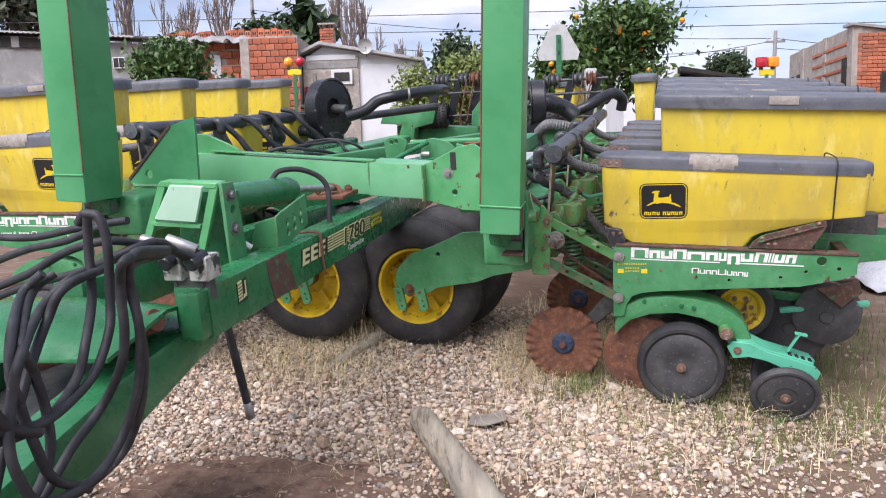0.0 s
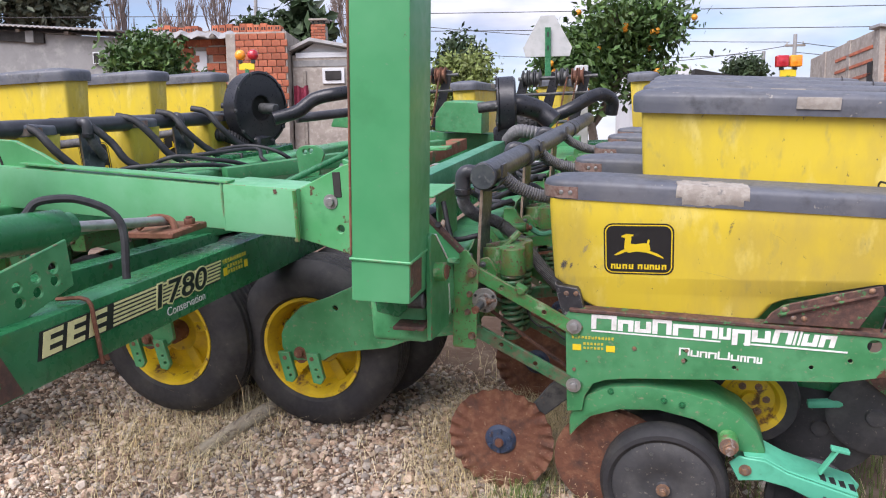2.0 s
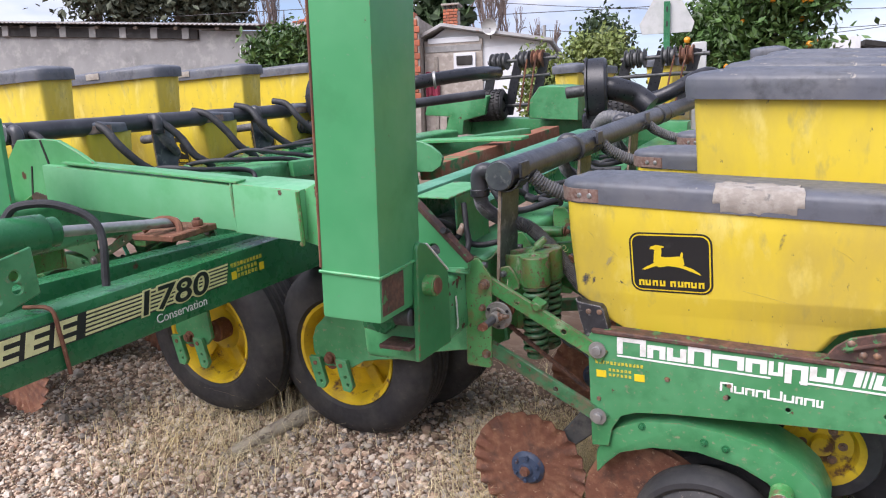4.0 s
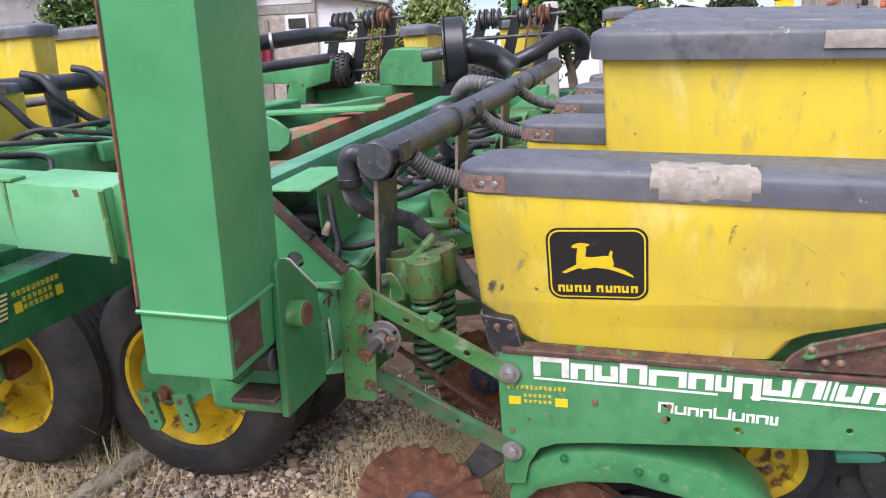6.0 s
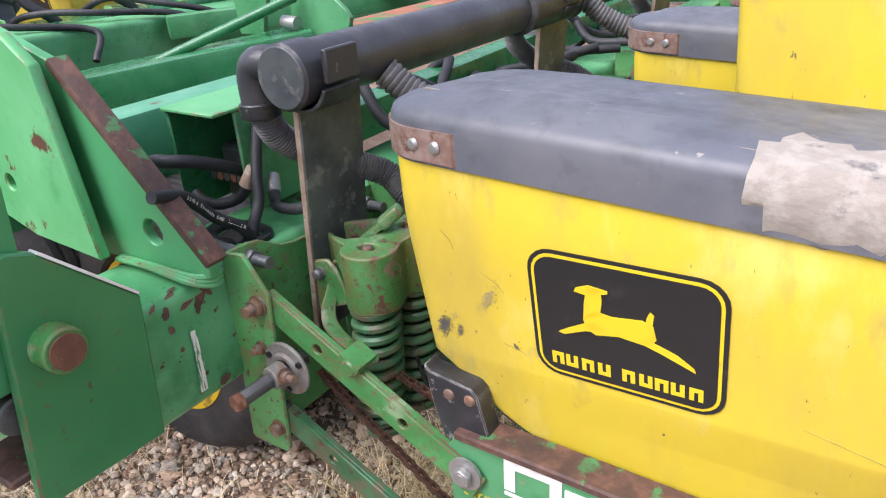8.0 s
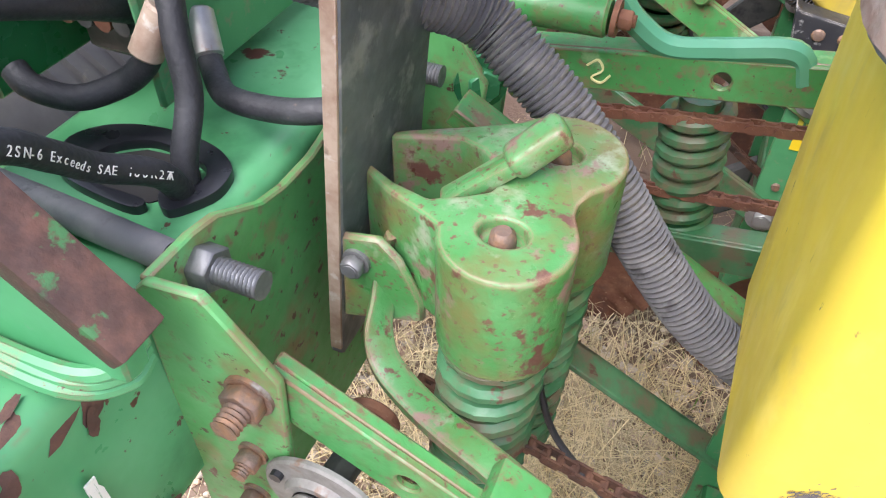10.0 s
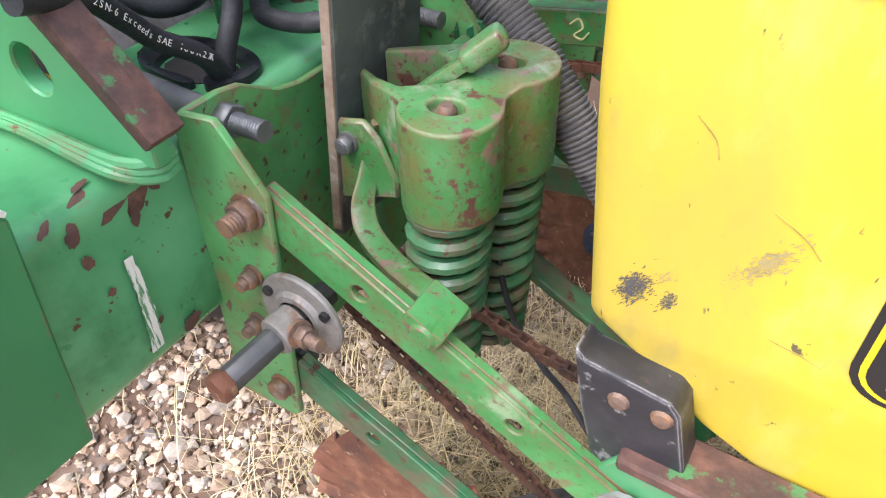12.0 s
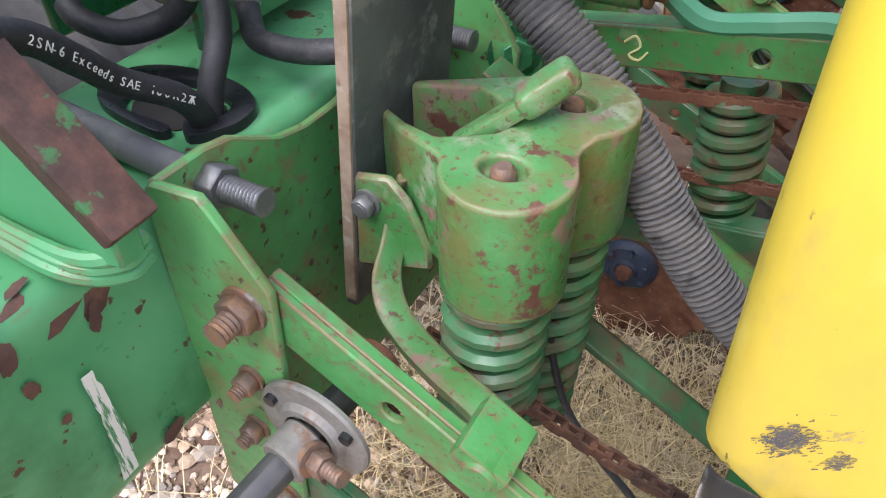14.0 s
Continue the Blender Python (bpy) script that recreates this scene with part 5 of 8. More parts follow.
    part("mint_arm", beam((0.80, 0.36, -0.38), (1.22, 0.36, -0.33), 0.03, 0.03), MINT, t)
    return t


row = make_row_unit()
hop = make_hopper()
tall = make_tall_hopper()
rear = make_rear_unit()
PITCH = 0.80
def shift(m, ob, dv, dw=0.0):
    return m @ Matrix.Translation(ORIGIN[ob.name] + Vector((0, dv, dw)))
# the other wing is the mirror image, standing a little forward and higher
MIRROR = PM @ Matrix.Translation((-2.89, -0.38, 0.26)) @ Matrix.Rotation(radians(3.0), 4, "Y") @ Matrix.Rotation(radians(-1.8), 4, "X") @ Matrix.Diagonal((-1, 1, 1, 1))
for k in range(1, 5):
    copy_thing(row, shift(PM, row, PITCH * k))
    copy_thing(hop, shift(PM, hop, PITCH * k, -0.028 * k))
for k in range(1, 4):
    copy_thing(tall, shift(PM, tall, PITCH * k))
    copy_thing(rear, shift(PM, rear, PITCH * k))
for k in range(0, 4):
    copy_thing(row, shift(MIRROR, row, PITCH * k))
    copy_thing(hop, shift(MIRROR, hop, PITCH * k))
    copy_thing(tall, MIRROR @ Matrix.Translation(ORIGIN[tall.name] + Vector((0.45, 0.62 + 0.825 * k, 0.03))))

# ---- wings: toolbars, pipes, marker posts ----
def make_toolbar():
    t = thing("toolbar", "green wing toolbar with rusted gusset, resting on its wheels", "toolbar", (-0.5, 0, 0.0), "wing toolbars")
    tb = part("tube", box((-0.625, -0.30, 0.028), (-0.4285, 3.9, 0.228), 0.026, seg=4), GREEN_CHIP, t)
    g = plate([(-0.385, 0.246), (-0.382, 0.278), (-0.66, 0.555), (-0.80, 0.60), (-0.80, 0.24), (-0.62, 0.238), (-0.44, 0.240)], -0.040, -0.022, "uw", [(-0.503, 0.301, 0.0215)], 0.002)
    G = part("gusset", g, GREEN_POST, tb, "light green triangular gusset with a hole")
    part("gusset_edge", beam((-0.380, -0.028, 0.270), (-0.655, -0.028, 0.553), 0.034, 0.016, (0, 0, 1), bevel=0.003), RUST_BROWN, G, "flaked rusty edge")
    for off, r in ((0.0, 0.0055), (0.008, 0.0045), (0.016, 0.0045)):
        part("weld", hose([(-0.60, -0.045 - off * 0.5, 0.243), (-0.52, -0.045 - off * 0.5, 0.244), (-0.425, -0.046 - off * 0.5, 0.245 - off * 0.4), (-0.398, -0.032, 0.246 - off), (-0.400, -0.012, 0.245 - off)], r, 8, 6), GREEN_CHIP, tb)
    dr = random.Random(12)
    left, right = [], []
    for k in range(15):
        f = k / 14
        mid, half = -0.0685 - 0.0055 * f + 0.003 * math.sin(3 * f), 0.0038 + 0.0028 * f
        left.append((mid - half + dr.uniform(-0.0011, 0.0006), 0.164 - 0.106 * f))
        right.append((mid + half + dr.uniform(-0.0009, 0.0011), 0.163 - 0.104 * f + dr.uniform(-0.002, 0.002)))
    w = plate(left + right[::-1], -0.4225, -0.4212, "vw", (), 0)
    part("paint_daub", w, CHALK, tb, "white paint daub")
    # paint flaked off round the tube's upper edge beside the weld
    fr = random.Random(8)
    def round_edge(v, q, lift=0.0005):
        """A point on the tube's skin: q metres up from where its side begins to turn over."""
        if q < 0:
            return (-0.4285 + lift, v, 0.202 + q)
        a = min(q / 0.026, math.pi / 2)
        return (-0.4545 + (0.026 + lift) * math.cos(a) - max(0.0, q - 0.0408), v, 0.202 + (0.026 + lift) * math.sin(a))
    for step, (v0, q0, long, thin, turn) in enumerate(((-0.052, 0.012, 0.030, 0.007, 0.5), (-0.036, 0.004, 0.020, 0.009, 0.9), (-0.064, 0.020, 0.018, 0.005, 0.3), (-0.025, 0.010, 0.016, 0.005, 2.2), (-0.080, 0.026, 0.012, 0.004, 0.4), (-0.046, -0.010, 0.012, 0.005, 1.3), (-0.100, 0.006, 0.010, 0.006, 1.0), (-0.098, -0.022, 0.005, 0.008, 0.2), (-0.115, 0.020, 0.009, 0.003, 0.5), (-0.070, 0.034, 0.010, 0.003, 0.2), (-0.030, -0.150, 0.012, 0.008, 0.3), (-0.090, -0.060, 0.004, 0.004, 0.0), (-0.060, -0.120, 0.005, 0.003, 0.7))):
        fb = bmesh.new()
        n = 18
        rim = []
        for k in range(n):
            a = 2 * math.pi * k / n
            x, y = long * math.cos(a) * fr.uniform(0.8, 1.1), thin * math.sin(a) * fr.uniform(0.7, 1.2)
            rim.append((x * math.cos(turn) - y * math.sin(turn), x * math.sin(turn) + y * math.cos(turn)))
        rings = [[fb.verts.new(round_edge(v0 + x * f, q0 + y * f, 0.0005 + 0.0003 * step)) for x, y in rim] for f in (1.0, 0.66, 0.33)]
        for a, b in zip(rings, rings[1:]):
            for k in range(n):
                fb.faces.new((a[k], a[(k + 1) % n], b[(k + 1) % n], b[k]))
        fb.faces.new(rings[-1])
        part("rust_flake", finish(fb), RUST_BARE, tb)
    # grommet and hoses on top of the tube
    ring = [(-0.577, 0.105), (-0.585, 0.129), (-0.571, 0.151), (-0.542, 0.164), (-0.505, 0.167), (-0.475, 0.162), (-0.454, 0.150), (-0.446, 0.137), (-0.446, 0.115), (-0.464, 0.089), (-0.482, 0.103), (-0.466, 0.112), (-0.462, 0.130), (-0.474, 0.142), (-0.505, 0.149), (-0.528, 0.148), (-0.550, 0.131), (-0.549, 0.109), (-0.533, 0.094), (-0.487, 0.093), (-0.490, 0.082), (-0.536, 0.086), (-0.563, 0.094)]
    ring = [(q.x, q.y) for q in curve([(a, b, 0) for a, b in ring + ring[:1]], 4)][:-1]
    part("grommet", plate(ring, 0.224, 0.236, "uv", (), 0.004, seg=2), BLACK, tb, "black rubber grommet")
    part("grommet_hole", plate([(-0.545, 0.110), (-0.547, 0.130), (-0.527, 0.145), (-0.505, 0.147), (-0.476, 0.140), (-0.465, 0.129), (-0.469, 0.114), (-0.487, 0.096), (-0.533, 0.096)], 0.2265, 0.2292, "uv", (), 0), DARKVOID, tb)
    return t


toolbar = make_toolbar()
copy_thing(toolbar, shift(MIRROR, toolbar, 0))


def make_manifold():
    t = thing("vacuum_manifold", "black vacuum manifold pipe on steel uprights over the toolbar", "pipe", (-0.32, 0.1, 0.2), "vacuum manifolds")
    A, B = Vector((-0.331, 0.118, 0.510)), Vector((-0.32, 3.25, 0.480))
    p = part("pipe", rod(A, B, 0.046, 32, bevel=0.003), PIPE, t)
    part("end_cap", rod(A - Vector((0, 0.006, 0)), A + Vector((0, 0.05, 0)), 0.0495, 32, bevel=0.004), PIPE, p)
    part("cap_disc", rod(A - Vector((0, 0.0085, 0)), A - Vector((0, 0.005, 0)), 0.0455, 32, bevel=0.001), UPRIGHT, p, "dull grey end disc")
    for v in (0.79, 1.03, 2.20, 2.36):
        z = 0.510 - 0.0095 * v
        part("clamp_band", rod((-0.32, v, z), (-0.32, v + 0.012, z), 0.0505, 32, bevel=0.002), STEEL, p)
    for v in (0.80, 2.21):
        part("coupling", rod((-0.32, v, 0.510 - 0.0095 * v), (-0.32, v + 0.22, 0.508 - 0.0095 * v), 0.0485, 32, bevel=0.002), BLACK, p)
    for k in range(3):
        v = 0.170 + PITCH * k
        ub = box((-0.376, v - 0.025, 0.05), (-0.363, v + 0.120, 0.475), 0.002)
        for q in ub.verts:
            q.co.x += 0.09 * (q.co.z - 0.2)
        part("upright", ub, UPRIGHT, t, "worn grey steel upright with a scraped edge")
        ue = box((-0.3745, v - 0.0275, 0.06), (-0.3640, v - 0.0245, 0.465), 0.0005)
        for q in ue.verts:
            q.co.x += 0.09 * (q.co.z - 0.2)
        part("scraped_edge", ue, TAN, t, "tan scraped steel edge")
        c = bmesh.new()
        for s in (-1, 1):
            plate([(-0.32 + 0.05 * math.cos(a), 0.51 + 0.05 * math.sin(a)) for a in [radians(200 + 14 * i) for i in range(11)]] + [(-0.32 + 0.056 * math.cos(a), 0.51 + 0.056 * math.sin(a)) for a in [radians(340 - 14 * i) for i in range(11)]], v - 0.04, v + 0.04, "uw", (), 0.001, c)
        part("saddle", c, STEEL, t)
        part("saddle_lip", box((-0.272, v - 0.035, 0.50), (-0.262, v + 0.035, 0.548), 0.002), PIPE, t)
        # elbow and ribbed hoses to the meters
        e = part("elbow", hose([(-0.345, v - 0.025, 0.512), (-0.392, v - 0.033, 0.524), (-0.412, v - 0.034, 0.506), (-0.413, v - 0.034, 0.455)], 0.028, 14, 5), PIPE, t)
        part("clamp", rod((-0.413, v - 0.034, 0.466), (-0.413, v - 0.034, 0.442), 0.032, 18, bevel=0.002), BLACK, e)
        part("ribbed_hose", hose([(-0.413, v - 0.034, 0.46), (-0.420, v + 0.0, 0.40), (-0.398, v + 0.075, 0.345), (-0.332, v + 0.145, 0.302), (-0.284, v + 0.145, 0.266), (-0.238, v + 0.140, 0.226), (-0.196, v + 0.132, 0.178), (-0.154, v + 0.128, 0.122), (-0.104, v + 0.125, 0.066), (-0.056, v + 0.125, 0.030), (-0.00, v + 0.125, 0.002), (0.06, v + 0.12, -0.03)], 0.0245, 18, 8, rings=0.0056), HOSE, t, "grey ribbed vacuum hose")
        part("ribbed_hose", hose([(-0.30, v + 0.14, 0.48), (-0.26, v + 0.16, 0.44), (-0.18, v + 0.19, 0.40), (-0.08, v + 0.22, 0.385), (0.05, v + 0.24, 0.37)], 0.026, 14, 8, rings=0.0105), HOSE, t)
    return t


manifold = make_manifold()
copy_thing(manifold, MIRROR @ Matrix.Translation(ORIGIN[manifold.name] + Vector((0.28, 0.30, -0.02))))


def make_fan(c, side, r=0.225):
    """A vacuum blower: drum with an open eye, motor and outlet; side 1 has its eye towards the near wing."""
    t = thing("vacuum_fan", "black vacuum blower drum at the end of the manifold", "fan", (c[0], c[1], 0.3), "vacuum fans")
    c = Vector(c)
    ax = Vector((side, 0.25, 0))
    drum = part("drum", lathe([(0.09, -0.065), (r - 0.015, -0.065), (r - 0.002, -0.05), (r, 0.05), (r - 0.015, 0.065), (0.0, 0.07)], c, ax, 44), BLACK, t)
    part("eye", lathe([(0.095, -0.068), (0.09, -0.03), (0.07, -0.02), (0.0, -0.02)], c, ax, 28), DARKVOID, drum)
    part("flange_rim", lathe([(r - 0.008, -0.072), (r + 0.008, -0.068), (r + 0.008, -0.058), (r - 0.008, -0.056)], c, ax, 44), BLACK, drum)
    for k in range(10):
        a = 2 * math.pi * k / 10
        q = c + ax.to_track_quat("Z", "Y") @ Vector((math.cos(a) * (r - 0.001), math.sin(a) * (r - 0.001), -0.07))
        part("rim_bolt", bolt(q, -ax, 0.009, 0.008), STEEL, drum)
    part("motor", rod(c - ax * 0.06, c - ax * 0.20 - Vector((0, 0, 0.01)), 0.038, 16, bevel=0.006), STEEL, t)
    part("outlet", box(c + Vector((-0.08, -0.12, -r - 0.06)), c + Vector((0.08, 0.12, -r + 0.06)), 0.02), BLACK, t)
    part("stand", box(c + Vector((-0.05, -0.07, 0.26 - c.z)), c + Vector((0.05, 0.07, -r)), 0.006), STEEL, t)
    part("suction_hose", hose([c + ax * 0.04, c + ax * 0.12 + Vector((0, 0, -0.01)), c + ax * 0.22 + Vector((0, 0.05, -0.06)), c + ax * 0.32 + Vector((0, 0.02, -0.14))], 0.075, 18, 8), BLACK, t)
    part("ribbed_hose", hose([c + Vector((0.03 * side, -0.12, -0.24)), c + Vector((0.12 * side, -0.24, -0.17)), c + Vector((0.22 * side, -0.25, -0.175)), c + Vector((0.34 * side, -0.18, -0.22))], 0.048, 16, 8, rings=0.02), HOSE if side > 0 else RUBBER, t)
    return t


make_fan((-0.845, 2.83, 0.625), 1, 0.20)
make_fan((-2.63, 2.41, 0.695), -1, 0.255)


def make_post():
    """The folded marker arm: an upright box tube on its hinge plates."""
    t = thing("marker_post", "upright green box-section marker arm folded beside the toolbar", "marker arm", (-0.53, -0.35, 0.2), "folded marker arms")
    ax = Vector((0.050, 0.055, 0.997)).normalized()
    lo = Vector((-0.500, -0.398, 0.245))
    m = Matrix.Translation(lo) @ Vector((0, 0, 1)).rotation_difference(ax).to_matrix().to_4x4() @ Matrix.Rotation(radians(4), 4, "Z")
    b = box((-0.090, -0.116, -0.018), (0.090, 0.116, 3.4), 0.010, seg=2)
    bmesh.ops.transform(b, matrix=m, verts=b.verts)
    P = part("box_tube", b, GREEN_POST, t)
    seam = bmesh.new()
    for a, c in (((-0.092, -0.118, 0.110), (0.092, -0.118, 0.106)), ((0.092, -0.118, 0.106), (0.092, 0.116, 0.112))):
        hose([a, c], 0.0045, 6, 2, bm=seam)
    bmesh.ops.transform(seam, matrix=m, verts=seam.verts)
    part("weld_seam", seam, GREEN_POST, P)
    r = box((0.0885, -0.108, 0.0), (0.0915, 0.01, 0.10), 0.001)
    bmesh.ops.transform(r, matrix=m, verts=r.verts)
    part("rust_patch", r, RUST_BROWN, P, "bare rusted patch")
    e = hose([(-0.0888, -0.1148, 0.12), (-0.0888, -0.1148, 3.38)], 0.004, 6, 2)
    bmesh.ops.transform(e, matrix=m, verts=e.verts)
    part("edge_rust", e, RUSTY, P)
    # hinge: plate with pin, lower brackets
    hp = [(-0.352, 0.060), (-0.314, 0.372), (-0.308, 0.388), (-0.294, 0.396), (-0.262, 0.384), (-0.147, 0.271), (-0.167, 0.052)]
    H = part("hinge_plate", plate(hp, -0.414, -0.396, "vw", (), 0.003), GREEN_SHADE, t, "dark green hinge plate with a rusty pin")
    part("hinge_pin", rod((-0.40, -0.276, 0.266), (-0.362, -0.276, 0.266), 0.030, 24, bevel=0.003), GREEN_WORN, H)
    part("pin_face", rod((-0.363, -0.276, 0.266), (-0.3585, -0.276, 0.266), 0.023, 24), RUSTY, H)
    part("plate_edge", beam((-0.404, -0.258, 0.3825), (-0.404, -0.149, 0.2755), 0.021, 0.004, bevel=0.0005), DECAL_WHITE, H)
    part("hinge_bracket", plate([(-0.575, 0.225), (-0.47, 0.225), (-0.47, 0.165), (-0.50, 0.135), (-0.575, 0.15)], -0.36, -0.30, "uw", (), 0.004), GREEN_DEEP, t)
    part("pivot_sleeve", rod((-0.58, -0.33, 0.185), (-0.42, -0.33, 0.185), 0.026, 18, bevel=0.003), STEEL, t, "greasy pivot sleeve")
    part("rusty_shelf", box((-0.52, -0.37, 0.096), (-0.416, -0.19, 0.109), 0.003), RUST_BROWN, t)
    return t


post = make_post()
copy_thing(post, PM @ Matrix.Translation((-2.94, -0.38, 0.305)) @ Matrix.Rotation(radians(6.2), 4, "Y") @ Matrix.Diagonal((-1, 1, 1, 1)) @ Matrix.Translation(ORIGIN[post.name] + Vector((0, -0.02, 0))))

# ---- transport wheels ----
def make_wheel(label="worn black transport tyre on a yellow steel rim"):
    t = thing("transport_wheel", label, "wheel", (-1.21, 0.375, -0.68), "transport wheels")
    c = Vector((-1.21, 0.375, -0.285))
    prof = [(0.235, -0.03), (0.25, -0.05), (0.31, -0.055), (0.36, -0.035), (0.385, 0.0)]
    for k in range(5):
        prof += [(0.395, 0.012 + 0.033 * k), (0.395, 0.03 + 0.033 * k), (0.387, 0.034 + 0.033 * k), (0.387, 0.041 + 0.033 * k)]
    prof += [(0.38, 0.19), (0.355, 0.22), (0.30, 0.235), (0.24, 0.22)]
    w = part("tyre", lathe(prof, c, (0, 1, 0), 56), TYRE, t)
    part("rim", lathe([(0.0, 0.07), (0.07, 0.07), (0.10, 0.055), (0.13, 0.075), (0.19, 0.085), (0.200, 0.03), (0.206, -0.010), (0.222, -0.036), (0.236, -0.038), (0.240, -0.022), (0.22, 0.2)], c, (0, 1, 0), 48), YELLOW_RIM, t, "yellow rim with dirt streaks")
    for k in range(5):
        a = 2 * math.pi * k / 5 + 0.2
        b = beam(c + Vector((0.10 * math.cos(a), 0.06, 0.10 * math.sin(a))), c + Vector((0.2 * math.cos(a), 0.055, 0.2 * math.sin(a))), 0.05, 0.02, (0, 1, 0), 0.006)
        part("rim_rib", b, YELLOW_RIM, t)
    part("hub", rod(c + Vector((0, 0.08, 0)), c + Vector((0, 0.0, 0)), 0.05, 20, bevel=0.006), RUSTY, t)
    return t


wheel = make_wheel()
for u, v, w in ((-0.675, -0.115, 0.058), (0.10, 0.30, 0.02), (-0.60, 0.20, 0.06)):
    copy_thing(wheel, PM @ Matrix.Translation(ORIGIN[wheel.name] + Vector((u, v, w))))


def make_wheel_arm(du, dv, dw, short, name_label):
    t = thing("wheel_arm", name_label, "wheel arm", (-1.1 + du, 0.3 + dv, -0.3 + dw), "wheel arms")
    at = lambda pts: [(u + du, w + dw) for u, w in pts]
    if short:
        pl = [(-1.303, -0.25), (-1.30, -0.19), (-1.276, -0.138), (-1.19, -0.059), (-1.09, -0.02), (-1.08, -0.262), (-1.12, -0.30), (-1.27, -0.31)]
    else:
        pl = [(-1.303, -0.25), (-1.30, -0.19), (-1.276, -0.138), (-1.19, -0.059), (-1.063, -0.015), (-0.877, 0.067), (-0.60, 0.085), (-0.42, 0.085), (-0.40, -0.10), (-0.488, -0.143), (-0.704, -0.183), (-0.81, -0.224), (-0.976, -0.249), (-1.05, -0.264), (-1.11, -0.30), (-1.27, -0.31)]
    P = part("arm_plate", plate(at(pl), 0.250 + dv, 0.268 + dv, "uw", [(-1.03 + du, -0.06 + dw, 0.012)] if not short else (), 0.003), GREEN, t)
    for u, w, r in ((-1.280, -0.287, 0.020), (-1.217, -0.268, 0.026), (-1.150, -0.285, 0.020)):
        part("rusty_nut", bolt((u + du, 0.250 + dv, w + dw), (0, -1, 0), r * 0.8, 0.02, 0.008, 1.3), RUSTY, P)
    for u0 in (-1.285, -1.150):
        a = [(u0 - 0.028, -0.262), (u0 + 0.028, -0.262), (u0 + 0.050, -0.375), (u0 + 0.030, -0.402), (u0 - 0.004, -0.396)]
        part("axle_clamp", plate(at(a), 0.225 + dv, 0.246 + dv, "uw", [(u0 + du + 0.016, -0.335 + dw, 0.007), (u0 + du + 0.024, -0.368 + dw, 0.007)], 0.002), GREEN, P)
    part("axle", rod((-1.217 + du, 0.25 + dv, -0.29 + dw), (-1.215 + du, 0.44 + dv, -0.285 + dw), 0.03, 14), RUSTY, t)
    return t


make_wheel_arm(0, 0, 0, False, "dark green wheel arm plate with rusty axle nuts")
make_wheel_arm(-0.70, -0.10, 0.058, True, "short dark green wheel arm plate with rusty axle nuts")

# ---- middle frame: tie beam, tongue, cylinder ----
tie = thing("tie_beam", "light green box beam joining both wings, rust at its welds", "beam", (-1.6, 0, 0.3), frame_m=PM @ Matrix.Translation((0.02, -0.06, 0.0)))
part("box_tube", beam((-0.990, 0.035, 0.414), (-2.33, 0.02, 0.525), 0.16, 0.168, bevel=0.008), GREEN_PALE, tie)
part("end_sleeve", beam((-0.985, 0.035, 0.416), (-1.28, 0.032, 0.440), 0.172, 0.178, bevel=0.006), GREEN_PALE, tie)
part("end_weld", hose([(-0.984, -0.052, 0.50), (-0.984, -0.055, 0.332), (-0.995, -0.052, 0.324)], 0.008, 6, 4), GREEN_WORN, tie)
part("end_gusset", plate([(-1.02, 0.485), (-0.985, 0.50), (-0.80, 0.585), (-0.72, 0.60), (-0.66, 0.555), (-0.62, 0.25), (-0.80, 0.262), (-1.02, 0.325)], -0.02, 0.0, "uw", [(-0.83, 0.355, 0.014)], 0.003), GREEN_FADED, tie)
# rust run down from the sleeve's edge, and its weld bead
rs_ = random.Random(3)
for u, top, foot, wide in ((-1.258, 0.520, 0.405, 0.007), (-1.232, 0.520, 0.470, 0.012), (-1.290, 0.440, 0.385, 0.004), (-1.205, 0.372, 0.350, 0.012), (-1.06, 0.505, 0.488, 0.014), (-1.50, 0.540, 0.520, 0.008), (-1.72, 0.555, 0.535, 0.010)):
    edge_l = [(u - wide * rs_.uniform(0.25, 0.6), top + (foot - top) * k / 6) for k in range(7)]
    edge_r = [(u + wide * rs_.uniform(0.25, 0.6), top + (foot - top) * k / 6) for k in range(7)]
    part("rust_run", plate(edge_l + edge_r[::-1], -0.0530 if u > -1.28 else -0.0470, -0.0500 if u > -1.28 else -0.0440, "uw", (), 0), RUST_BARE, tie)
part("sleeve_weld", hose([(-1.283, -0.049, 0.528), (-1.281, -0.052, 0.50), (-1.284, -0.051, 0.44), (-1.281, -0.051, 0.38), (-1.283, -0.049, 0.352)], 0.005, 6, 4), GREEN_PALE, tie)
part("gusset_slot", box((-0.845, -0.023, 0.47), (-0.815, -0.015, 0.56), 0.002), DARKVOID, tie)
part("gusset_bolt", bolt((-0.86, -0.02, 0.455), (0, -1, 0), 0.016, 0.012), ZINC, tie)
part("left_gusset", plate([(-2.015, 0.45), (-2.015, 0.60), (-2.114, 0.652), (-2.232, 0.704), (-2.33, 0.712), (-2.505, 0.713), (-2.76, 0.496), (-2.80, 0.38), (-2.5, 0.40), (-2.3, 0.43)], -0.03, -0.01, "uw", (), 0.003), GREEN_FADED, tie, "light green gusset with chipped rusty edge")
part("gusset_seam", plate([(-2.345, 0.708), (-2.335, 0.708), (-2.305, 0.60), (-2.315, 0.60)], -0.034, -0.029, "uw", (), 0.0005), DARKVOID, tie)
part("gusset_slot", plate([(-2.44, 0.60), (-2.43, 0.60), (-2.475, 0.45), (-2.487, 0.45)], -0.033, -0.028, "uw", (), 0.001), DARKVOID, tie)
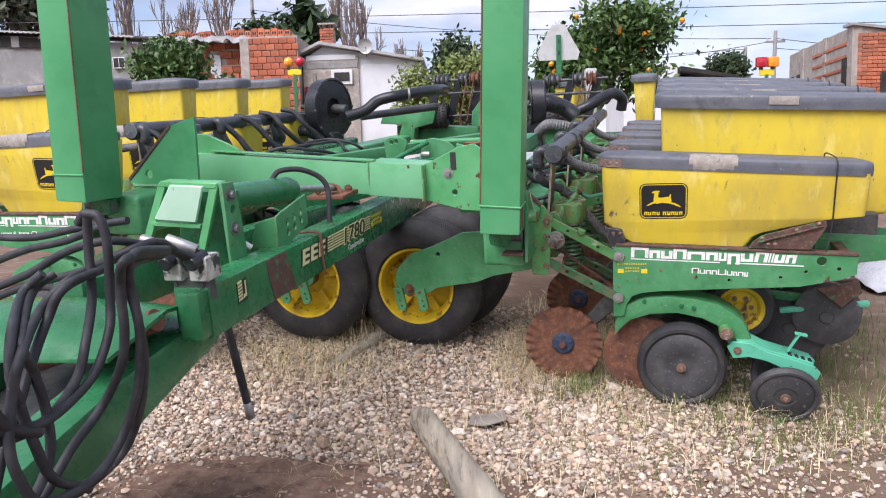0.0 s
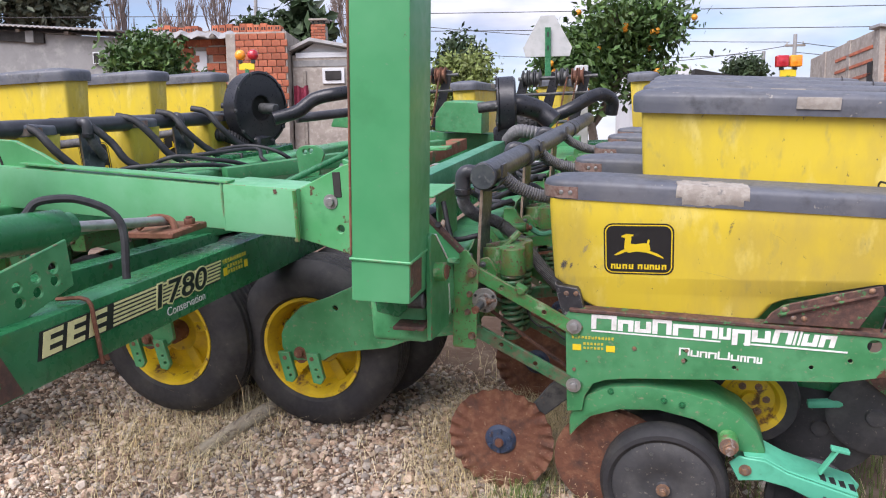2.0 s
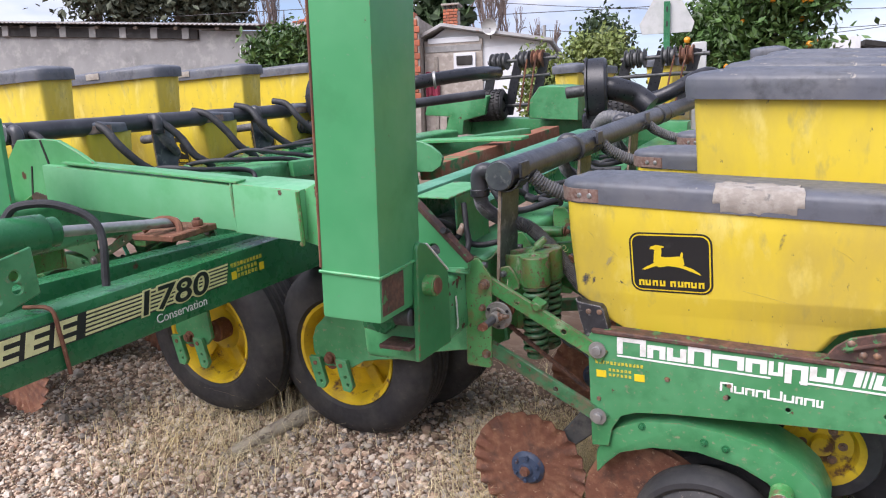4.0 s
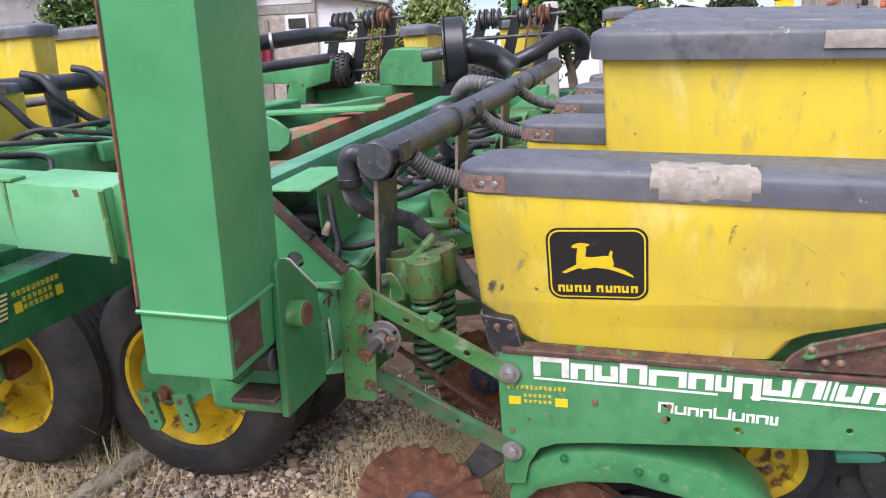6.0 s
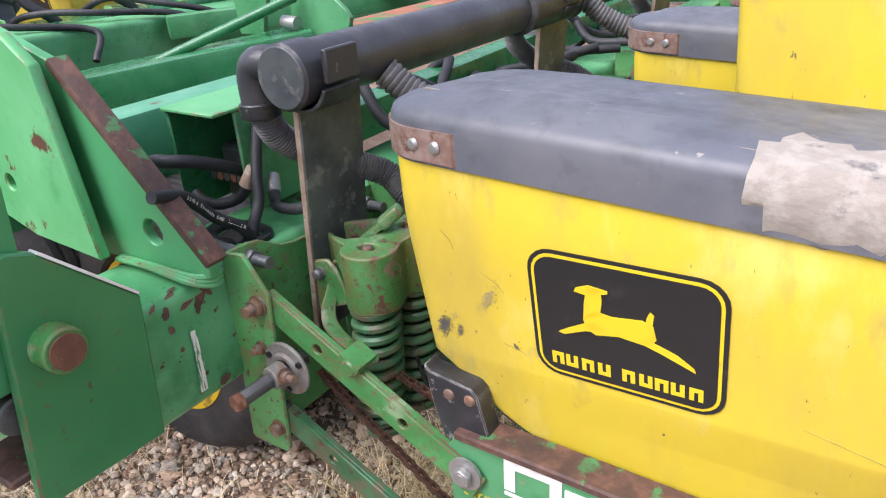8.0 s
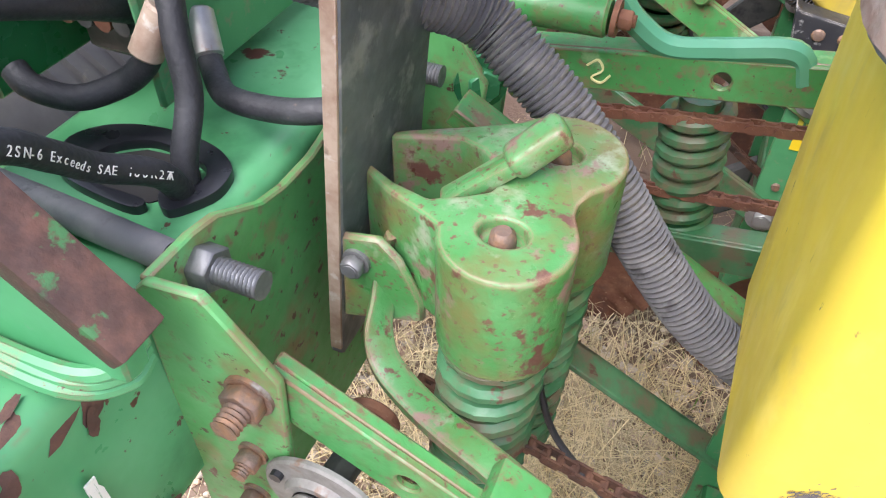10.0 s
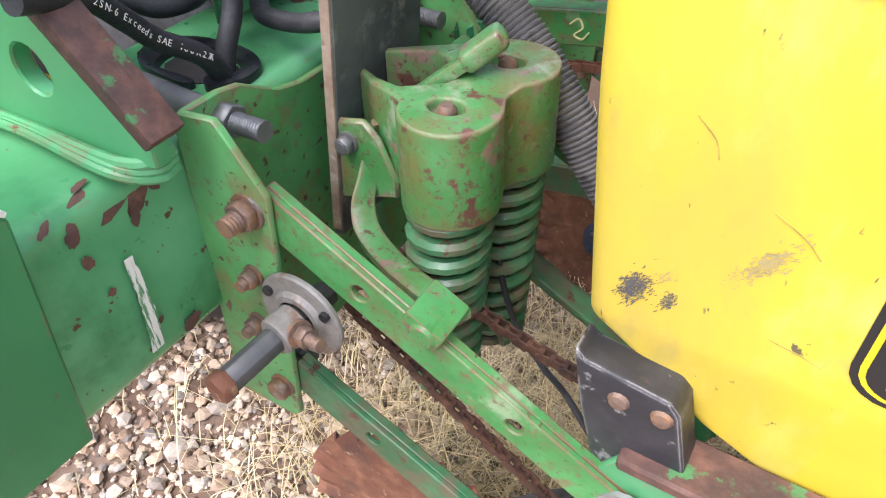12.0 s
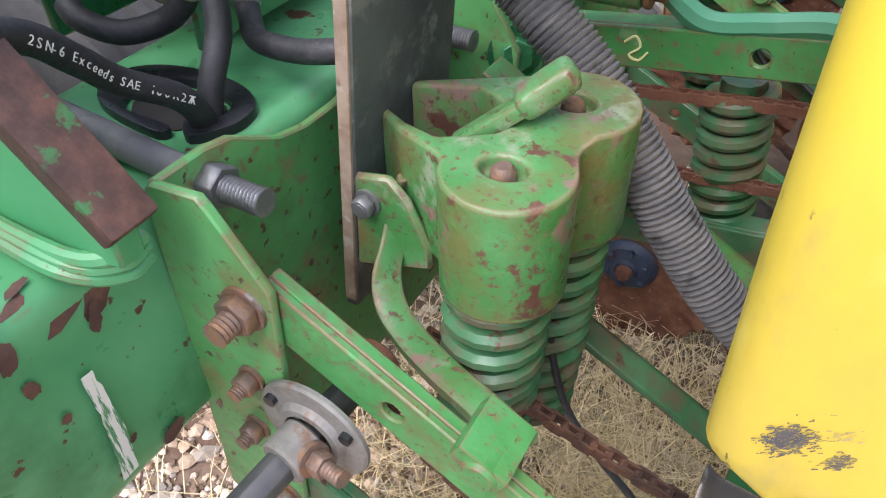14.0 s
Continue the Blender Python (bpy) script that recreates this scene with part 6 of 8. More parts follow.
part("rust_patch", plate([(-2.52, 0.455), (-2.44, 0.49), (-2.36, 0.47), (-2.33, 0.43), (-2.52, 0.42)], -0.036, -0.03, "uw", (), 0.001), RUST_BROWN, tie)
part("top_strip", beam((-1.25, -0.03, 0.532), (-2.2, -0.03, 0.614), 0.05, 0.008, bevel=0.002), GREEN_FADED, tie)

tongue = thing("tongue", "dark green hitch tongue with chipped paint and number decal", "tongue", (-1.4, -1.0, 0.0))
# the rail's own frame: x out of its near side, y along it, z up; origin on the face
RAIL = Matrix.Translation((-1.218, -0.6, 0.228)) @ Vector((-0.049, 1.0, -0.037)).to_track_quat("Y", "Z").to_matrix().to_4x4()
def railed(name, bm, m, label=""):
    bmesh.ops.transform(bm, matrix=RAIL, verts=bm.verts)
    return part(name, bm, m, tongue, label)
railed("side_rail", box((-0.13, -1.15, -0.088), (0.0, 1.7, 0.082), 0.012, seg=2), GREEN_DEEP)
railed("end_block", box((-0.085, -1.205, -0.080), (-0.006, -1.145, 0.076), 0.012, seg=2), GREEN_DEEP)
part("front_beam", plate([(-1.58, 0.115), (-2.022, 0.014), (-2.346, -0.051), (-3.4, -0.27), (-3.4, -0.08), (-2.4, 0.11), (-1.95, 0.19), (-1.6, 0.22)], -1.42, -1.262, "vw", (), 0.008, seg=2), GREEN_DEEP, tongue)
part("far_rail", beam((-1.74, -1.72, 0.27), (-1.86, 1.0, 0.08), 0.12, 0.16, bevel=0.012), GREEN_DEEP, tongue)
part("far_beam", plate([(-1.58, 0.115), (-2.022, 0.014), (-3.4, -0.27), (-3.4, -0.08), (-2.4, 0.11), (-1.6, 0.22)], -2.0, -1.88, "vw", (), 0.008, seg=2), GREEN_DEEP, tongue)
# dark steel here puts the shade below the hood into the plate's colour
part("floor_plate", plate([(-1.6, 0.10), (-3.2, -0.23), (-3.2, -0.25), (-1.6, 0.08)], -1.9, -1.4, "vw", (), 0.002), STEEL, tongue)
hood = bmesh.new()
prev = None
for k in range(9):
    f = k / 8
    u0 = -1.25 - 0.62 * f
    row_v = [hood.verts.new((u0 + 0.03 * math.sin(j), -2.12 + 0.09 * j, 0.26 + 0.11 * math.sin(math.pi * min(1, j / 5)) * (1 - 0.5 * (1 - f) ** 3) - 0.03 * f)) for j in range(6)]
    if prev:
        for j in range(5):
            hood.faces.new((prev[j], row_v[j], row_v[j + 1], prev[j + 1]))
    prev = row_v
e = bmesh.ops.extrude_face_region(hood, geom=hood.faces[:])
bmesh.ops.translate(hood, verts=[g for g in e["geom"] if isinstance(g, bmesh.types.BMVert)], vec=(0, 0, -0.012))
# deep green instead of the plain one: the hood's shade is painted into its colour
part("hood", finish(hood), GREEN_DEEP, tongue, "curved glossy green sheet hood", sharp=60)
part("cross_tube", rod((-1.25, -1.90, 0.295), (-1.75, -1.88, 0.13), 0.035, 16), RUSTY, tongue)
railed("rust_patch", plate([(-0.76, 0.078), (-0.60, 0.078), (-0.585, 0.04), (-0.53, -0.08), (-0.72, -0.08), (-0.75, 0.0)], 0.0005, 0.003, "vw", (), 0), RUST_BROWN, "large bare rust patch")
# decal band: plain blocks for the brand, then stripes, number and word
def on_rail(poly, lift=0.002, m=DECAL_BLACK, name="decal"):
    return railed(name, plate([(v + 0.6, w + 0.012) for v, w in poly], 0.0005, 0.0005 + lift, "vw", (), 0), m)
on_rail([(-1.585, -0.034), (-1.520, -0.030), (-1.520, 0.044), (-1.585, 0.038)], 0.002)
for k in range(6):
    on_rail([(-1.582, -0.026 + 0.0115 * k), (-1.552, -0.022 + 0.0115 * k), (-1.552, -0.015 + 0.0115 * k), (-1.582, -0.019 + 0.0115 * k)], 0.003, CREAM, "stripe")
on_rail([(-1.548, -0.022), (-1.526, -0.018), (-1.526, 0.036), (-1.534, 0.036), (-1.534, -0.008), (-1.548, -0.010)], 0.003, CREAM, "lettering_bar")
# black ground leaning forward at both ends
on_rail([(-1.075, -0.031), (-0.225, -0.031), (-0.205, 0.041), (-1.055, 0.041)], 0.002)
for k in range(3):
    v = -1.062 + 0.084 * k
    on_rail([(v + x * 0.068 + y * 0.018, -0.027 + y * 0.064) for x, y in ((0, 0), (1, 0), (1, 0.2), (0.36, 0.2), (0.36, 0.4), (1, 0.4), (1, 0.6), (0.36, 0.6), (0.36, 0.8), (1, 0.8), (1, 1), (0, 1))], 0.003, CREAM, "lettering_bar")
for k in range(6):
    on_rail([(-0.795 + 0.003 * k, -0.026 + 0.0118 * k), (-0.225 + 0.003 * k, -0.026 + 0.0118 * k), (-0.2235 + 0.003 * k, -0.0195 + 0.0118 * k), (-0.7935 + 0.003 * k, -0.0195 + 0.0118 * k)], 0.003, CREAM, "stripe")
FACE = lambda v, w, x: RAIL @ Matrix.Translation((x, v + 0.6, w)) @ Matrix(((0, 0, 1, 0), (1, 0, 0, 0), (0, 1, 0, 0), (0, 0, 0, 1)))
NUMBER = FACE(-0.622, -0.018, 0.0) @ Matrix(((1.5, 0.25, 0, 0), (0, 1.0, 0, 0), (0, 0, 1, 0), (0, 0, 0, 1)))
lettering("number_outline", "1780", 0.102, Matrix.Translation((0.0042, 0, 0)) @ NUMBER, CREAM, tongue, 0.0008, 0.006)
lettering("number", "1780", 0.102, Matrix.Translation((0.0062, 0, 0)) @ NUMBER, DECAL_BLACK, tongue, 0.0008, 0.0012)
lettering("word", "Conservation", 0.040, FACE(-0.545, -0.060, 0.002), DECAL_WHITE, tongue)
for a, b, w in ((-0.195, -0.025, 0.02), (-0.165, -0.055, -0.002), (-0.165, -0.055, -0.022)):
    n = int((b - a) / 0.016)
    for k in range(n):
        v = a + (b - a) * k / n
        on_rail([(v, w), (v + 0.011, w), (v + 0.011, w + 0.014), (v, w + 0.014)], 0.002, DECAL_GOLD, "small_print_bar")
for v in (-0.195, -0.048):
    on_rail([(v, -0.024), (v + 0.024, -0.024), (v + 0.024, 0.004), (v, 0.004)], 0.002, DECAL_YELLOW, "yellow_mark")
railed("wire_tie", hose([(0.008, -0.262, -0.10), (0.012, -0.275, 0.02), (0.006, -0.285, 0.091), (-0.08, -0.30, 0.094)], 0.006, 6, 4), RUSTY)

cyl = thing("hydraulic_cylinder", "glossy green hydraulic cylinder along the tongue", "cylinder", (-1.6, -0.7, 0.35), frame_m=PM @ Matrix.Translation((-0.025, 0.0, 0.0)))
part("barrel", rod((-1.405, -1.25, 0.540), (-1.378, -0.73, 0.492), 0.058, 28, bevel=0.005), GREEN_DEEP, cyl)
part("end_cap", rod((-1.406, -1.265, 0.541), (-1.404, -1.225, 0.538), 0.061, 28, bevel=0.006), GREEN, cyl)
part("gland", rod((-1.379, -0.74, 0.493), (-1.377, -0.69, 0.489), 0.045, 24, bevel=0.004), GREEN_DEEP, cyl)
part("piston_rod", rod((-1.377, -0.70, 0.489), (-1.365, -0.26, 0.42), 0.017, 14), ZINC, cyl)
part("clevis", box((-1.48, -0.36, 0.375), (-1.28, -0.16, 0.397), 0.004), RUSTY, cyl, "rusty clevis bracket")
part("clevis_ring", hose([(-1.42, -0.36, 0.41), (-1.39, -0.31, 0.44), (-1.34, -0.28, 0.425), (-1.31, -0.30, 0.37)], 0.012, 8, 6), RUSTY, cyl)
part("clevis_bolt", bolt((-1.31, -0.22, 0.397), (0, 0, 1), 0.02, 0.02, 0.01), RUSTY, cyl)
part("hose_stub", hose([(-1.40, -0.82, 0.55), (-1.37, -0.79, 0.585), (-1.29, -0.72, 0.575), (-1.22, -0.66, 0.50), (-1.21, -0.68, 0.33)], 0.012, 8, 8), RUBBER, cyl)

bracket = thing("hose_bracket", "green steel hose bracket with punched slots on the tongue", "bracket", (-1.35, -0.95, 0.26), frame_m=PM @ Matrix.Translation((0.128, -0.145, 0.025)))
part("face", plate([(-0.99, 0.29), (-0.95, 0.285), (-0.72, 0.34), (-0.72, 0.47), (-0.95, 0.435), (-0.99, 0.425)], -1.385, -1.375, "vw", [(-0.90, 0.385, 0.014), (-0.90, 0.345, 0.014), (-0.84, 0.395, 0.014), (-0.84, 0.355, 0.014), (-0.78, 0.405, 0.014), (-0.78, 0.37, 0.014)], 0.003), GREEN, bracket)
part("ear", plate([(-1.5, 0.30), (-1.38, 0.285), (-1.38, 0.425), (-1.47, 0.40)], -0.99, -0.98, "uw", (), 0.003), GREEN, bracket)
part("white_ring", hose([(-1.43, -1.10, 0.33), (-1.47, -1.12, 0.36), (-1.52, -1.10, 0.345), (-1.50, -1.09, 0.30), (-1.45, -1.095, 0.29)], 0.012, 8, 6), WHITE_BOX, bracket)

cover = thing("coupler_stand", "pale green coupler stand with a square cover plate", "stand", (-1.6, -1.3, 0.25), frame_m=PM @ Matrix.Translation((0.125, -0.06, 0.022)))
for a, b in (((-1.670, 0.612), (-1.775, 0.40)), ((-1.455, 0.603), (-1.57, 0.30))):
    part("leg", plate([(a[0] - 0.018, a[1]), (a[0] + 0.018, a[1]), (b[0] + 0.018, b[1]), (b[0] - 0.018, b[1])], -1.33, -1.31, "uw", (), 0.003), GREEN_FADED, cover, "pale green leg with rusty edge")
part("top_rail", plate([(-1.68, 0.618), (-1.44, 0.606), (-1.45, 0.585), (-1.69, 0.597)], -1.332, -1.27, "uw", (), 0.003), GREEN_FADED, cover)
part("cover_plate", plate([(-1.632, 0.606), (-1.492, 0.598), (-1.543, 0.464), (-1.722, 0.476)], -1.345, -1.333, "uw", (), 0.004), MINT_PALE, cover, "pale square cover with rust specks")
part("lower_rail", plate([(-1.74, 0.468), (-1.53, 0.456), (-1.535, 0.440), (-1.745, 0.452)], -1.335, -1.30, "uw", (), 0.002), GREEN_FADED, cover)
part("back_plate", plate([(-1.75, 0.25), (-1.67, 0.56), (-1.44, 0.56), (-1.44, 0.25)], -1.22, -1.20, "uw", (), 0.003), GREEN_DEEP, cover)
part("side_plate", plate([(-1.33, 0.606), (-1.255, 0.60), (-1.235, 0.53), (-1.21, 0.25), (-1.33, 0.25)], -1.44, -1.425, "vw", [(-1.275, 0.50, 0.016)], 0.003), GREEN, cover)
for v, w in ((-1.285, 0.555), (-1.285, 0.43)):
    part("side_bolt", bolt((-1.425, v, w), (1, 0, 0), 0.016, 0.016), BOLT_GREY, cover)

valve = thing("valve_block", "steel hydraulic coupler blocks with black caps on the tongue", "valve", (-1.35, -1.72, 0.26), frame_m=PM @ Matrix.Translation((0.108, -0.02, 0.112)))
for u in (-1.42, -1.325):
    b = part("block", box((u, -1.74, 0.262), (u + 0.068, -1.66, 0.34), 0.004), BLOCK_PAINT, valve)
    part("cap", rod((u + 0.036, -1.775, 0.325), (u + 0.036, -1.70, 0.338), 0.023, 16, bevel=0.004), BLACK, b)
    part("ferrule", rod((u + 0.03, -1.72, 0.36), (u - 0.06, -1.74, 0.40), 0.018, 12, bevel=0.002), ZINC, b)
    part("pin", rod((u + 0.03, -1.72, 0.262), (u + 0.03, -1.72, 0.20), 0.008, 8), STEEL, b)
part("stem", box((-1.40, -1.72, 0.19), (-1.27, -1.68, 0.265), 0.004), STEEL, valve)

def hose_thing(points, r, m=RUBBER, label="black hydraulic hose hanging in a loop from the tongue"):
    c = curve(points, 8)
    return single("hydraulic_hose", hose(points, r, 14, 8), m, label, "hose", PM @ Matrix.Translation((0.072, -0.01, 0.012)), group="hydraulic hoses", at=tuple(c[0]))
hose_thing([(-1.727, -2.050, 0.425), (-1.593, -2.050, 0.471), (-1.441, -2.050, 0.538), (-1.302, -2.050, 0.567), (-1.272, -1.950, 0.531), (-1.273, -1.850, 0.493), (-1.251, -1.760, 0.442)], 0.0118)
hose_thing([(-1.781, -2.050, 0.379), (-1.601, -2.050, 0.437), (-1.414, -2.050, 0.478), (-1.253, -2.050, 0.535), (-1.233, -1.950, 0.540), (-1.262, -1.850, 0.498), (-1.292, -1.760, 0.442)], 0.0118)
hose_thing([(-1.297, -2.150, 0.637), (-1.266, -2.150, 0.660), (-1.279, -2.150, 0.568), (-1.261, -2.186, 0.454), (-1.211, -2.286, 0.369), (-1.211, -2.332, 0.297), (-1.211, -2.421, 0.248), (-1.211, -2.509, 0.241), (-1.211, -2.611, 0.268)], 0.0118)
hose_thing([(-1.239, -2.180, 0.669), (-1.202, -2.180, 0.658), (-1.191, -2.180, 0.592), (-1.207, -2.184, 0.455), (-1.201, -2.215, 0.373), (-1.199, -2.287, 0.293), (-1.199, -2.376, 0.257), (-1.199, -2.470, 0.247), (-1.199, -2.574, 0.283), (-1.199, -2.636, 0.333)], 0.0118)
hose_thing([(-1.236, -1.900, 0.506), (-1.082, -2.220, 0.576), (-1.112, -2.220, 0.499), (-1.103, -2.220, 0.410), (-1.114, -2.220, 0.317), (-1.148, -2.220, 0.204), (-1.187, -2.250, 0.101), (-1.187, -2.339, 0.054), (-1.187, -2.438, 0.053), (-1.187, -2.522, 0.083), (-1.187, -2.556, 0.150), (-1.187, -2.566, 0.239), (-1.187, -2.534, 0.345), (-1.187, -2.491, 0.421), (-1.294, -2.314, 0.464), (-1.281, -2.220, 0.511), (-1.292, -2.100, 0.508)], 0.0118)
hose_thing([(-1.237, -1.900, 0.497), (-1.076, -2.250, 0.574), (-1.111, -2.250, 0.508), (-1.123, -2.250, 0.389), (-1.152, -2.250, 0.296), (-1.234, -2.250, 0.180), (-1.235, -2.365, 0.127), (-1.235, -2.454, 0.069), (-1.235, -2.524, 0.038)], 0.0118)
hose_thing([(-1.274, -2.100, 0.508), (-1.247, -2.280, 0.507), (-1.268, -2.329, 0.441), (-1.223, -2.450, 0.361), (-1.223, -2.515, 0.265), (-1.223, -2.562, 0.206), (-1.223, -2.618, 0.100)], 0.0118)
hose_thing([(-1.350, -2.200, 0.519), (-1.378, -2.256, 0.481), (-1.211, -2.462, 0.436), (-1.211, -2.447, 0.360), (-1.211, -2.436, 0.255), (-1.211, -2.450, 0.160), (-1.211, -2.511, 0.092), (-1.211, -2.581, 0.078)], 0.0118)
hose_thing([(-1.347, -2.240, 0.530), (-1.384, -2.276, 0.487), (-1.237, -2.457, 0.460), (-1.199, -2.515, 0.390), (-1.199, -2.511, 0.320), (-1.199, -2.495, 0.214), (-1.199, -2.466, 0.110), (-1.199, -2.372, 0.024)], 0.0118)
hose_thing([(-1.385, -2.420, 0.497), (-1.235, -2.518, 0.495), (-1.187, -2.561, 0.423), (-1.187, -2.585, 0.356), (-1.187, -2.556, 0.282), (-1.187, -2.485, 0.235)], 0.0118)
hose_thing([(-1.256, -1.902, 0.489), (-1.115, -2.200, 0.538), (-1.122, -2.200, 0.433), (-1.120, -2.200, 0.309), (-1.153, -2.200, 0.178), (-1.204, -2.200, 0.075), (-1.235, -2.230, 0.020), (-1.235, -2.342, 0.010), (-1.235, -2.448, 0.020)], 0.0118)
hose_thing([(-1.973, -1.850, 0.532), (-1.770, -1.850, 0.528), (-1.612, -1.850, 0.553), (-1.482, -1.850, 0.571), (-1.398, -1.850, 0.581)], 0.0118)
hose_thing([(-1.944, -1.900, 0.441), (-1.751, -1.900, 0.500), (-1.594, -1.900, 0.529), (-1.451, -1.900, 0.574)], 0.0118)
single("hose_end", hose([(-1.345, -1.42, 0.15), (-1.350, -1.40, 0.08), (-1.345, -1.375, -0.10), (-1.334, -1.355, -0.30)], 0.016, 10, 8), RUBBER, "black hose tail with a steel coupling hanging from the tongue", "hose", at=(-1.345, -1.42, 0.15))
single("hose_coupling", rod((-1.338, -1.361, -0.235), (-1.334, -1.355, -0.305), 0.0185, 12, bevel=0.003), ZINC, "steel hose coupling at the end of the hanging hose", "coupling", at=(-1.334, -1.355, -0.30))

# ---- centre frame behind the wings ----
cf = thing("centre_frame", "green steel centre frame with rusty red lower bar", "frame", (-1.3, 2.0, 0.2))
part("rusty_bar", beam((-1.247, 1.26, 0.342), (-1.32, 3.2, 0.32), 0.13, 0.085, bevel=0.008), RUSTRED, cf, "square bar with rust-red top")
part("side_tube", beam((-0.86, 0.05, 0.355), (-0.86, 2.6, 0.345), 0.10, 0.10, bevel=0.010), TEAL, cf)
part("long_tube", beam((-1.98, 0.45, 0.23), (-1.33, 1.22, 0.315), 0.20, 0.15, bevel=0.012), GREEN_DEEP, cf)
part("cross_beam", beam((-2.48, 3.80, 0.352), (-0.45, 3.80, 0.228), 0.15, 0.145, bevel=0.008), GREEN, cf)
part("rear_beam", beam((-2.4, 4.9, 0.05), (0.4, 5.1, 0.05), 0.30, 0.16, bevel=0.01), GREEN_DEEP, cf)
part("cross_plate", box((-1.75, 2.0, 0.40), (-1.05, 2.12, 0.42), 0.004), GREEN_FADED, cf)
part("left_column", plate([(-2.60, 0.46), (-2.55, 0.56), (-2.42, 0.605), (-1.98, 0.593), (-2.02, 0.44), (-2.22, 0.40), (-2.24, 0.28), (-2.42, 0.29), (-2.36, 0.44)], 3.55, 3.72, "uw", (), 0.02, seg=2), GREEN, cf)
part("gear_box", plate([(-1.615, 0.40), (-1.60, 0.54), (-1.515, 0.640), (-1.34, 0.632), (-1.20, 0.612), (-1.21, 0.365)], 3.50, 3.75, "uw", (), 0.006), GREEN, cf, "green chain guard box")
part("hinge_left", plate([(-1.658, 0.36), (-1.665, 0.50), (-1.645, 0.522), (-1.610, 0.531), (-1.545, 0.531), (-1.505, 0.512), (-1.495, 0.482), (-1.526, 0.416), (-1.535, 0.36)], 1.20, 1.22, "uw", [(-1.610, 0.496, 0.014), (-1.575, 0.502, 0.014)], 0.003), GREEN, cf)
part("hinge_right", plate([(-1.40, 0.35), (-1.393, 0.482), (-1.355, 0.508), (-1.311, 0.514), (-1.25, 0.503), (-1.198, 0.481), (-1.155, 0.445), (-1.137, 0.42), (-1.150, 0.38), (-1.20, 0.35)], 1.20, 1.22, "uw", (), 0.003), GREEN, cf)
part("hinge_pin", rod((-1.38, 1.15, 0.415), (-1.32, 1.15, 0.41), 0.022, 14), ZINC, cf)
part("lift_rod", rod((-1.80, 0.70, 0.27), (-1.335, 1.17, 0.49), 0.017, 12), GREEN_DEEP, cf)
part("front_cover", plate([(-0.535, 0.245), (-0.535, 0.430), (-0.527, 0.430), (-0.527, 0.245)], 0.175, 0.42, "uw", (), 0.003), GREEN, cf, "bent sheet valve cover")
part("cover_top", plate([(-0.66, 0.440), (-0.525, 0.437), (-0.525, 0.430), (-0.66, 0.433)], 0.128, 0.42, "uw", (), 0.002), GREEN_FADED, cf)
part("cover_wall", box((-0.66, 0.135, 0.245), (-0.652, 0.42, 0.433), 0.003), GREEN_DEEP, cf)
part("valve_body", box((-0.645, 0.22, 0.245), (-0.56, 0.38, 0.35), 0.01), STEEL, cf, "greasy hydraulic valve body")
for k in range(5):
    part("valve_spool", rod((-0.635 + 0.018 * k, 0.19, 0.30), (-0.635 + 0.018 * k, 0.24, 0.30), 0.008, 12), RUSTY if k % 2 else STEEL, cf)
part("left_toolbar", box((-2.75, 0.4, 0.22), (-2.45, 2.6, 0.42), 0.012), GREEN_DEEP, cf)
for k in range(6):
    part("clamp_band", box((-2.76, 0.55 + 0.33 * k, 0.21), (-2.44, 0.575 + 0.33 * k, 0.427), 0.004), STEEL, cf)
part("frame_rail", beam((-2.2, 1.3, 0.36), (-1.3, 2.7, 0.36), 0.09, 0.09, bevel=0.008), GREEN, cf)
part("frame_rail", beam((-0.62, 0.3, 0.30), (-0.62, 2.7, 0.32), 0.08, 0.08, bevel=0.008), GREEN_DEEP, cf)


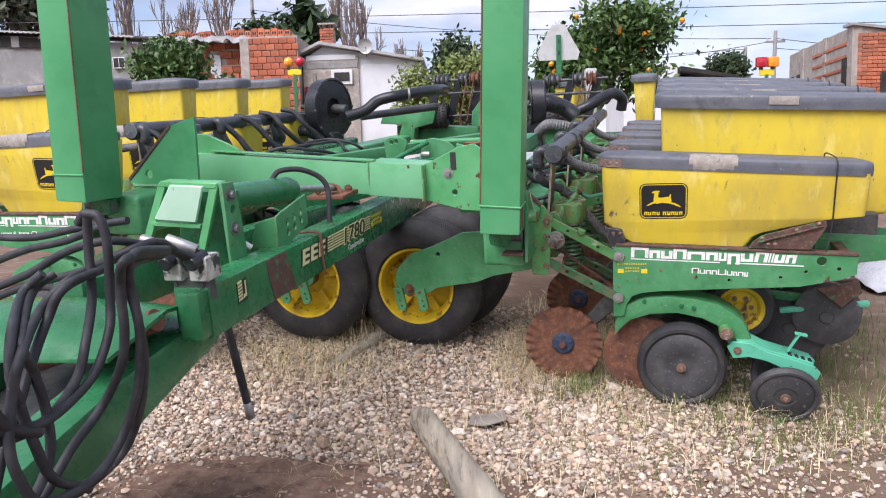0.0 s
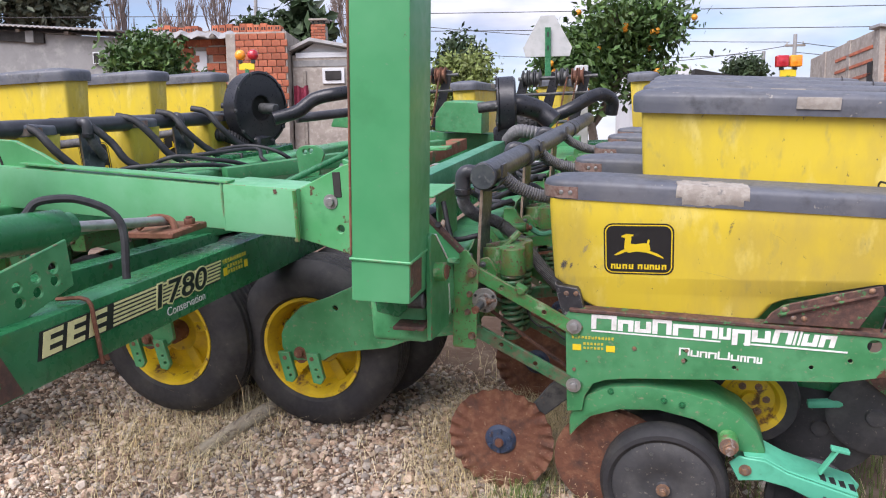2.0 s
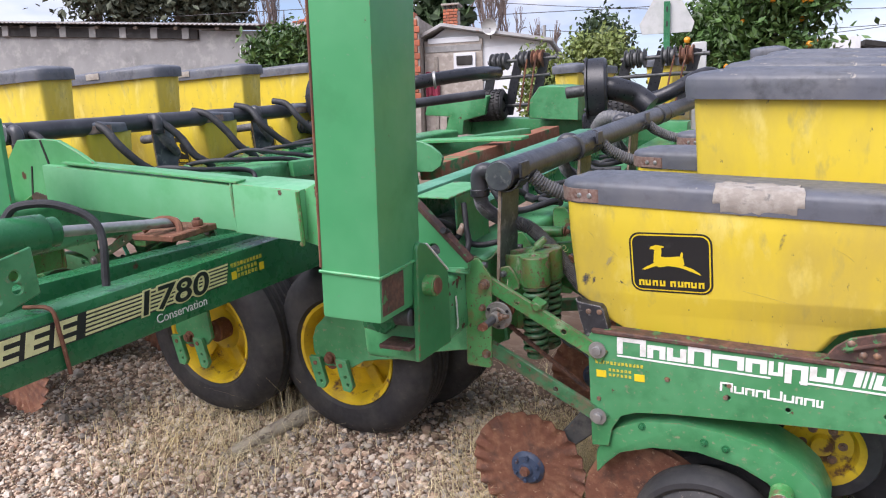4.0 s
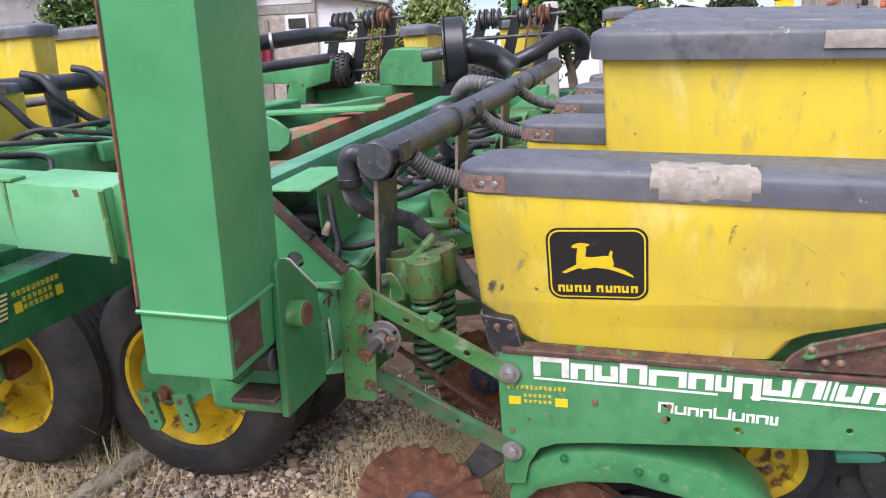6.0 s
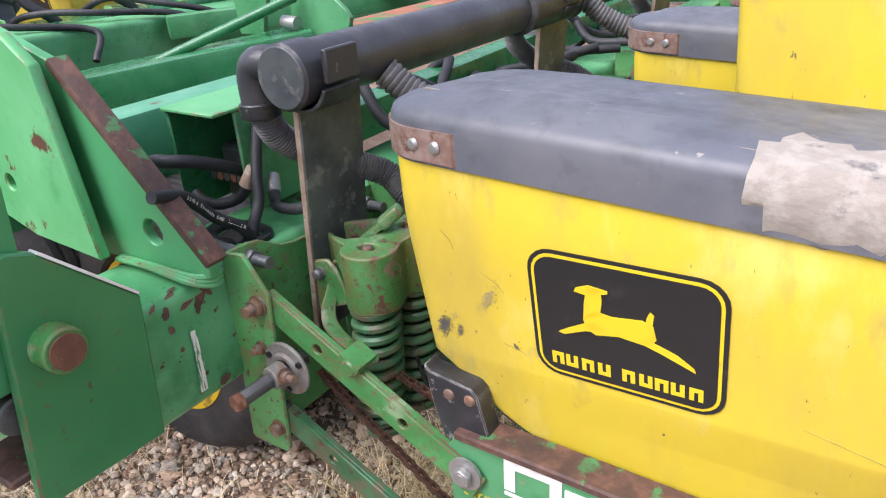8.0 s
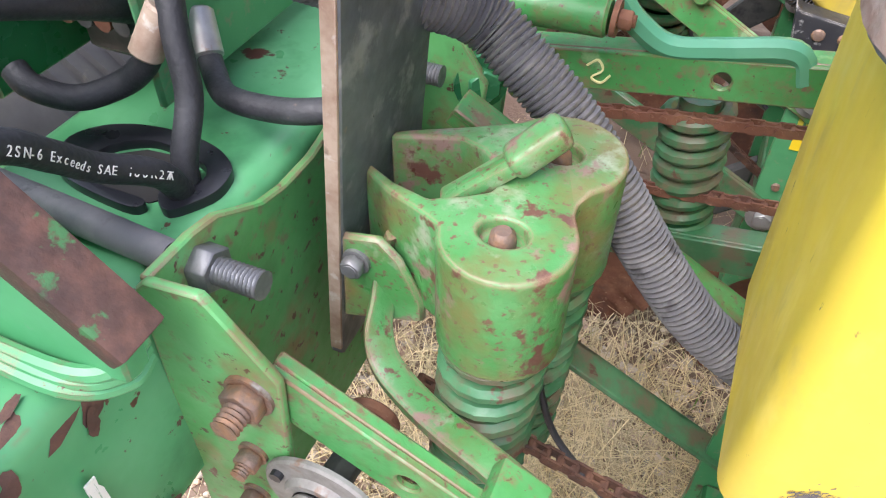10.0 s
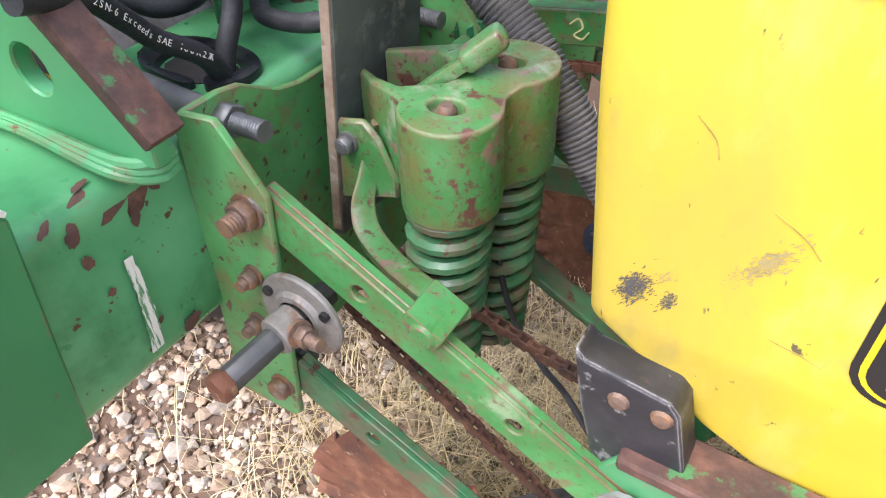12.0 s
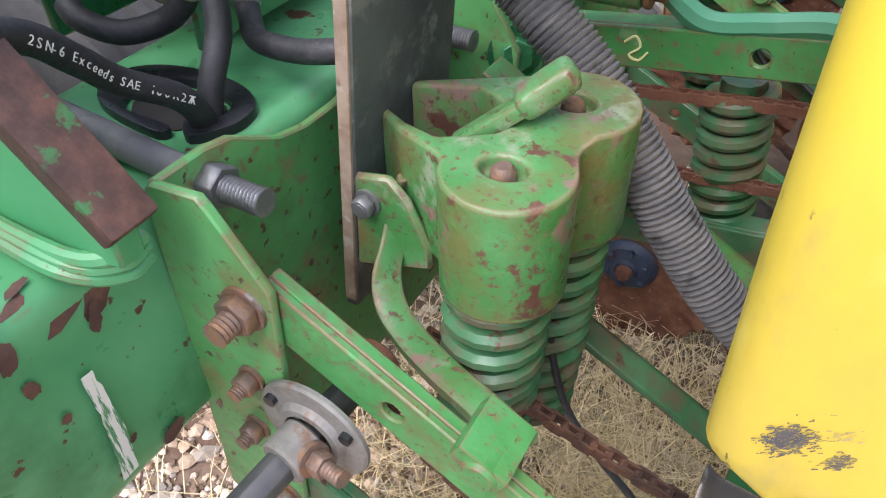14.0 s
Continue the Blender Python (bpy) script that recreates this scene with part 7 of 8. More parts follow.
def make_stand(u0, u1, w1):
    """Contact-drive stand: leaning plates with grooved pulleys on a shaft, chains, and a turf tyre below."""
    t = thing("drive_stand", "dark drive stand with rusty pulleys over a small turf tyre", "drive", (u0, 3.8, 0.4), "drive stands")
    n = 3
    for k in range(n):
        u = u0 + (u1 - u0) * (0.02 + 0.96 * k / (n - 1))
        part("leg", plate([(u - 0.18, w1 - 0.44), (u - 0.09, w1 - 0.44), (u + 0.04, w1 + 0.03), (u - 0.03, w1 + 0.05)], 3.78, 3.80, "uw", (), 0.003), BLACK, t)
    for w, off in ((w1, 0.0), (w1 - 0.13, -0.06), (w1 - 0.36, -0.13)):
        part("cross_bar", rod((u0 - 0.05 + off, 3.79, w), (u1 + 0.08 + off, 3.79, w), 0.015, 10), STEEL, t)
    for f in (0.02, 0.12, 0.22, 0.55, 0.65, 0.80, 0.90):
        u = u0 + (u1 - u0) * f
        q = part("pulley", lathe([(0.02, -0.022), (0.068, -0.022), (0.072, -0.016), (0.05, -0.008), (0.05, 0.008), (0.072, 0.016), (0.068, 0.022), (0.02, 0.022)], (u, 3.79, w1), (1, 0, 0), 22), RUSTY if f > 0.7 else STEEL, t)
    for f in (0.70, 0.86):
        u = u0 + (u1 - u0) * f
        part("chain", chain([(u, 3.72, w1), (u - 0.03, 3.72, w1 - 0.12), (u - 0.06, 3.72, w1 - 0.26), (u - 0.10, 3.72, w1 - 0.42)], 0.02, 0.03), RUSTY, t)
    c = Vector((u0 - 0.05, 3.70, w1 - 0.345))
    tr = lathe([(0.06, -0.15), (0.095, -0.17), (0.117, -0.155), (0.123, 0.0), (0.117, 0.155), (0.095, 0.17), (0.06, 0.15)], c, (1, 0.1, 0), 40)
    T = part("turf_tyre", tr, TYRE, t)
    lug = bmesh.new()
    for k in range(26):
        for j in range(7):
            a = 2 * math.pi * (k + 0.5 * (j % 2)) / 26
            o = lambda rr, hh: c + Vector((1, 0.1, 0)).to_track_quat("Z", "Y") @ Vector((rr * math.cos(a), rr * math.sin(a), hh))
            beam(o(0.119, -0.132 + 0.044 * j), o(0.130, -0.132 + 0.044 * j), 0.018, 0.024, (1, 0, 0), 0, lug, 1)
    part("tread", lug, TYRE, T)
    part("hub", rod(c - Vector((0.15, 0, 0)), c + Vector((0.15, 0, 0)), 0.04, 16), DARKVOID, T)
    return t


make_stand(-2.02, -1.55, 0.85)
make_stand(-0.90, -0.38, 0.785)
bigpipe = thing("cross_pipe", "thick black flexible vacuum pipe across the centre frame", "pipe", (-2.2, 2.6, 0.6))
part("pipe", hose([(-2.42, 2.3, 0.62), (-2.28, 2.4, 0.66), (-2.18, 2.5, 0.74), (-2.0, 2.6, 0.77), (-1.84, 3.1, 0.785), (-1.86, 3.5, 0.77)], 0.048, 16, 8), BLACK, bigpipe)
part("clamp", rod((-1.95, 2.62, 0.77), (-1.935, 2.627, 0.77), 0.06, 16), ZINC, bigpipe)
part("lower_pipe", rod((-2.4, 2.6, 0.60), (-1.9, 3.3, 0.62), 0.035, 14), PIPE, bigpipe)
right_pipe = single("cross_pipe", hose([(-0.70, 2.98, 0.56), (-0.56, 3.05, 0.525), (-0.42, 3.1, 0.57), (-0.30, 3.2, 0.635), (-0.22, 3.28, 0.655), (-0.15, 3.34, 0.60), (-0.16, 3.36, 0.50)], 0.048, 16, 8), BLACK, "thick black vacuum pipe leading behind the tall hoppers", "pipe", at=(-0.4, 2.35, 0.5))
for k, (u, v) in enumerate(((-1.55, 4.4), (-0.75, 4.4), (0.05, 4.6))):
    m = PM @ Matrix.Translation((u, v + 0.5, 0.01)) @ Matrix.Rotation(radians(90), 4, "Z") @ Matrix.Translation(Vector((-0.78, -0.55, 0.0)))
    copy_thing(tall, m @ Matrix.Translation(ORIGIN[tall.name]))

# cables lying in the frame
rng = random.Random(11)
def clutter(points, r, m=RUBBER):
    c = curve(points, 6)
    return single("frame_hose", hose(points, r, 14, 6), m, "black hydraulic hose lying over the centre frame", "hose", group="frame hoses", at=tuple(c[0]))
for k in range(10):
    v = 0.55 + 0.16 * k
    clutter([(-0.72 + rng.uniform(-.05, .05), v, 0.22), (-0.60, v + rng.uniform(-.1, .1), 0.33 + rng.uniform(-.05, .08)), (-0.50, v + rng.uniform(-.1, .15), 0.30), (-0.36, v + rng.uniform(0, .3), 0.28 + rng.uniform(0, .06))], 0.013)
for k in range(7):
    v = 0.15 + 0.36 * k
    clutter([(-2.84, v, 0.73), (-2.74, v + 0.02, 0.70), (-2.66, v + 0.05 + rng.uniform(-.03, .03), 0.60), (-2.60, v + 0.10, 0.50), (-2.56, v + 0.16, 0.44), (-2.58, v + 0.24, 0.36)], 0.021)
for k in range(6):
    v = 0.30 + 0.30 * k
    clutter([(-2.70, v, 0.38), (-2.62, v + 0.03, 0.445), (-2.48, v + rng.uniform(0, .2), 0.455 + rng.uniform(0, .03)), (-2.34, v + rng.uniform(.1, .4), 0.45), (-2.22, v + rng.uniform(.2, .5), 0.40), (-2.16, v + rng.uniform(.3, .6), 0.30)], 0.013)
# near hoses by the toolbar end
near_hose = clutter([(-0.452, -0.06, 0.372), (-0.467, 0.0, 0.350), (-0.475, 0.034, 0.318), (-0.478, 0.060, 0.290), (-0.467, 0.095, 0.262), (-0.468, 0.112, 0.228), (-0.470, 0.118, 0.200)], 0.0098)
# white print along the hose, letter by letter
print_line = curve([(-0.467, 0.0, 0.350), (-0.475, 0.034, 0.318), (-0.478, 0.060, 0.290), (-0.467, 0.095, 0.262)], 40)
print_at, step_to = 0.0, 0
for ch in "2SN-6 Exceeds SAE 100R2AT":
    q, q2 = print_line[min(step_to, len(print_line) - 2)], print_line[min(step_to + 1, len(print_line) - 1)]
    x = (q2 - q).normalized()
    z = Vector((0.32, -0.24, 0.27))
    z = (z - x * z.dot(x)).normalized()
    y = z.cross(x)
    pm_ = Matrix.Translation(q + z * 0.0099 - y * 0.003) @ Matrix((x, y, z)).transposed().to_4x4()
    if ch != " ":
        lettering("letter", ch, 0.0082, pm_, DECAL_WHITE, near_hose, 0.0002)
    go = 0.0046 if ch in "1-c es" else 0.0056
    while go > 0 and step_to < len(print_line) - 2:
        go -= (print_line[step_to + 1] - print_line[step_to]).length
        step_to += 1
clutter([(-0.60, 0.12, 0.295), (-0.585, 0.118, 0.285), (-0.562, 0.132, 0.274), (-0.540, 0.155, 0.278), (-0.522, 0.162, 0.293), (-0.512, 0.163, 0.308)], 0.0098)
clutter([(-0.515, 0.21, 0.40), (-0.500, 0.185, 0.360), (-0.488, 0.165, 0.322), (-0.476, 0.150, 0.287), (-0.472, 0.125, 0.250), (-0.472, 0.114, 0.205)], 0.0098)
clutter([(-0.515, 0.222, 0.278), (-0.503, 0.210, 0.266), (-0.478, 0.190, 0.262), (-0.438, 0.186, 0.264), (-0.398, 0.184, 0.274), (-0.36, 0.20, 0.280)], 0.0098)
clutter([(-0.66, 0.08, 0.30), (-0.631, 0.06, 0.353), (-0.608, 0.06, 0.370), (-0.580, 0.065, 0.371), (-0.560, 0.10, 0.362), (-0.552, 0.16, 0.335), (-0.558, 0.22, 0.30)], 0.0115)
clutter([(-0.66, 0.066, 0.242), (-0.58, 0.061, 0.2405), (-0.52, 0.057, 0.2405), (-0.428, 0.050, 0.2405)], 0.0115, HOSE)
single("hose_ferrule", rod((-0.516, 0.160, 0.303), (-0.501, 0.175, 0.336), 0.0125, 14, bevel=0.002), TAN, "brass-coloured hose ferrule with wear", "fitting", group="hose ferrules", at=(-0.50, 0.17, 0.32))
single("hose_ferrule", rod((-0.511, 0.217, 0.272), (-0.530, 0.238, 0.298), 0.0125, 14, bevel=0.002), ZINC, "grey crimped hose ferrule with wear", "fitting", group="hose ferrules", at=(-0.52, 0.23, 0.28))

# ---- lamps and sign on the machine ----
def warning_lamps(at, label, square):
    t = thing("warning_lamps", label, "lamp", at, "warning lamps", FAR)
    x, y, z = at
    part("stem", box((x - 0.02, y - 0.012, z - 1.62), (x + 0.02, y + 0.012, z - 0.03), 0.003), GREEN_DEEP, t)
    part("foot", box((x - 0.35, y - 0.03, 0.70), (x + 0.35, y + 0.03, z - 1.55), 0.006), GREEN_DEEP, t)
    part("yellow_plate", box((x - 0.085, y - 0.012, z - 0.05), (x + 0.085, y + 0.012, z + 0.025), 0.004), DECAL_YELLOW, t)
    for s, m in ((-1, REDLENS if square else AMBER), (1, AMBER if square else REDLENS)):
        c = Vector((x + 0.07 * s, y, z + 0.11))
        if square:
            b = part("lens", box(c - Vector((0.062, 0.045, 0.06)), c + Vector((0.062, 0.03, 0.06)), 0.014, seg=3), m, t)
            part("lens_boss", lathe([(0, -0.012), (0.025, -0.004), (0.05, 0.0)], c - Vector((0, 0.045, 0)), (0, 1, 0), 20), m, b)
        else:
            b = part("lens", lathe([(0, -0.045), (0.035, -0.04), (0.055, -0.02), (0.06, 0.0), (0.055, 0.02), (0.035, 0.04), (0, 0.045)], c, (0, 1, 0), 24), m, t)
        part("lamp_base", box((c.x - 0.02, y - 0.02, z + 0.02), (c.x + 0.02, y + 0.02, z + 0.06), 0.003), BLACK, t)
    return t
warning_lamps((-1.87, 9.4, 2.47), "round amber and red warning lamps on a yellow plate", False)
warning_lamps((3.93, 9.4, 2.28), "square red and amber warning lamps on a yellow plate", True)

SX, SZ = 1.40, 2.50
sign = thing("slow_vehicle_sign", "weathered grey back of a triangular sign on a green post", "sign", (SX, 9.45, 0.9), frame_m=FAR)
part("panel", plate([(SX - 0.262, SZ + 0.095), (SX - 0.235, SZ), (SX + 0.235, SZ), (SX + 0.262, SZ + 0.095), (SX + 0.075, SZ + 0.43), (SX - 0.075, SZ + 0.43)], 9.44, 9.448, "uw", (), 0.001), GREYSIGN, sign)
part("post", box((SX - 0.03, 9.40, 0.85), (SX + 0.03, 9.438, SZ + 0.30), 0.004), GREEN_DEEP, sign)
for z in (SZ + 0.06, SZ + 0.20):
    part("post_slot", box((SX - 0.008, 9.397, z), (SX + 0.008, 9.401, z + 0.05), 0.001), DARKVOID, sign)
wb = single("control_box", box((1.56, 8.4, 1.2), (1.68, 8.55, 2.27), 0.01), GREYSIGN, "slim pale grey control box standing on the frame", "box", FAR, at=(1.6, 8.5, 1.2))

# ---- houses ----
def brick_wall(name, parent, x0, x1, y, z0, z1, bw, bh, thick, material, axis="x", seed=1, skip=()):
    """Courses of single blocks with joints, standing before a mortar core."""
    r = random.Random(seed)
    base = bmesh.new()
    bmesh.ops.create_cube(base, size=1)
    me_of = {}
    n = 0
    z, row_i = z0, 0
    while z + bh <= z1 + 0.01:
        x = x0 - (bw / 2 if row_i % 2 else 0)
        while x < x1 - 0.02:
            a, b = max(x, x0), min(x + bw - 0.015, x1)
            if b - a > 0.05 and not any(s[0] < (a + b) / 2 < s[1] and s[2] < z + bh / 2 < s[3] for s in skip):
                L = round(b - a, 3)
                if L not in me_of:
                    bm = bmesh.new()
                    for v in bmesh.ops.create_cube(bm, size=1)["verts"]:
                        v.co = (v.co.x * L, v.co.y * thick, v.co.z * (bh - 0.015)) if axis == "x" else (v.co.x * thick, v.co.y * L, v.co.z * (bh - 0.015))
                    finish(bm, 0.006)
                    me = bpy.data.meshes.new(name)
                    bm.to_mesh(me)
                    bm.free()
                    me.materials.append(material)
                    me_of[L] = me
                o = new(name, me_of[L])
                c = (a + b) / 2
                o.location = (c, y + r.uniform(-0.006, 0.006), z + bh / 2) if axis == "x" else (y + r.uniform(-0.006, 0.006), c, z + bh / 2)
                o.location -= ORIGIN[parent.parent.name]
                o.parent = parent
                n += 1
            x += bw
        z += bh
        row_i += 1
    base.free()
    return n


def slab(name, label, a, b, m, parent, bevel=0.01):
    return part(name, box(a, b, bevel), m, parent, label)


# grey block shed
shed = thing("block_shed", "grey concrete block shed with corrugated roof edge", "shed", (-11, 21, 0.6), frame_m=FAR)
def shed_z(x):
    return 4.80 - (x + 8.3) * 0.072
part("wall", plate([(-19.0, 0.2), (-19.0, shed_z(-19) - 0.12), (-8.52, shed_z(-8.5) - 0.12), (-8.52, 0.2)], 20.1, 23.5, "uw", (), 0.01), BLOCK, shed)
part("eave_gap", plate([(-19.0, shed_z(-19) - 0.36), (-19.0, shed_z(-19) - 0.10), (-10.3, shed_z(-10.3) - 0.10), (-10.3, shed_z(-10.3) - 0.36)], 20.02, 20.12, "uw", (), 0.002), DARKVOID, shed, "dark gap under the roof")
part("gable_end", plate([(20.1, 0.2), (20.1, 4.68), (23.5, 5.1), (23.5, 0.2)], -8.52, -8.40, "vw", (), 0.01), MORTAR, shed)
for k in range(9):
    x = -18.6 + 0.98 * k
    slab("eave_block", "", (x, 19.99, shed_z(x) - 0.38), (x + 0.22, 20.2, shed_z(x) - 0.08), BLOCK, shed)
rf = bmesh.new()
rows = []
for k in range(158):
    x = -19.3 + 0.07 * k
    h = 0.03 * (k % 2) + shed_z(x)
    rows.append([rf.verts.new((x, y, h + z)) for y, z in ((19.75, 0.0), (23.8, 0.45))])
for a, b in zip(rows, rows[1:]):
    rf.faces.new((a[0], b[0], b[1], a[1]))
e = bmesh.ops.extrude_face_region(rf, geom=rf.faces[:])
bmesh.ops.translate(rf, verts=[g for g in e["geom"] if isinstance(g, bmesh.types.BMVert)], vec=(0, 0, -0.035))
part("roof", finish(rf), ROOFMETAL, shed, "corrugated metal roof")
for k in range(8):
    x = -18.5 + 1.25 * k
    slab("roof_block", "", (x, 19.98, shed_z(x) - 0.13), (x + 0.12, 20.4, shed_z(x) - 0.045), TIMBER, shed)
win = slab("window", "small white framed window", (-9.05, 20.0, 4.03), (-8.72, 20.12, 4.33), WHITEWASH, shed)
for k in range(2):
    slab("pane", "", (-9.02 + 0.15 * k, 19.985, 4.06), (-8.89 + 0.15 * k, 20.02, 4.30), DARKVOID, win)

# brick house
bh = thing("brick_house", "unfinished red hollow brick house with ragged roof edge", "house", (-6.0, 21, 0.6), frame_m=FAR)
core = slab("wall", "", (-5.39, 20.05, 0.2), (-4.08, 23.0, 4.74), MORTAR, bh)
side = slab("side_wall", "", (-7.9, 20.75, 0.2), (-5.62, 23.0, 4.72), MORTAR, bh)
slab("corner_post", "grey concrete corner post", (-5.62, 20.02, 0.2), (-5.38, 20.4, 4.70), MORTAR, bh)
brick_wall("brick", core, -5.37, -4.06, 20.04, 2.72, 4.74, 0.23, 0.165, 0.06, BRICK, "x", 3)
brick_wall("brick", side, -7.9, -5.64, 20.73, 2.90, 4.72, 0.34, 0.20, 0.06, BRICK, "x", 5, skip=((-6.68, -6.33, 2.5, 4.42),))
slab("doorway", "pale door leaf", (-6.65, 20.70, 2.0), (-6.36, 20.75, 4.40), WHITEWASH, bh)
for z in (3.62, 4.08, 4.50):
    slab("mortar_band", "pale mortar course", (-6.3, 20.685, z), (-5.64, 20.70, z + 0.035), MORTAR, bh, 0.002)
tarp = bmesh.new()
rows = []
rr = random.Random(8)
for i in range(28):
    x = -7.75 + 2.35 * i / 27
    rows.append([tarp.verts.new((x, 20.12 + 0.9 * j / 4, 4.84 - 0.03 * (x + 7.75) + 0.04 * math.sin(i * 1.3 + j) - (0.05 + 0.10 * rr.random()) * (j == 0) + j * 0.03)) for j in range(5)])
for a, b in zip(rows, rows[1:]):
    for j in range(4):
        tarp.faces.new((a[j], b[j], b[j + 1], a[j + 1]))
e = bmesh.ops.extrude_face_region(tarp, geom=tarp.faces[:])
bmesh.ops.translate(tarp, verts=[g for g in e["geom"] if isinstance(g, bmesh.types.BMVert)], vec=(0, 0, -0.03))
part("roof_sheet", finish(tarp), ROOFMETAL, bh, "crumpled roof sheets and tarpaulin")
slab("parapet_wall", "", (-7.95, 21.1, 4.7), (-4.4, 21.4, 4.98), MORTAR, bh)
for i in range(19):
    x = -7.95 + 3.5 * i / 19
    if i in (7, 8):
        continue
    b = slab("parapet_brick", "", (x, 21.0, 4.90 + rr.uniform(-0.03, 0.0)), (x + 0.17, 21.35, 5.08 + rr.uniform(-0.03, 0.05)), BRICK, bh, 0.004)
    for k in range(2):
        slab("brick_hole", "", (x + 0.03 + 0.065 * k, 20.996, 4.96), (x + 0.07 + 0.065 * k, 21.02, 5.03), DARKVOID, b, 0.001)

# whitewashed house with chimney
wh = thing("white_house", "low whitewashed house with mono-pitch roof and brick chimney", "house", (-2.3, 22, 0.6), frame_m=FAR)
slab("front_wall", "stained rendered wall", (-4.05, 20.42, 0.2), (-2.53, 23.5, 4.20), MORTAR, wh)
slab("side_wall", "", (-2.55, 20.5, 0.2), (-0.85, 23.5, 3.98), WHITEWASH, wh)
slab("upper_band", "pale upper band", (-3.95, 20.40, 4.12), (-2.6, 20.46, 4.26), WHITEWASH, wh)
slab("stain_band", "", (-4.02, 20.40, 3.90), (-2.55, 20.45, 4.06), BLOCK, wh)
w = slab("window", "dark open window with concrete frame", (-3.27, 20.36, 3.46), (-2.70, 20.46, 3.86), WHITEWASH, wh)
slab("pane", "", (-3.19, 20.33, 3.55), (-2.78, 20.40, 3.78), DARKVOID, w)
slab("pilaster", "", (-3.78, 20.37, 1.8), (-3.69, 20.46, 3.8), TIMBER, wh)
part("roof", plate([(-4.13, 4.33), (-3.54, 4.60), (-0.75, 4.07), (-0.75, 3.99), (-3.54, 4.51), (-4.13, 4.24)], 20.2, 23.9, "uw", (), 0.01), ROOFMETAL, wh)
part("gable", plate([(-4.0, 4.20), (-3.5, 4.50), (-2.0, 4.22), (-0.87, 4.0), (-0.87, 3.8), (-2.54, 3.9)], 20.52, 20.62, "uw", (), 0.005), WHITEWASH, wh)
ch = slab("chimney", "red brick chimney", (-3.58, 20.7, 4.3), (-3.22, 21.05, 5.00), MORTAR, wh)
brick_wall("brick", ch, -3.59, -3.21, 20.69, 4.56, 5.02, 0.19, 0.075, 0.04, BRICK, "x", 9)
slab("chimney_cap", "", (-3.64, 20.65, 5.10), (-3.16, 21.1, 5.15), MORTAR, ch)
for x in (-3.57, -3.42, -3.28):
    slab("cap_leg", "", (x, 20.7, 5.0), (x + 0.05, 20.75, 5.10), DARKVOID, ch)
dish = thing("satellite_dish", "pale grey satellite dish on the house roof", "dish", (-2.3, 20.3, 4.15), frame_m=FAR)
part("bowl", lathe([(0, 0.05), (0.10, 0.035), (0.17, 0.01), (0.20, -0.02), (0.17, 0.02), (0, 0.065)], (-2.29, 20.15, 4.42), (0.2, 1, 0.25), 28), GREYSIGN, dish)
part("mast", rod((-2.29, 20.3, 4.15), (-2.29, 20.2, 4.40), 0.015, 8), STEEL, dish)

# unfinished house at the far side
rh = thing("gable_house", "pale block house with brick bands and bare brick gable front", "house", (12.5, 22, 0.6), frame_m=FAR)
part("side_wall", plate([(0.0, 0.2), (0.0, 4.50), (5.8, 4.50), (5.8, 0.2)], 0, 0.2, "vw", (), 0.01), MORTAR, rh)
side_wall = rh.children[0]
side_wall.data.transform(Matrix.Translation((12.5, 22, 0.6)))
side_wall.data.transform(Matrix.Translation((-12.5, -22, -0.6)) @ Matrix.Translation((10.45, 20.0, 0)) @ Matrix.Rotation(radians(-8.5), 4, "Z"))
def on_side(a, b, m, name, label=""):
    """A block on the slanting side wall, in metres along it and up."""
    bm = box((-0.03, a[0], a[1]), (0.05, b[0], b[1]), 0.004)
    bmesh.ops.transform(bm, matrix=Matrix.Translation((10.45, 20.0, 0)) @ Matrix.Rotation(radians(-8.5), 4, "Z"), verts=bm.verts)
    return part(name, bm, m, rh, label)
for k in range(5):
    on_side((0.5, 2.75 + 0.33 * k), (3.3, 2.83 + 0.33 * k), BRICK, "brick_band", "red brick course")
for y in (0.0, 2.1, 4.2):
    on_side((y, 0.2), (y + 0.28, 4.52), MORTAR, "column")
for y in (0.45, 4.55, 5.25):
    on_side((y, 2.9), (y + 0.32, 3.75), DARKVOID, "window", "small dark window")
fr = part("front_wall", plate([(10.5, 0.2), (10.5, 4.48), (12.0, 4.25), (16.5, 3.4), (16.5, 0.2)], 20.0, 20.3, "uw", (), 0.01), MORTAR, rh)
brick_wall("brick", fr, 10.55, 12.6, 19.99, 2.4, 4.3, 0.26, 0.10, 0.05, BRICK, "x", 12)
part("parapet", plate([(10.35, 4.50), (10.35, 4.57), (12.0, 4.35), (16.6, 3.5), (16.6, 3.42), (12.0, 4.27)], 19.9, 20.4, "uw", (), 0.005), ROOFMETAL, rh)
slab("door", "dark doorway", (11.15, 19.93, 1.4), (11.5, 20.02, 3.3), DARKVOID, rh)
lh = thing("far_white_house", "low white building with a dark lean-to roof", "house", (6.7, 26, 0.6), frame_m=FAR)
slab("wall", "", (5.6, 25, 0.2), (7.36, 28, 4.30), WHITEWASH, lh)
part("lean_to", plate([(7.36, 4.15), (9.2, 3.80), (9.2, 3.68), (7.36, 4.0)], 24.6, 27, "uw", (), 0.01), DARKVOID, lh)
slab("lean_wall", "", (7.38, 25.2, 0.2), (9.1, 27, 3.72), WHITEWASH, lh)

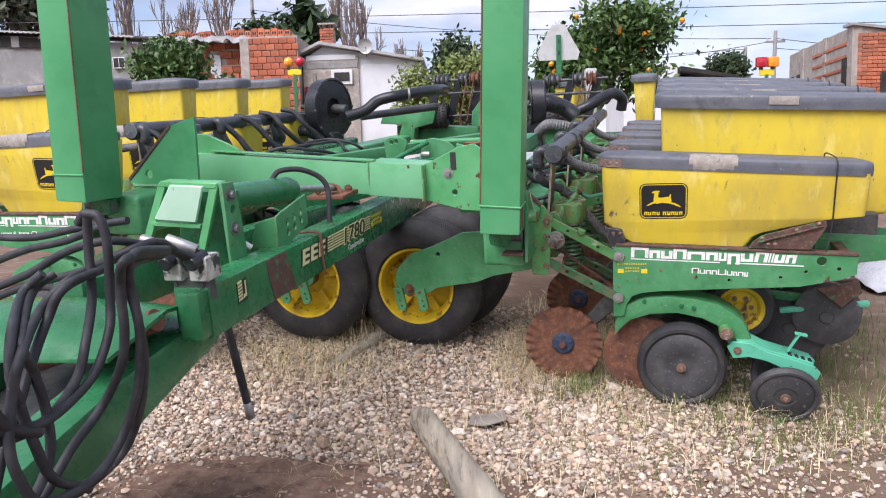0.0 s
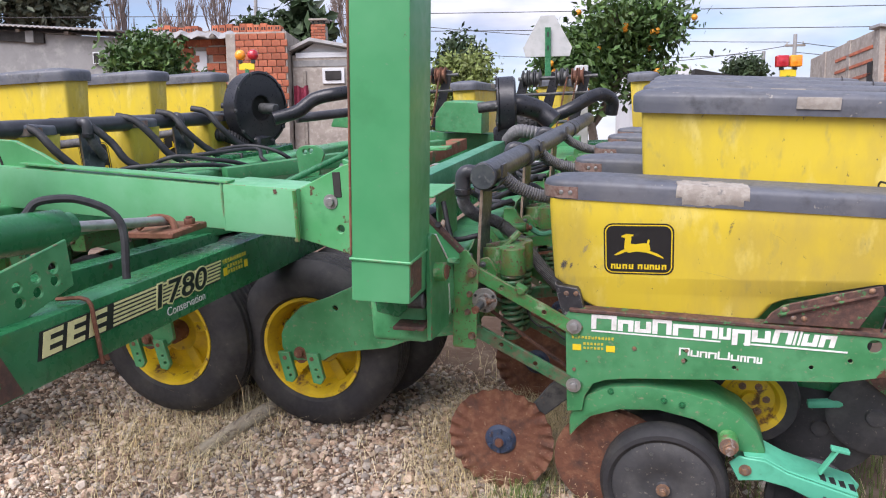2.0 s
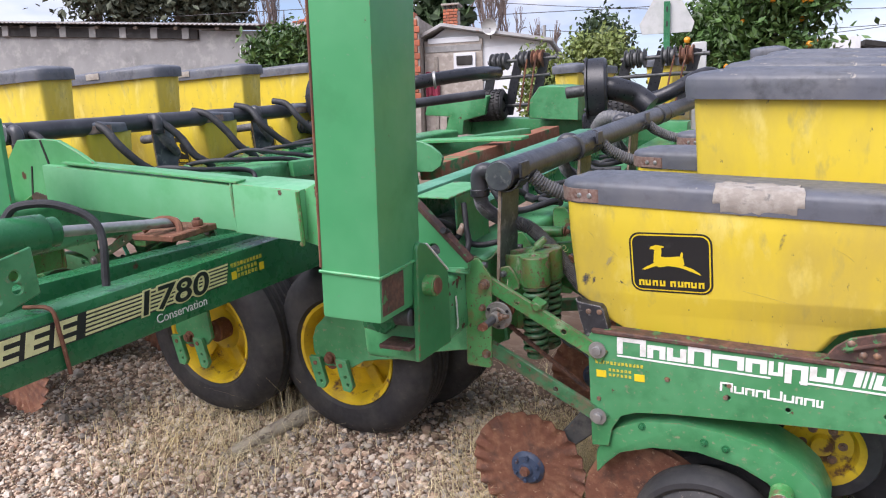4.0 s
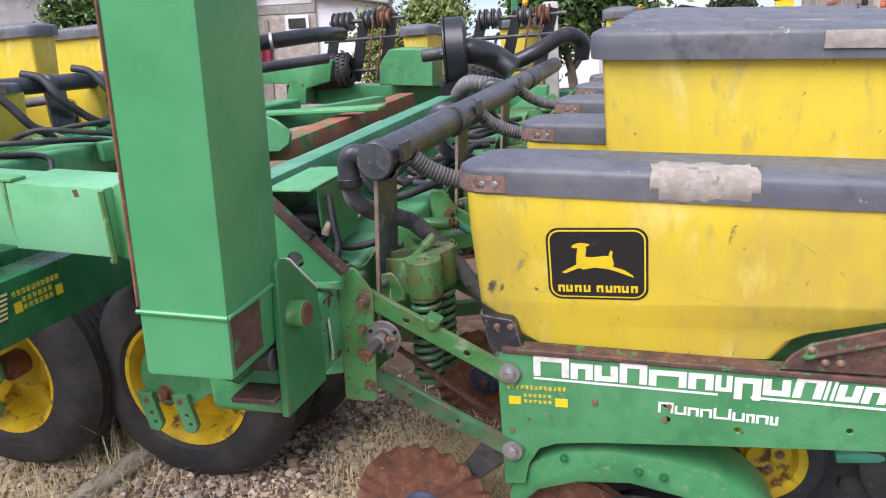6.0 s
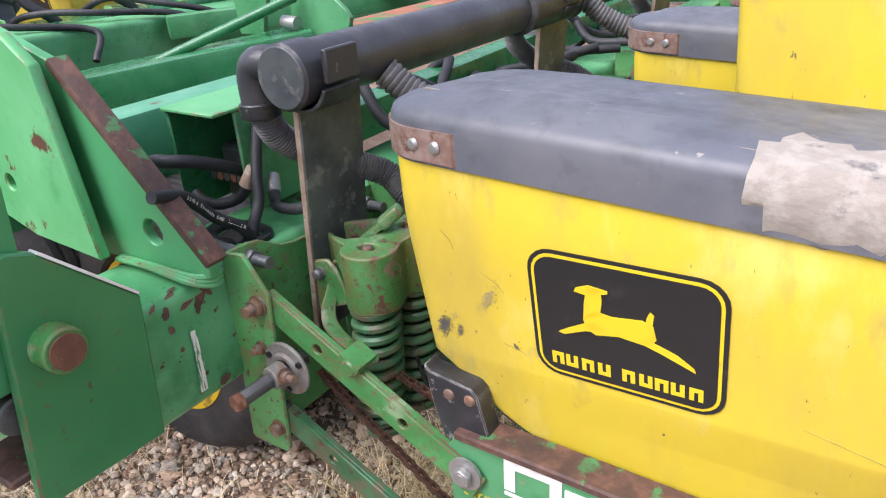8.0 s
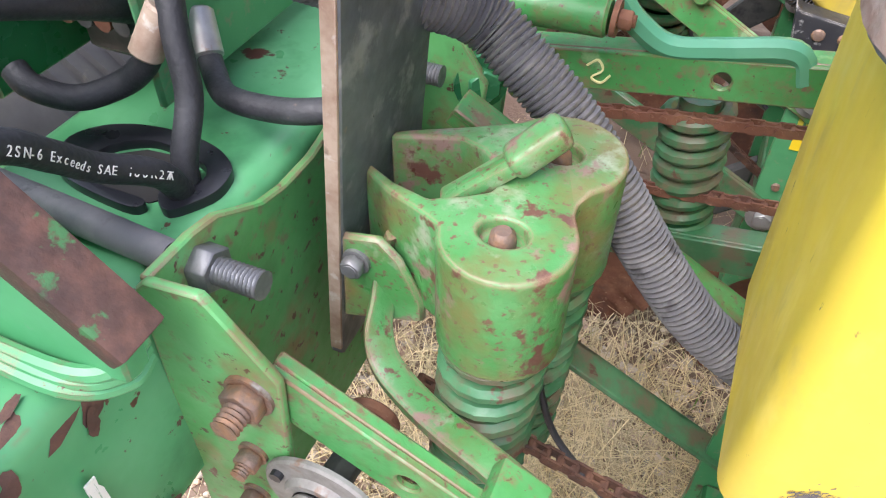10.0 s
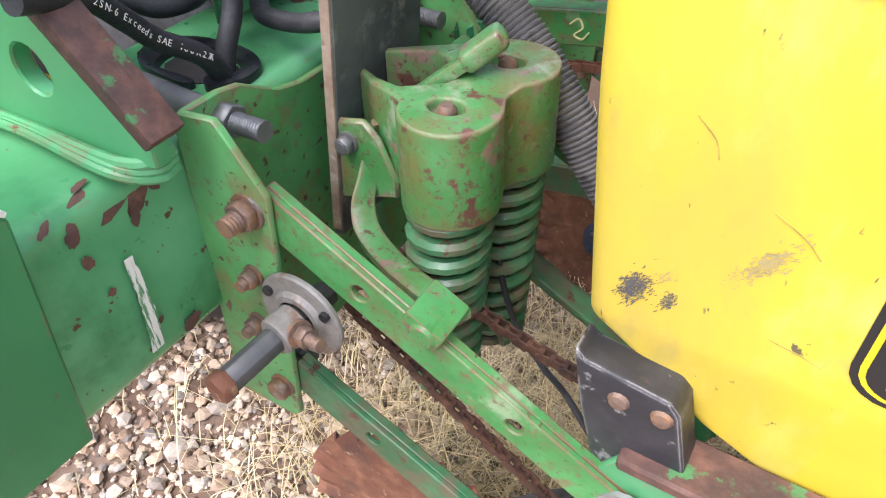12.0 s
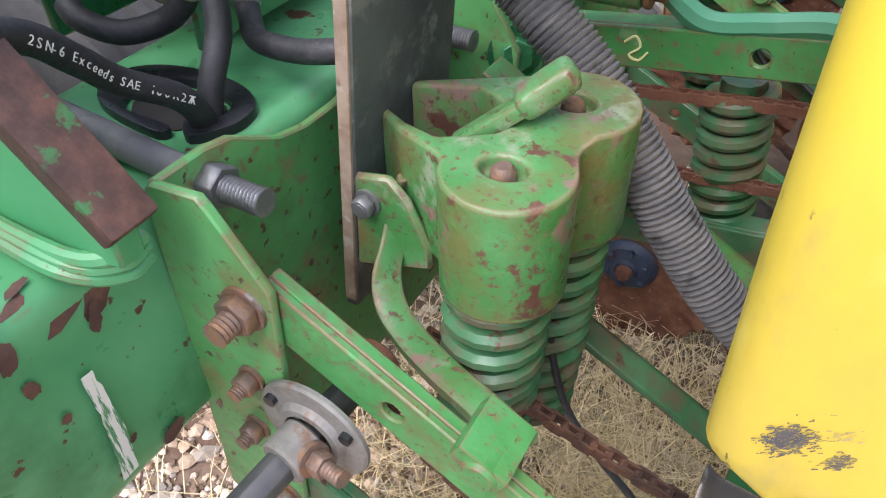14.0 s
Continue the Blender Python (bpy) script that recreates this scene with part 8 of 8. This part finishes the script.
# ---- poles and wires ----
def pole(x, y, z, h, arms=True):
    t = thing("utility_pole", "grey concrete utility pole with wires", "pole", (x, y, z), "utility poles", FAR)
    part("mast", rod((x, y, z), (x + 0.15, y, z + h), 0.14, 12, 0.09), BLOCK, t)
    if arms:
        part("cross_arm", box((x - 0.35, y - 0.05, z + h - 0.6), (x + 0.65, y + 0.05, z + h - 0.5)), TIMBER, t)
        for k in range(3):
            part("insulator", rod((x - 0.25 + 0.4 * k, y, z + h - 0.5), (x - 0.25 + 0.4 * k, y, z + h - 0.36), 0.04, 8), GREYSIGN, t)
    return t
pole(16.6, 40, 0.9, 6.68)
pole(16.2, 43, 0.9, 6.3, False)
pole(-11.3, 42, 0.9, 10.5)
pole(-3.4, 42, 0.9, 6.95, False)
def wire(a, b, sag, n):
    a, b = Vector(a), Vector(b)
    pts = [a.lerp(b, i / 10) - Vector((0, 0, sag * 4 * (i / 10) * (1 - i / 10))) for i in range(11)]
    return single("overhead_wire", hose(pts, 0.018, 5, 1, smooth=False), CABLE, "thin black overhead wire between utility poles", "wire", FAR, "overhead wires", at=tuple(pts[0]))
wire((-11.3, 42, 10.0), (16.5, 40, 7.2), 0.5, 0)
wire((9.9, 41, 6.45), (16.5, 40, 7.05), 0.1, 1)
wire((16.7, 40, 7.2), (30, 38, 5.9), 0.3, 2)
wire((16.7, 40, 6.7), (30, 38, 5.9), 0.3, 3)
wire((-30, 36, 8.7), (48, 36, 8.2), 0.3, 4)
wire((-30, 36, 8.0), (48, 36, 7.0), 0.2, 5)
wire((-3.3, 42, 7.6), (16.3, 43, 7.1), 0.4, 6)

# ---- trees ----
def leaf_mesh(points, size, seed, long=1.6):
    """Small two-sided leaves, each a folded pair of faces, at the given places."""
    r = np.random.RandomState(seed)
    p = np.array(points)
    n = len(p)
    a = r.normal(size=(n, 3)); a /= np.linalg.norm(a, axis=1)[:, None]
    b = np.cross(a, r.normal(size=(n, 3))); b /= np.linalg.norm(b, axis=1)[:, None]
    c = np.cross(a, b)
    s = (size * r.uniform(0.6, 1.3, n))[:, None]
    v = np.empty((n, 6, 3))
    v[:, 0] = p - a * s * long * 0.5
    v[:, 1] = p - b * s * 0.38 + c * s * 0.10
    v[:, 2] = p + a * s * long * 0.5
    v[:, 3] = p + b * s * 0.38 + c * s * 0.10
    v[:, 4] = p + a * s * 0.1
    v[:, 5] = p + a * s * 0.1 + c * s * 0.01
    base = np.arange(n) * 6
    faces = np.concatenate([np.stack([base, base + 1, base + 4], 1), np.stack([base + 1, base + 2, base + 4], 1), np.stack([base + 2, base + 3, base + 5], 1), np.stack([base + 3, base, base + 5], 1)])
    return v.reshape(-1, 3), faces


def raw(name, v, f, material, parent=None, label=""):
    me = bpy.data.meshes.new(name)
    me.from_pydata(v.tolist() if hasattr(v, "tolist") else v, [], f.tolist() if hasattr(f, "tolist") else f)
    me.materials.append(material)
    me.update()
    ob = new(name, me)
    if parent:
        ob.parent = parent
        ob.matrix_parent_inverse = parent.matrix_world.inverted() @ FAR
    return tagged(ob, label)


def grow(r, start, direction, length, radius, depth, out, tips, spread=0.55, bend=0.25):
    """Branches as (from, to, radius, radius); tips collects the ends of the finest."""
    p, d = start, direction.normalized()
    seg = 3
    for i in range(seg):
        d = (d + Vector((r.uniform(-bend, bend), r.uniform(-bend, bend), r.uniform(-bend, bend) + 0.06))).normalized()
        q = p + d * length / seg
        out.append((p, q, radius * (1 - 0.25 * i / seg), radius * (1 - 0.25 * (i + 1) / seg)))
        p = q
        if depth > 0 and i:
            for _ in range(1 if depth > 1 else 2):
                e = (d + Vector((r.uniform(-1, 1), r.uniform(-1, 1), r.uniform(-0.5, 0.9))) * spread).normalized()
                grow(r, p, e, length * r.uniform(0.55, 0.8), radius * 0.55, depth - 1, out, tips, spread, bend)
    if depth <= 1:
        tips.append(p)
    if depth > 0:
        for _ in range(2):
            e = (d + Vector((r.uniform(-1, 1), r.uniform(-1, 1), r.uniform(-0.4, 0.8))) * spread).normalized()
            grow(r, p, e, length * r.uniform(0.6, 0.85), radius * 0.6, depth - 1, out, tips, spread, bend)


def limbs(out, n=5):
    v, f = [], []
    for a, b, ra, rb in out:
        d = (b - a).normalized()
        x = d.orthogonal().normalized()
        y = d.cross(x)
        k0 = len(v)
        for p, rr_ in ((a, ra), (b, rb)):
            for k in range(n):
                v.append(tuple(p + (x * math.cos(2 * math.pi * k / n) + y * math.sin(2 * math.pi * k / n)) * rr_))
        for k in range(n):
            f.append((k0 + k, k0 + (k + 1) % n, k0 + n + (k + 1) % n, k0 + n + k))
    return v, f


def tree(name, at, height, label, leaf, size, count, seed, depth=3, spread=0.6, trunk=0.10, fruit=0, lean=(0, 0, 1), tilt=0.25, wide=1.2, clump=0.35):
    t = thing(name, label, "tree", at, "", FAR)
    r = random.Random(seed)
    out, tips = [], []
    grow(r, Vector(at), Vector(lean), height * 0.36, trunk, depth, out, tips, spread, tilt)
    top = max((q.z for q in tips), default=1) - at[2] + clump
    k = height / top
    reach = sorted(max(abs(q.x - at[0]), abs(q.y - at[1])) for q in tips)
    s = (wide - clump * 0.8) / reach[int(len(reach) * 0.9)]
    sc = lambda p: Vector((at[0] + (p.x - at[0]) * s, at[1] + (p.y - at[1]) * s, at[2] + (p.z - at[2]) * k))
    out = [(sc(a), sc(b), ra, rb) for a, b, ra, rb in out]
    tips = [sc(p) for p in tips]
    v, f = limbs(out)
    raw("trunk", v, f, TWIGS if not leaf else BARK, t)
    if leaf:
        pts = []
        while len(pts) < count:
            c = r.choice(tips)
            g = Vector((r.gauss(0, 1), r.gauss(0, 1), r.gauss(0, 0.8))) * clump
            pts.append(tuple(c + g))
        v, f = leaf_mesh(pts, size, seed)
        raw("crown", v, f, leaf, t)
    for i in range(fruit):
        c = r.choice(tips) + Vector((r.gauss(0, 1) * clump, r.gauss(0, 0.5) * clump - clump, r.gauss(0, 0.8) * clump))
        part("orange", lathe([(0, -0.06), (0.042, -0.042), (0.06, 0), (0.042, 0.042), (0, 0.06)], c, (0, 0, 1), 10), ORANGE, t)
    return t

tree("orange_tree", (3.0, 15.5, 0.7), 3.65, "dense orange tree full of ripe fruit behind the planter", LEAF, 0.10, 13000, 21, 3, 0.75, 0.10, 40, wide=1.15, clump=0.24)
tree("orange_tree", (2.05, 16.0, 0.7), 3.1, "orange tree with dark glossy leaves", LEAF, 0.10, 6000, 22, 3, 0.7, 0.09, 10, wide=0.75, clump=0.22)
tree("hedge_tree", (-0.75, 18.5, 0.7), 2.95, "dense light green hedge shrub", LEAF_LIME, 0.09, 4500, 23, 3, 0.8, 0.07, wide=0.6, clump=0.2)
tree("hedge_tree", (0.15, 18.0, 0.7), 3.2, "dense light green hedge shrub", LEAF_LIME, 0.09, 6000, 24, 3, 0.8, 0.07, wide=0.75, clump=0.2)
tree("shade_tree", (0.2, 30, 0.9), 5.6, "round leafy green tree behind the hedge", LEAF_DARK, 0.17, 8000, 25, 3, 0.6, 0.16, wide=1.35, clump=0.35)
tree("bush_tree", (-6.35, 17.8, 0.7), 3.65, "dark green rounded bush tree before the houses", LEAF, 0.10, 9000, 26, 3, 0.8, 0.08, wide=0.95, clump=0.24)
tree("shade_tree", (15.2, 42, 0.9), 5.9, "small round dark tree in the distance", LEAF_DARK, 0.2, 5000, 27, 3, 0.6, 0.16, wide=1.0, clump=0.3)
for k, (x, y, h, s) in enumerate(((-21.5, 38, 13.5, 31), (-20.4, 40, 12.5, 32), (-24.5, 36, 12.5, 33))):
    tree("gum_tree", (x, y, 0.9), h, "tall grey-green gum tree behind the shed", LEAF_GREY, 0.28, 6000, s, 3, 0.5, 0.22, wide=1.9, clump=0.6)
tree("yucca_tree", (-5.5, 28, 0.9), 6.2, "spiky dark green palm-like tree", LEAF_DARK, 0.4, 2600, 38, 2, 0.7, 0.2, wide=0.75, clump=0.28)
tree("conifer_tree", (-6.9, 28, 0.9), 5.75, "dark evergreen tree behind the brick house", LEAF_DARK, 0.17, 5000, 39, 3, 0.6, 0.15, wide=0.8, clump=0.3)
for k, (x, y, h, s, wd) in enumerate(((-12.7, 30, 9.0, 42, 1.1), (-11.4, 32, 8.6, 43, 1.2), (-9.3, 31, 9.0, 47, 1.3), (-4.3, 32, 8.6, 44, 1.4), (-3.2, 31, 7.6, 45, 1.2), (-8.05, 22.5, 5.0, 48, 0.7), (-1.75, 26, 4.6, 46, 0.6))):
    tree("bare_tree", (x, y, 0.9), h, "leafless winter tree with fine grey twigs", None, 0, 0, s, 4, 0.7, 0.10, tilt=0.3, wide=wd, clump=0.0)

# ---- yard clutter ----
def wood(name, a, b, r0, r1, label, seed, material=LOG):
    bm = bmesh.new()
    r = random.Random(seed)
    a, b = Vector(a), Vector(b)
    d = b - a
    x = d.normalized().cross(Vector((0, 0, 1))).normalized()
    z = x.cross(d.normalized())
    prev, n, m = None, 14, 22
    for i in range(m + 1):
        f = i / m
        c = a + d * f + Vector((0, 0, 0.006 * math.sin(f * 5)))
        rr_ = r0 + (r1 - r0) * f
        ring = [bm.verts.new(c + (x * math.cos(2 * math.pi * k / n) + z * math.sin(2 * math.pi * k / n)) * rr_ * (1 + 0.07 * noise.noise((k * 0.9 + seed, f * 6, 0)) + r.uniform(-0.015, 0.015))) for k in range(n)]
        if prev:
            for k in range(n):
                bm.faces.new((prev[k], prev[(k + 1) % n], ring[(k + 1) % n], ring[k]))
        else:
            bm.faces.new(ring[::-1])
        prev = ring
    bm.faces.new(prev)
    finish(bm)
    return single(name, bm, material, label, "wood", WORLD, at=tuple(a))
wood("wooden_log", (-0.11, 3.54, ground_z(-0.1, 3.54) + 0.055), (0.36, 2.05, ground_z(0.36, 2.1) + 0.07), 0.062, 0.082, "grey weathered wooden post lying on the gravel", 3)
wood("wooden_stick", (-0.665, 4.27, ground_z(-0.66, 4.27) + 0.02), (-0.325, 4.82, ground_z(-0.32, 4.82) + 0.04), 0.03, 0.045, "splintered grey stick on the gravel", 5)
fl = bmesh.new()
vs = [fl.verts.new((0.21 + x, 3.56 + y, ground_z(0.2, 3.56) + 0.03 + z)) for x, y, z in ((-0.10, -0.04, 0.0), (-0.02, -0.07, 0.0), (0.09, -0.02, 0.01), (0.08, 0.09, 0.02), (0.0, 0.05, 0.012), (-0.08, 0.04, 0.015))]
fl.faces.new(vs)
e = bmesh.ops.extrude_face_region(fl, geom=fl.faces[:])
bmesh.ops.translate(fl, verts=[g for g in e["geom"] if isinstance(g, bmesh.types.BMVert)], vec=(0, 0, 0.012))
single("bark_piece", finish(fl, 0.003), TIMBER, "flat dark piece of weathered bark on the gravel", "wood", WORLD, at=(0.21, 3.56, 0.03))
ps = bmesh.new()
g = [[ps.verts.new((3.45 + 0.10 * i, 6.2 + 0.10 * j, ground_z(3.9, 6.6) + 0.45 * math.exp(-((i - 5) ** 2 + (j - 4) ** 2) / 16) + 0.07 * noise.noise((i * 0.7, j * 0.7, 1)))) for i in range(11)] for j in range(9)]
for j in range(8):
    for i in range(10):
        ps.faces.new((g[j][i], g[j][i + 1], g[j + 1][i + 1], g[j + 1][i]))
e = bmesh.ops.extrude_face_region(ps, geom=ps.faces[:])
bmesh.ops.translate(ps, verts=[q for q in e["geom"] if isinstance(q, bmesh.types.BMVert)], vec=(0, 0, -0.006))
single("plastic_sheet", finish(ps), PLASTIC_SHEET, "crumpled pale plastic sheet heaped on the soil", "sheet", WORLD, at=(3.9, 6.6, 0.1), sharp=60)
cl = bmesh.new()
rows = []
for i in range(9):
    rows.append([cl.verts.new((-4.0 + 0.045 * i, 20.30 + 0.05 * math.sin(i * 1.7), 3.40 - 0.12 * j + 0.03 * math.sin(i + j))) for j in range(6)])
for a, b in zip(rows, rows[1:]):
    for j in range(5):
        cl.faces.new((a[j], b[j], b[j + 1], a[j + 1]))
e = bmesh.ops.extrude_face_region(cl, geom=cl.faces[:])
bmesh.ops.translate(cl, verts=[q for q in e["geom"] if isinstance(q, bmesh.types.BMVert)], vec=(0, 0.02, 0))
single("maroon_cloth", finish(cl), MAROON, "maroon cloth hanging by the house wall", "cloth", FAR, at=(-3.8, 20.3, 2.8))

# ---- grass ----
def blades(name, places, material, label, h0, h1, width, seed, flop=0.6):
    r = np.random.RandomState(seed)
    v, f = [], []
    for x, y in places:
        z = ground_z(x, y)
        h = r.uniform(h0, h1)
        a = r.uniform(0, 2 * math.pi)
        dx, dy = math.cos(a), math.sin(a)
        lean = r.uniform(0.1, flop) * h
        k = len(v)
        w = width * r.uniform(0.6, 1.3)
        for s, t in ((0, 0.0), (1, 0.5), (2, 1.0)):
            cx, cy, cz = x + dx * lean * t * t, y + dy * lean * t * t, z + h * (t - 0.25 * t * t * flop)
            ww = w * (1 - 0.8 * t)
            v += [(cx - dy * ww, cy + dx * ww, cz), (cx + dy * ww, cy - dx * ww, cz)]
        f += [(k, k + 1, k + 3, k + 2), (k + 2, k + 3, k + 5, k + 4)]
    ob = raw(name, v, f, material)
    return tagged(ob, label, "grass", kind="stuff")


gr = random.Random(77)
spots = lambda n, cx, cy, sx, sy: [(gr.gauss(cx, sx), gr.gauss(cy, sy)) for _ in range(n)]
dry = spots(2400, -0.80, 4.40, 0.34, 0.26) + spots(260, -0.55, 4.75, 0.12, 0.12) + spots(800, 1.3, 3.75, 0.7, 0.4) + spots(1200, 0.8, 4.6, 0.4, 0.5) + spots(500, 0.45, 4.15, 0.15, 0.15) + spots(700, 2.2, 3.5, 0.6, 0.5) + spots(500, 0.3, 3.2, 0.5, 0.4) + spots(4200, 0.88, 4.5, 0.24, 0.2) + spots(350, 0.52, 4.5, 0.14, 0.12)
blades("dry_grass", dry, STRAW, "straw-coloured dry grass lying over the gravel", 0.05, 0.17, 0.0016, 5, 1.6)
tuft = spots(70, -0.60, 4.62, 0.10, 0.08)
blades("dry_grass", tuft, STRAW, "tall dry grass tuft between the tyres", 0.18, 0.42, 0.0018, 6, 0.9)
green = spots(260, 0.70, 4.0, 0.10, 0.08) + spots(1100, 1.9, 4.2, 0.4, 0.4) + spots(2600, 2.4, 4.6, 0.6, 0.7) + spots(500, 1.6, 3.5, 0.5, 0.25) + spots(160, 1.2, 3.8, 0.3, 0.1) + spots(60, 0.62, 4.25, 0.05, 0.06) + spots(200, 0.9, 3.1, 0.6, 0.4)
blades("green_grass", green, GRASS, "thin fresh green grass between the stones", 0.04, 0.14, 0.002, 7, 0.9)

# ---- gravel ----
def stone_shapes(count, seed):
    r = np.random.RandomState(seed)
    t = (1 + 5 ** 0.5) / 2
    v = np.array([(-1, t, 0), (1, t, 0), (-1, -t, 0), (1, -t, 0), (0, -1, t), (0, 1, t), (0, -1, -t), (0, 1, -t), (t, 0, -1), (t, 0, 1), (-t, 0, -1), (-t, 0, 1)], float)
    v /= np.linalg.norm(v[0])
    f = np.array([(0, 11, 5), (0, 5, 1), (0, 1, 7), (0, 7, 10), (0, 10, 11), (1, 5, 9), (5, 11, 4), (11, 10, 2), (10, 7, 6), (7, 1, 8), (3, 9, 4), (3, 4, 2), (3, 2, 6), (3, 6, 8), (3, 8, 9), (4, 9, 5), (2, 4, 11), (6, 2, 10), (8, 6, 7), (9, 8, 1)])
    return [v * r.uniform(0.72, 1.22, (12, 1)) * r.uniform(0.65, 1.2, (1, 3)) * (1, 1, 0.75) for _ in range(count)], f


SHAPES, SF = stone_shapes(14, 9)
def gravel_at(x, y):
    """How thick the gravel lies at a place: the bank before the wheels, thinning out to bare soil."""
    d = math.exp(-((x + 0.2) / 1.4) ** 2 - ((y - 4.1) / 0.9) ** 2) * 1.7 + math.exp(-((x + 1.0) / 1.1) ** 2 - ((y - 3.3) / 0.8) ** 2) * 1.0 + math.exp(-((x - 0.9) / 0.9) ** 2 - ((y - 3.35) / 0.6) ** 2) * 0.5
    d += 0.75 * math.exp(-((x + 1.5) / 0.9) ** 2 - ((y - 4.8) / 0.8) ** 2)
    return d + 0.35 * noise.noise((x * 1.6, y * 1.6, 3)) - 0.08


rs = np.random.RandomState(15)
place = []
while len(place) < 50000:
    x, y = rs.uniform(-2.6, 2.6), rs.uniform(2.2, 6.0)
    if rs.rand() < gravel_at(x, y) * (1 - 0.80 * math.exp(-(((x + 0.80) / 0.80) ** 2 + ((y - 2.95) / 0.42) ** 2) ** 2)):
        place.append((x, y))
near_box = lambda x, y: -0.05 < x < 0.55 and 3.55 < y < 4.05
singles = [p for p in place if near_box(*p)][:300]
rest = [p for p in place if not near_box(*p)] + [p for p in place if near_box(*p)][300:]
V, F = [], []
for i, (x, y) in enumerate(rest):
    s = 0.0080 * math.exp(rs.normal(0, 0.42))
    a = rs.uniform(0, 2 * math.pi)
    q = SHAPES[i % 14] * s
    c, sn = math.cos(a), math.sin(a)
    V.append(np.stack([q[:, 0] * c - q[:, 1] * sn + x, q[:, 0] * sn + q[:, 1] * c + y, q[:, 2] + ground_z(x, y) + s * rs.uniform(0.1, 0.8)], 1))
    F.append(SF + 12 * i)
tagged(raw("gravel", np.concatenate(V), np.concatenate(F), GRAVEL), "pale angular gravel spread over the soil", "gravel", kind="stuff")
bed = thing("gravel_bed", "loose pale gravel stones beside the toolbar", "gravel", (0.25, 3.8, 0.05), frame_m=WORLD, kind="structure")
meshes = []
for q in SHAPES:
    me = bpy.data.meshes.new("stone")
    me.from_pydata(q.tolist(), [], SF.tolist())
    me.materials.append(PEBBLE)
    meshes.append(me)
for i, (x, y) in enumerate(singles):
    s = 0.009 * math.exp(rs.normal(0, 0.4))
    o = new("stone", meshes[i % 14])
    o.matrix_basis = Matrix.LocRotScale((x, y, ground_z(x, y) + s * rs.uniform(0.2, 0.8)), Euler((0, 0, rs.uniform(0, 6.28))), (s, s, s))
    o.parent = bed
    o.matrix_parent_inverse = bed.matrix_world.inverted()

# ---- damp heap of dark soil ----
HEAP = (-0.80, 2.95)
heap = bmesh.new()
hr = random.Random(31)
rings = []
for k in range(9):
    f = k / 8
    rings.append([heap.verts.new((X, Y, ground_z(X, Y) + 0.04 * (1 - f) + 0.035 * noise.noise((X * 18, Y * 18, 4)) * (1 - f * f) - 0.012 * f)) for X, Y in ((HEAP[0] + 0.80 * f * math.cos(a) * (1 + 0.25 * noise.noise((math.cos(a) * 2, math.sin(a) * 2, 7))), HEAP[1] + 0.48 * f * math.sin(a) * (1 + 0.3 * noise.noise((math.cos(a) * 2, math.sin(a) * 2, 9)))) for a in [2 * math.pi * n / 40 for n in range(40)])])
for a, b in zip(rings, rings[1:]):
    for n in range(40):
        heap.faces.new((a[n], a[(n + 1) % 40], b[(n + 1) % 40], b[n]))
bmesh.ops.remove_doubles(heap, verts=rings[0], dist=0.001)
single("soil_heap", finish(heap), DAMP, "dark damp crumbly soil spread on the gravel", "soil", WORLD, kind="stuff", sharp=180)
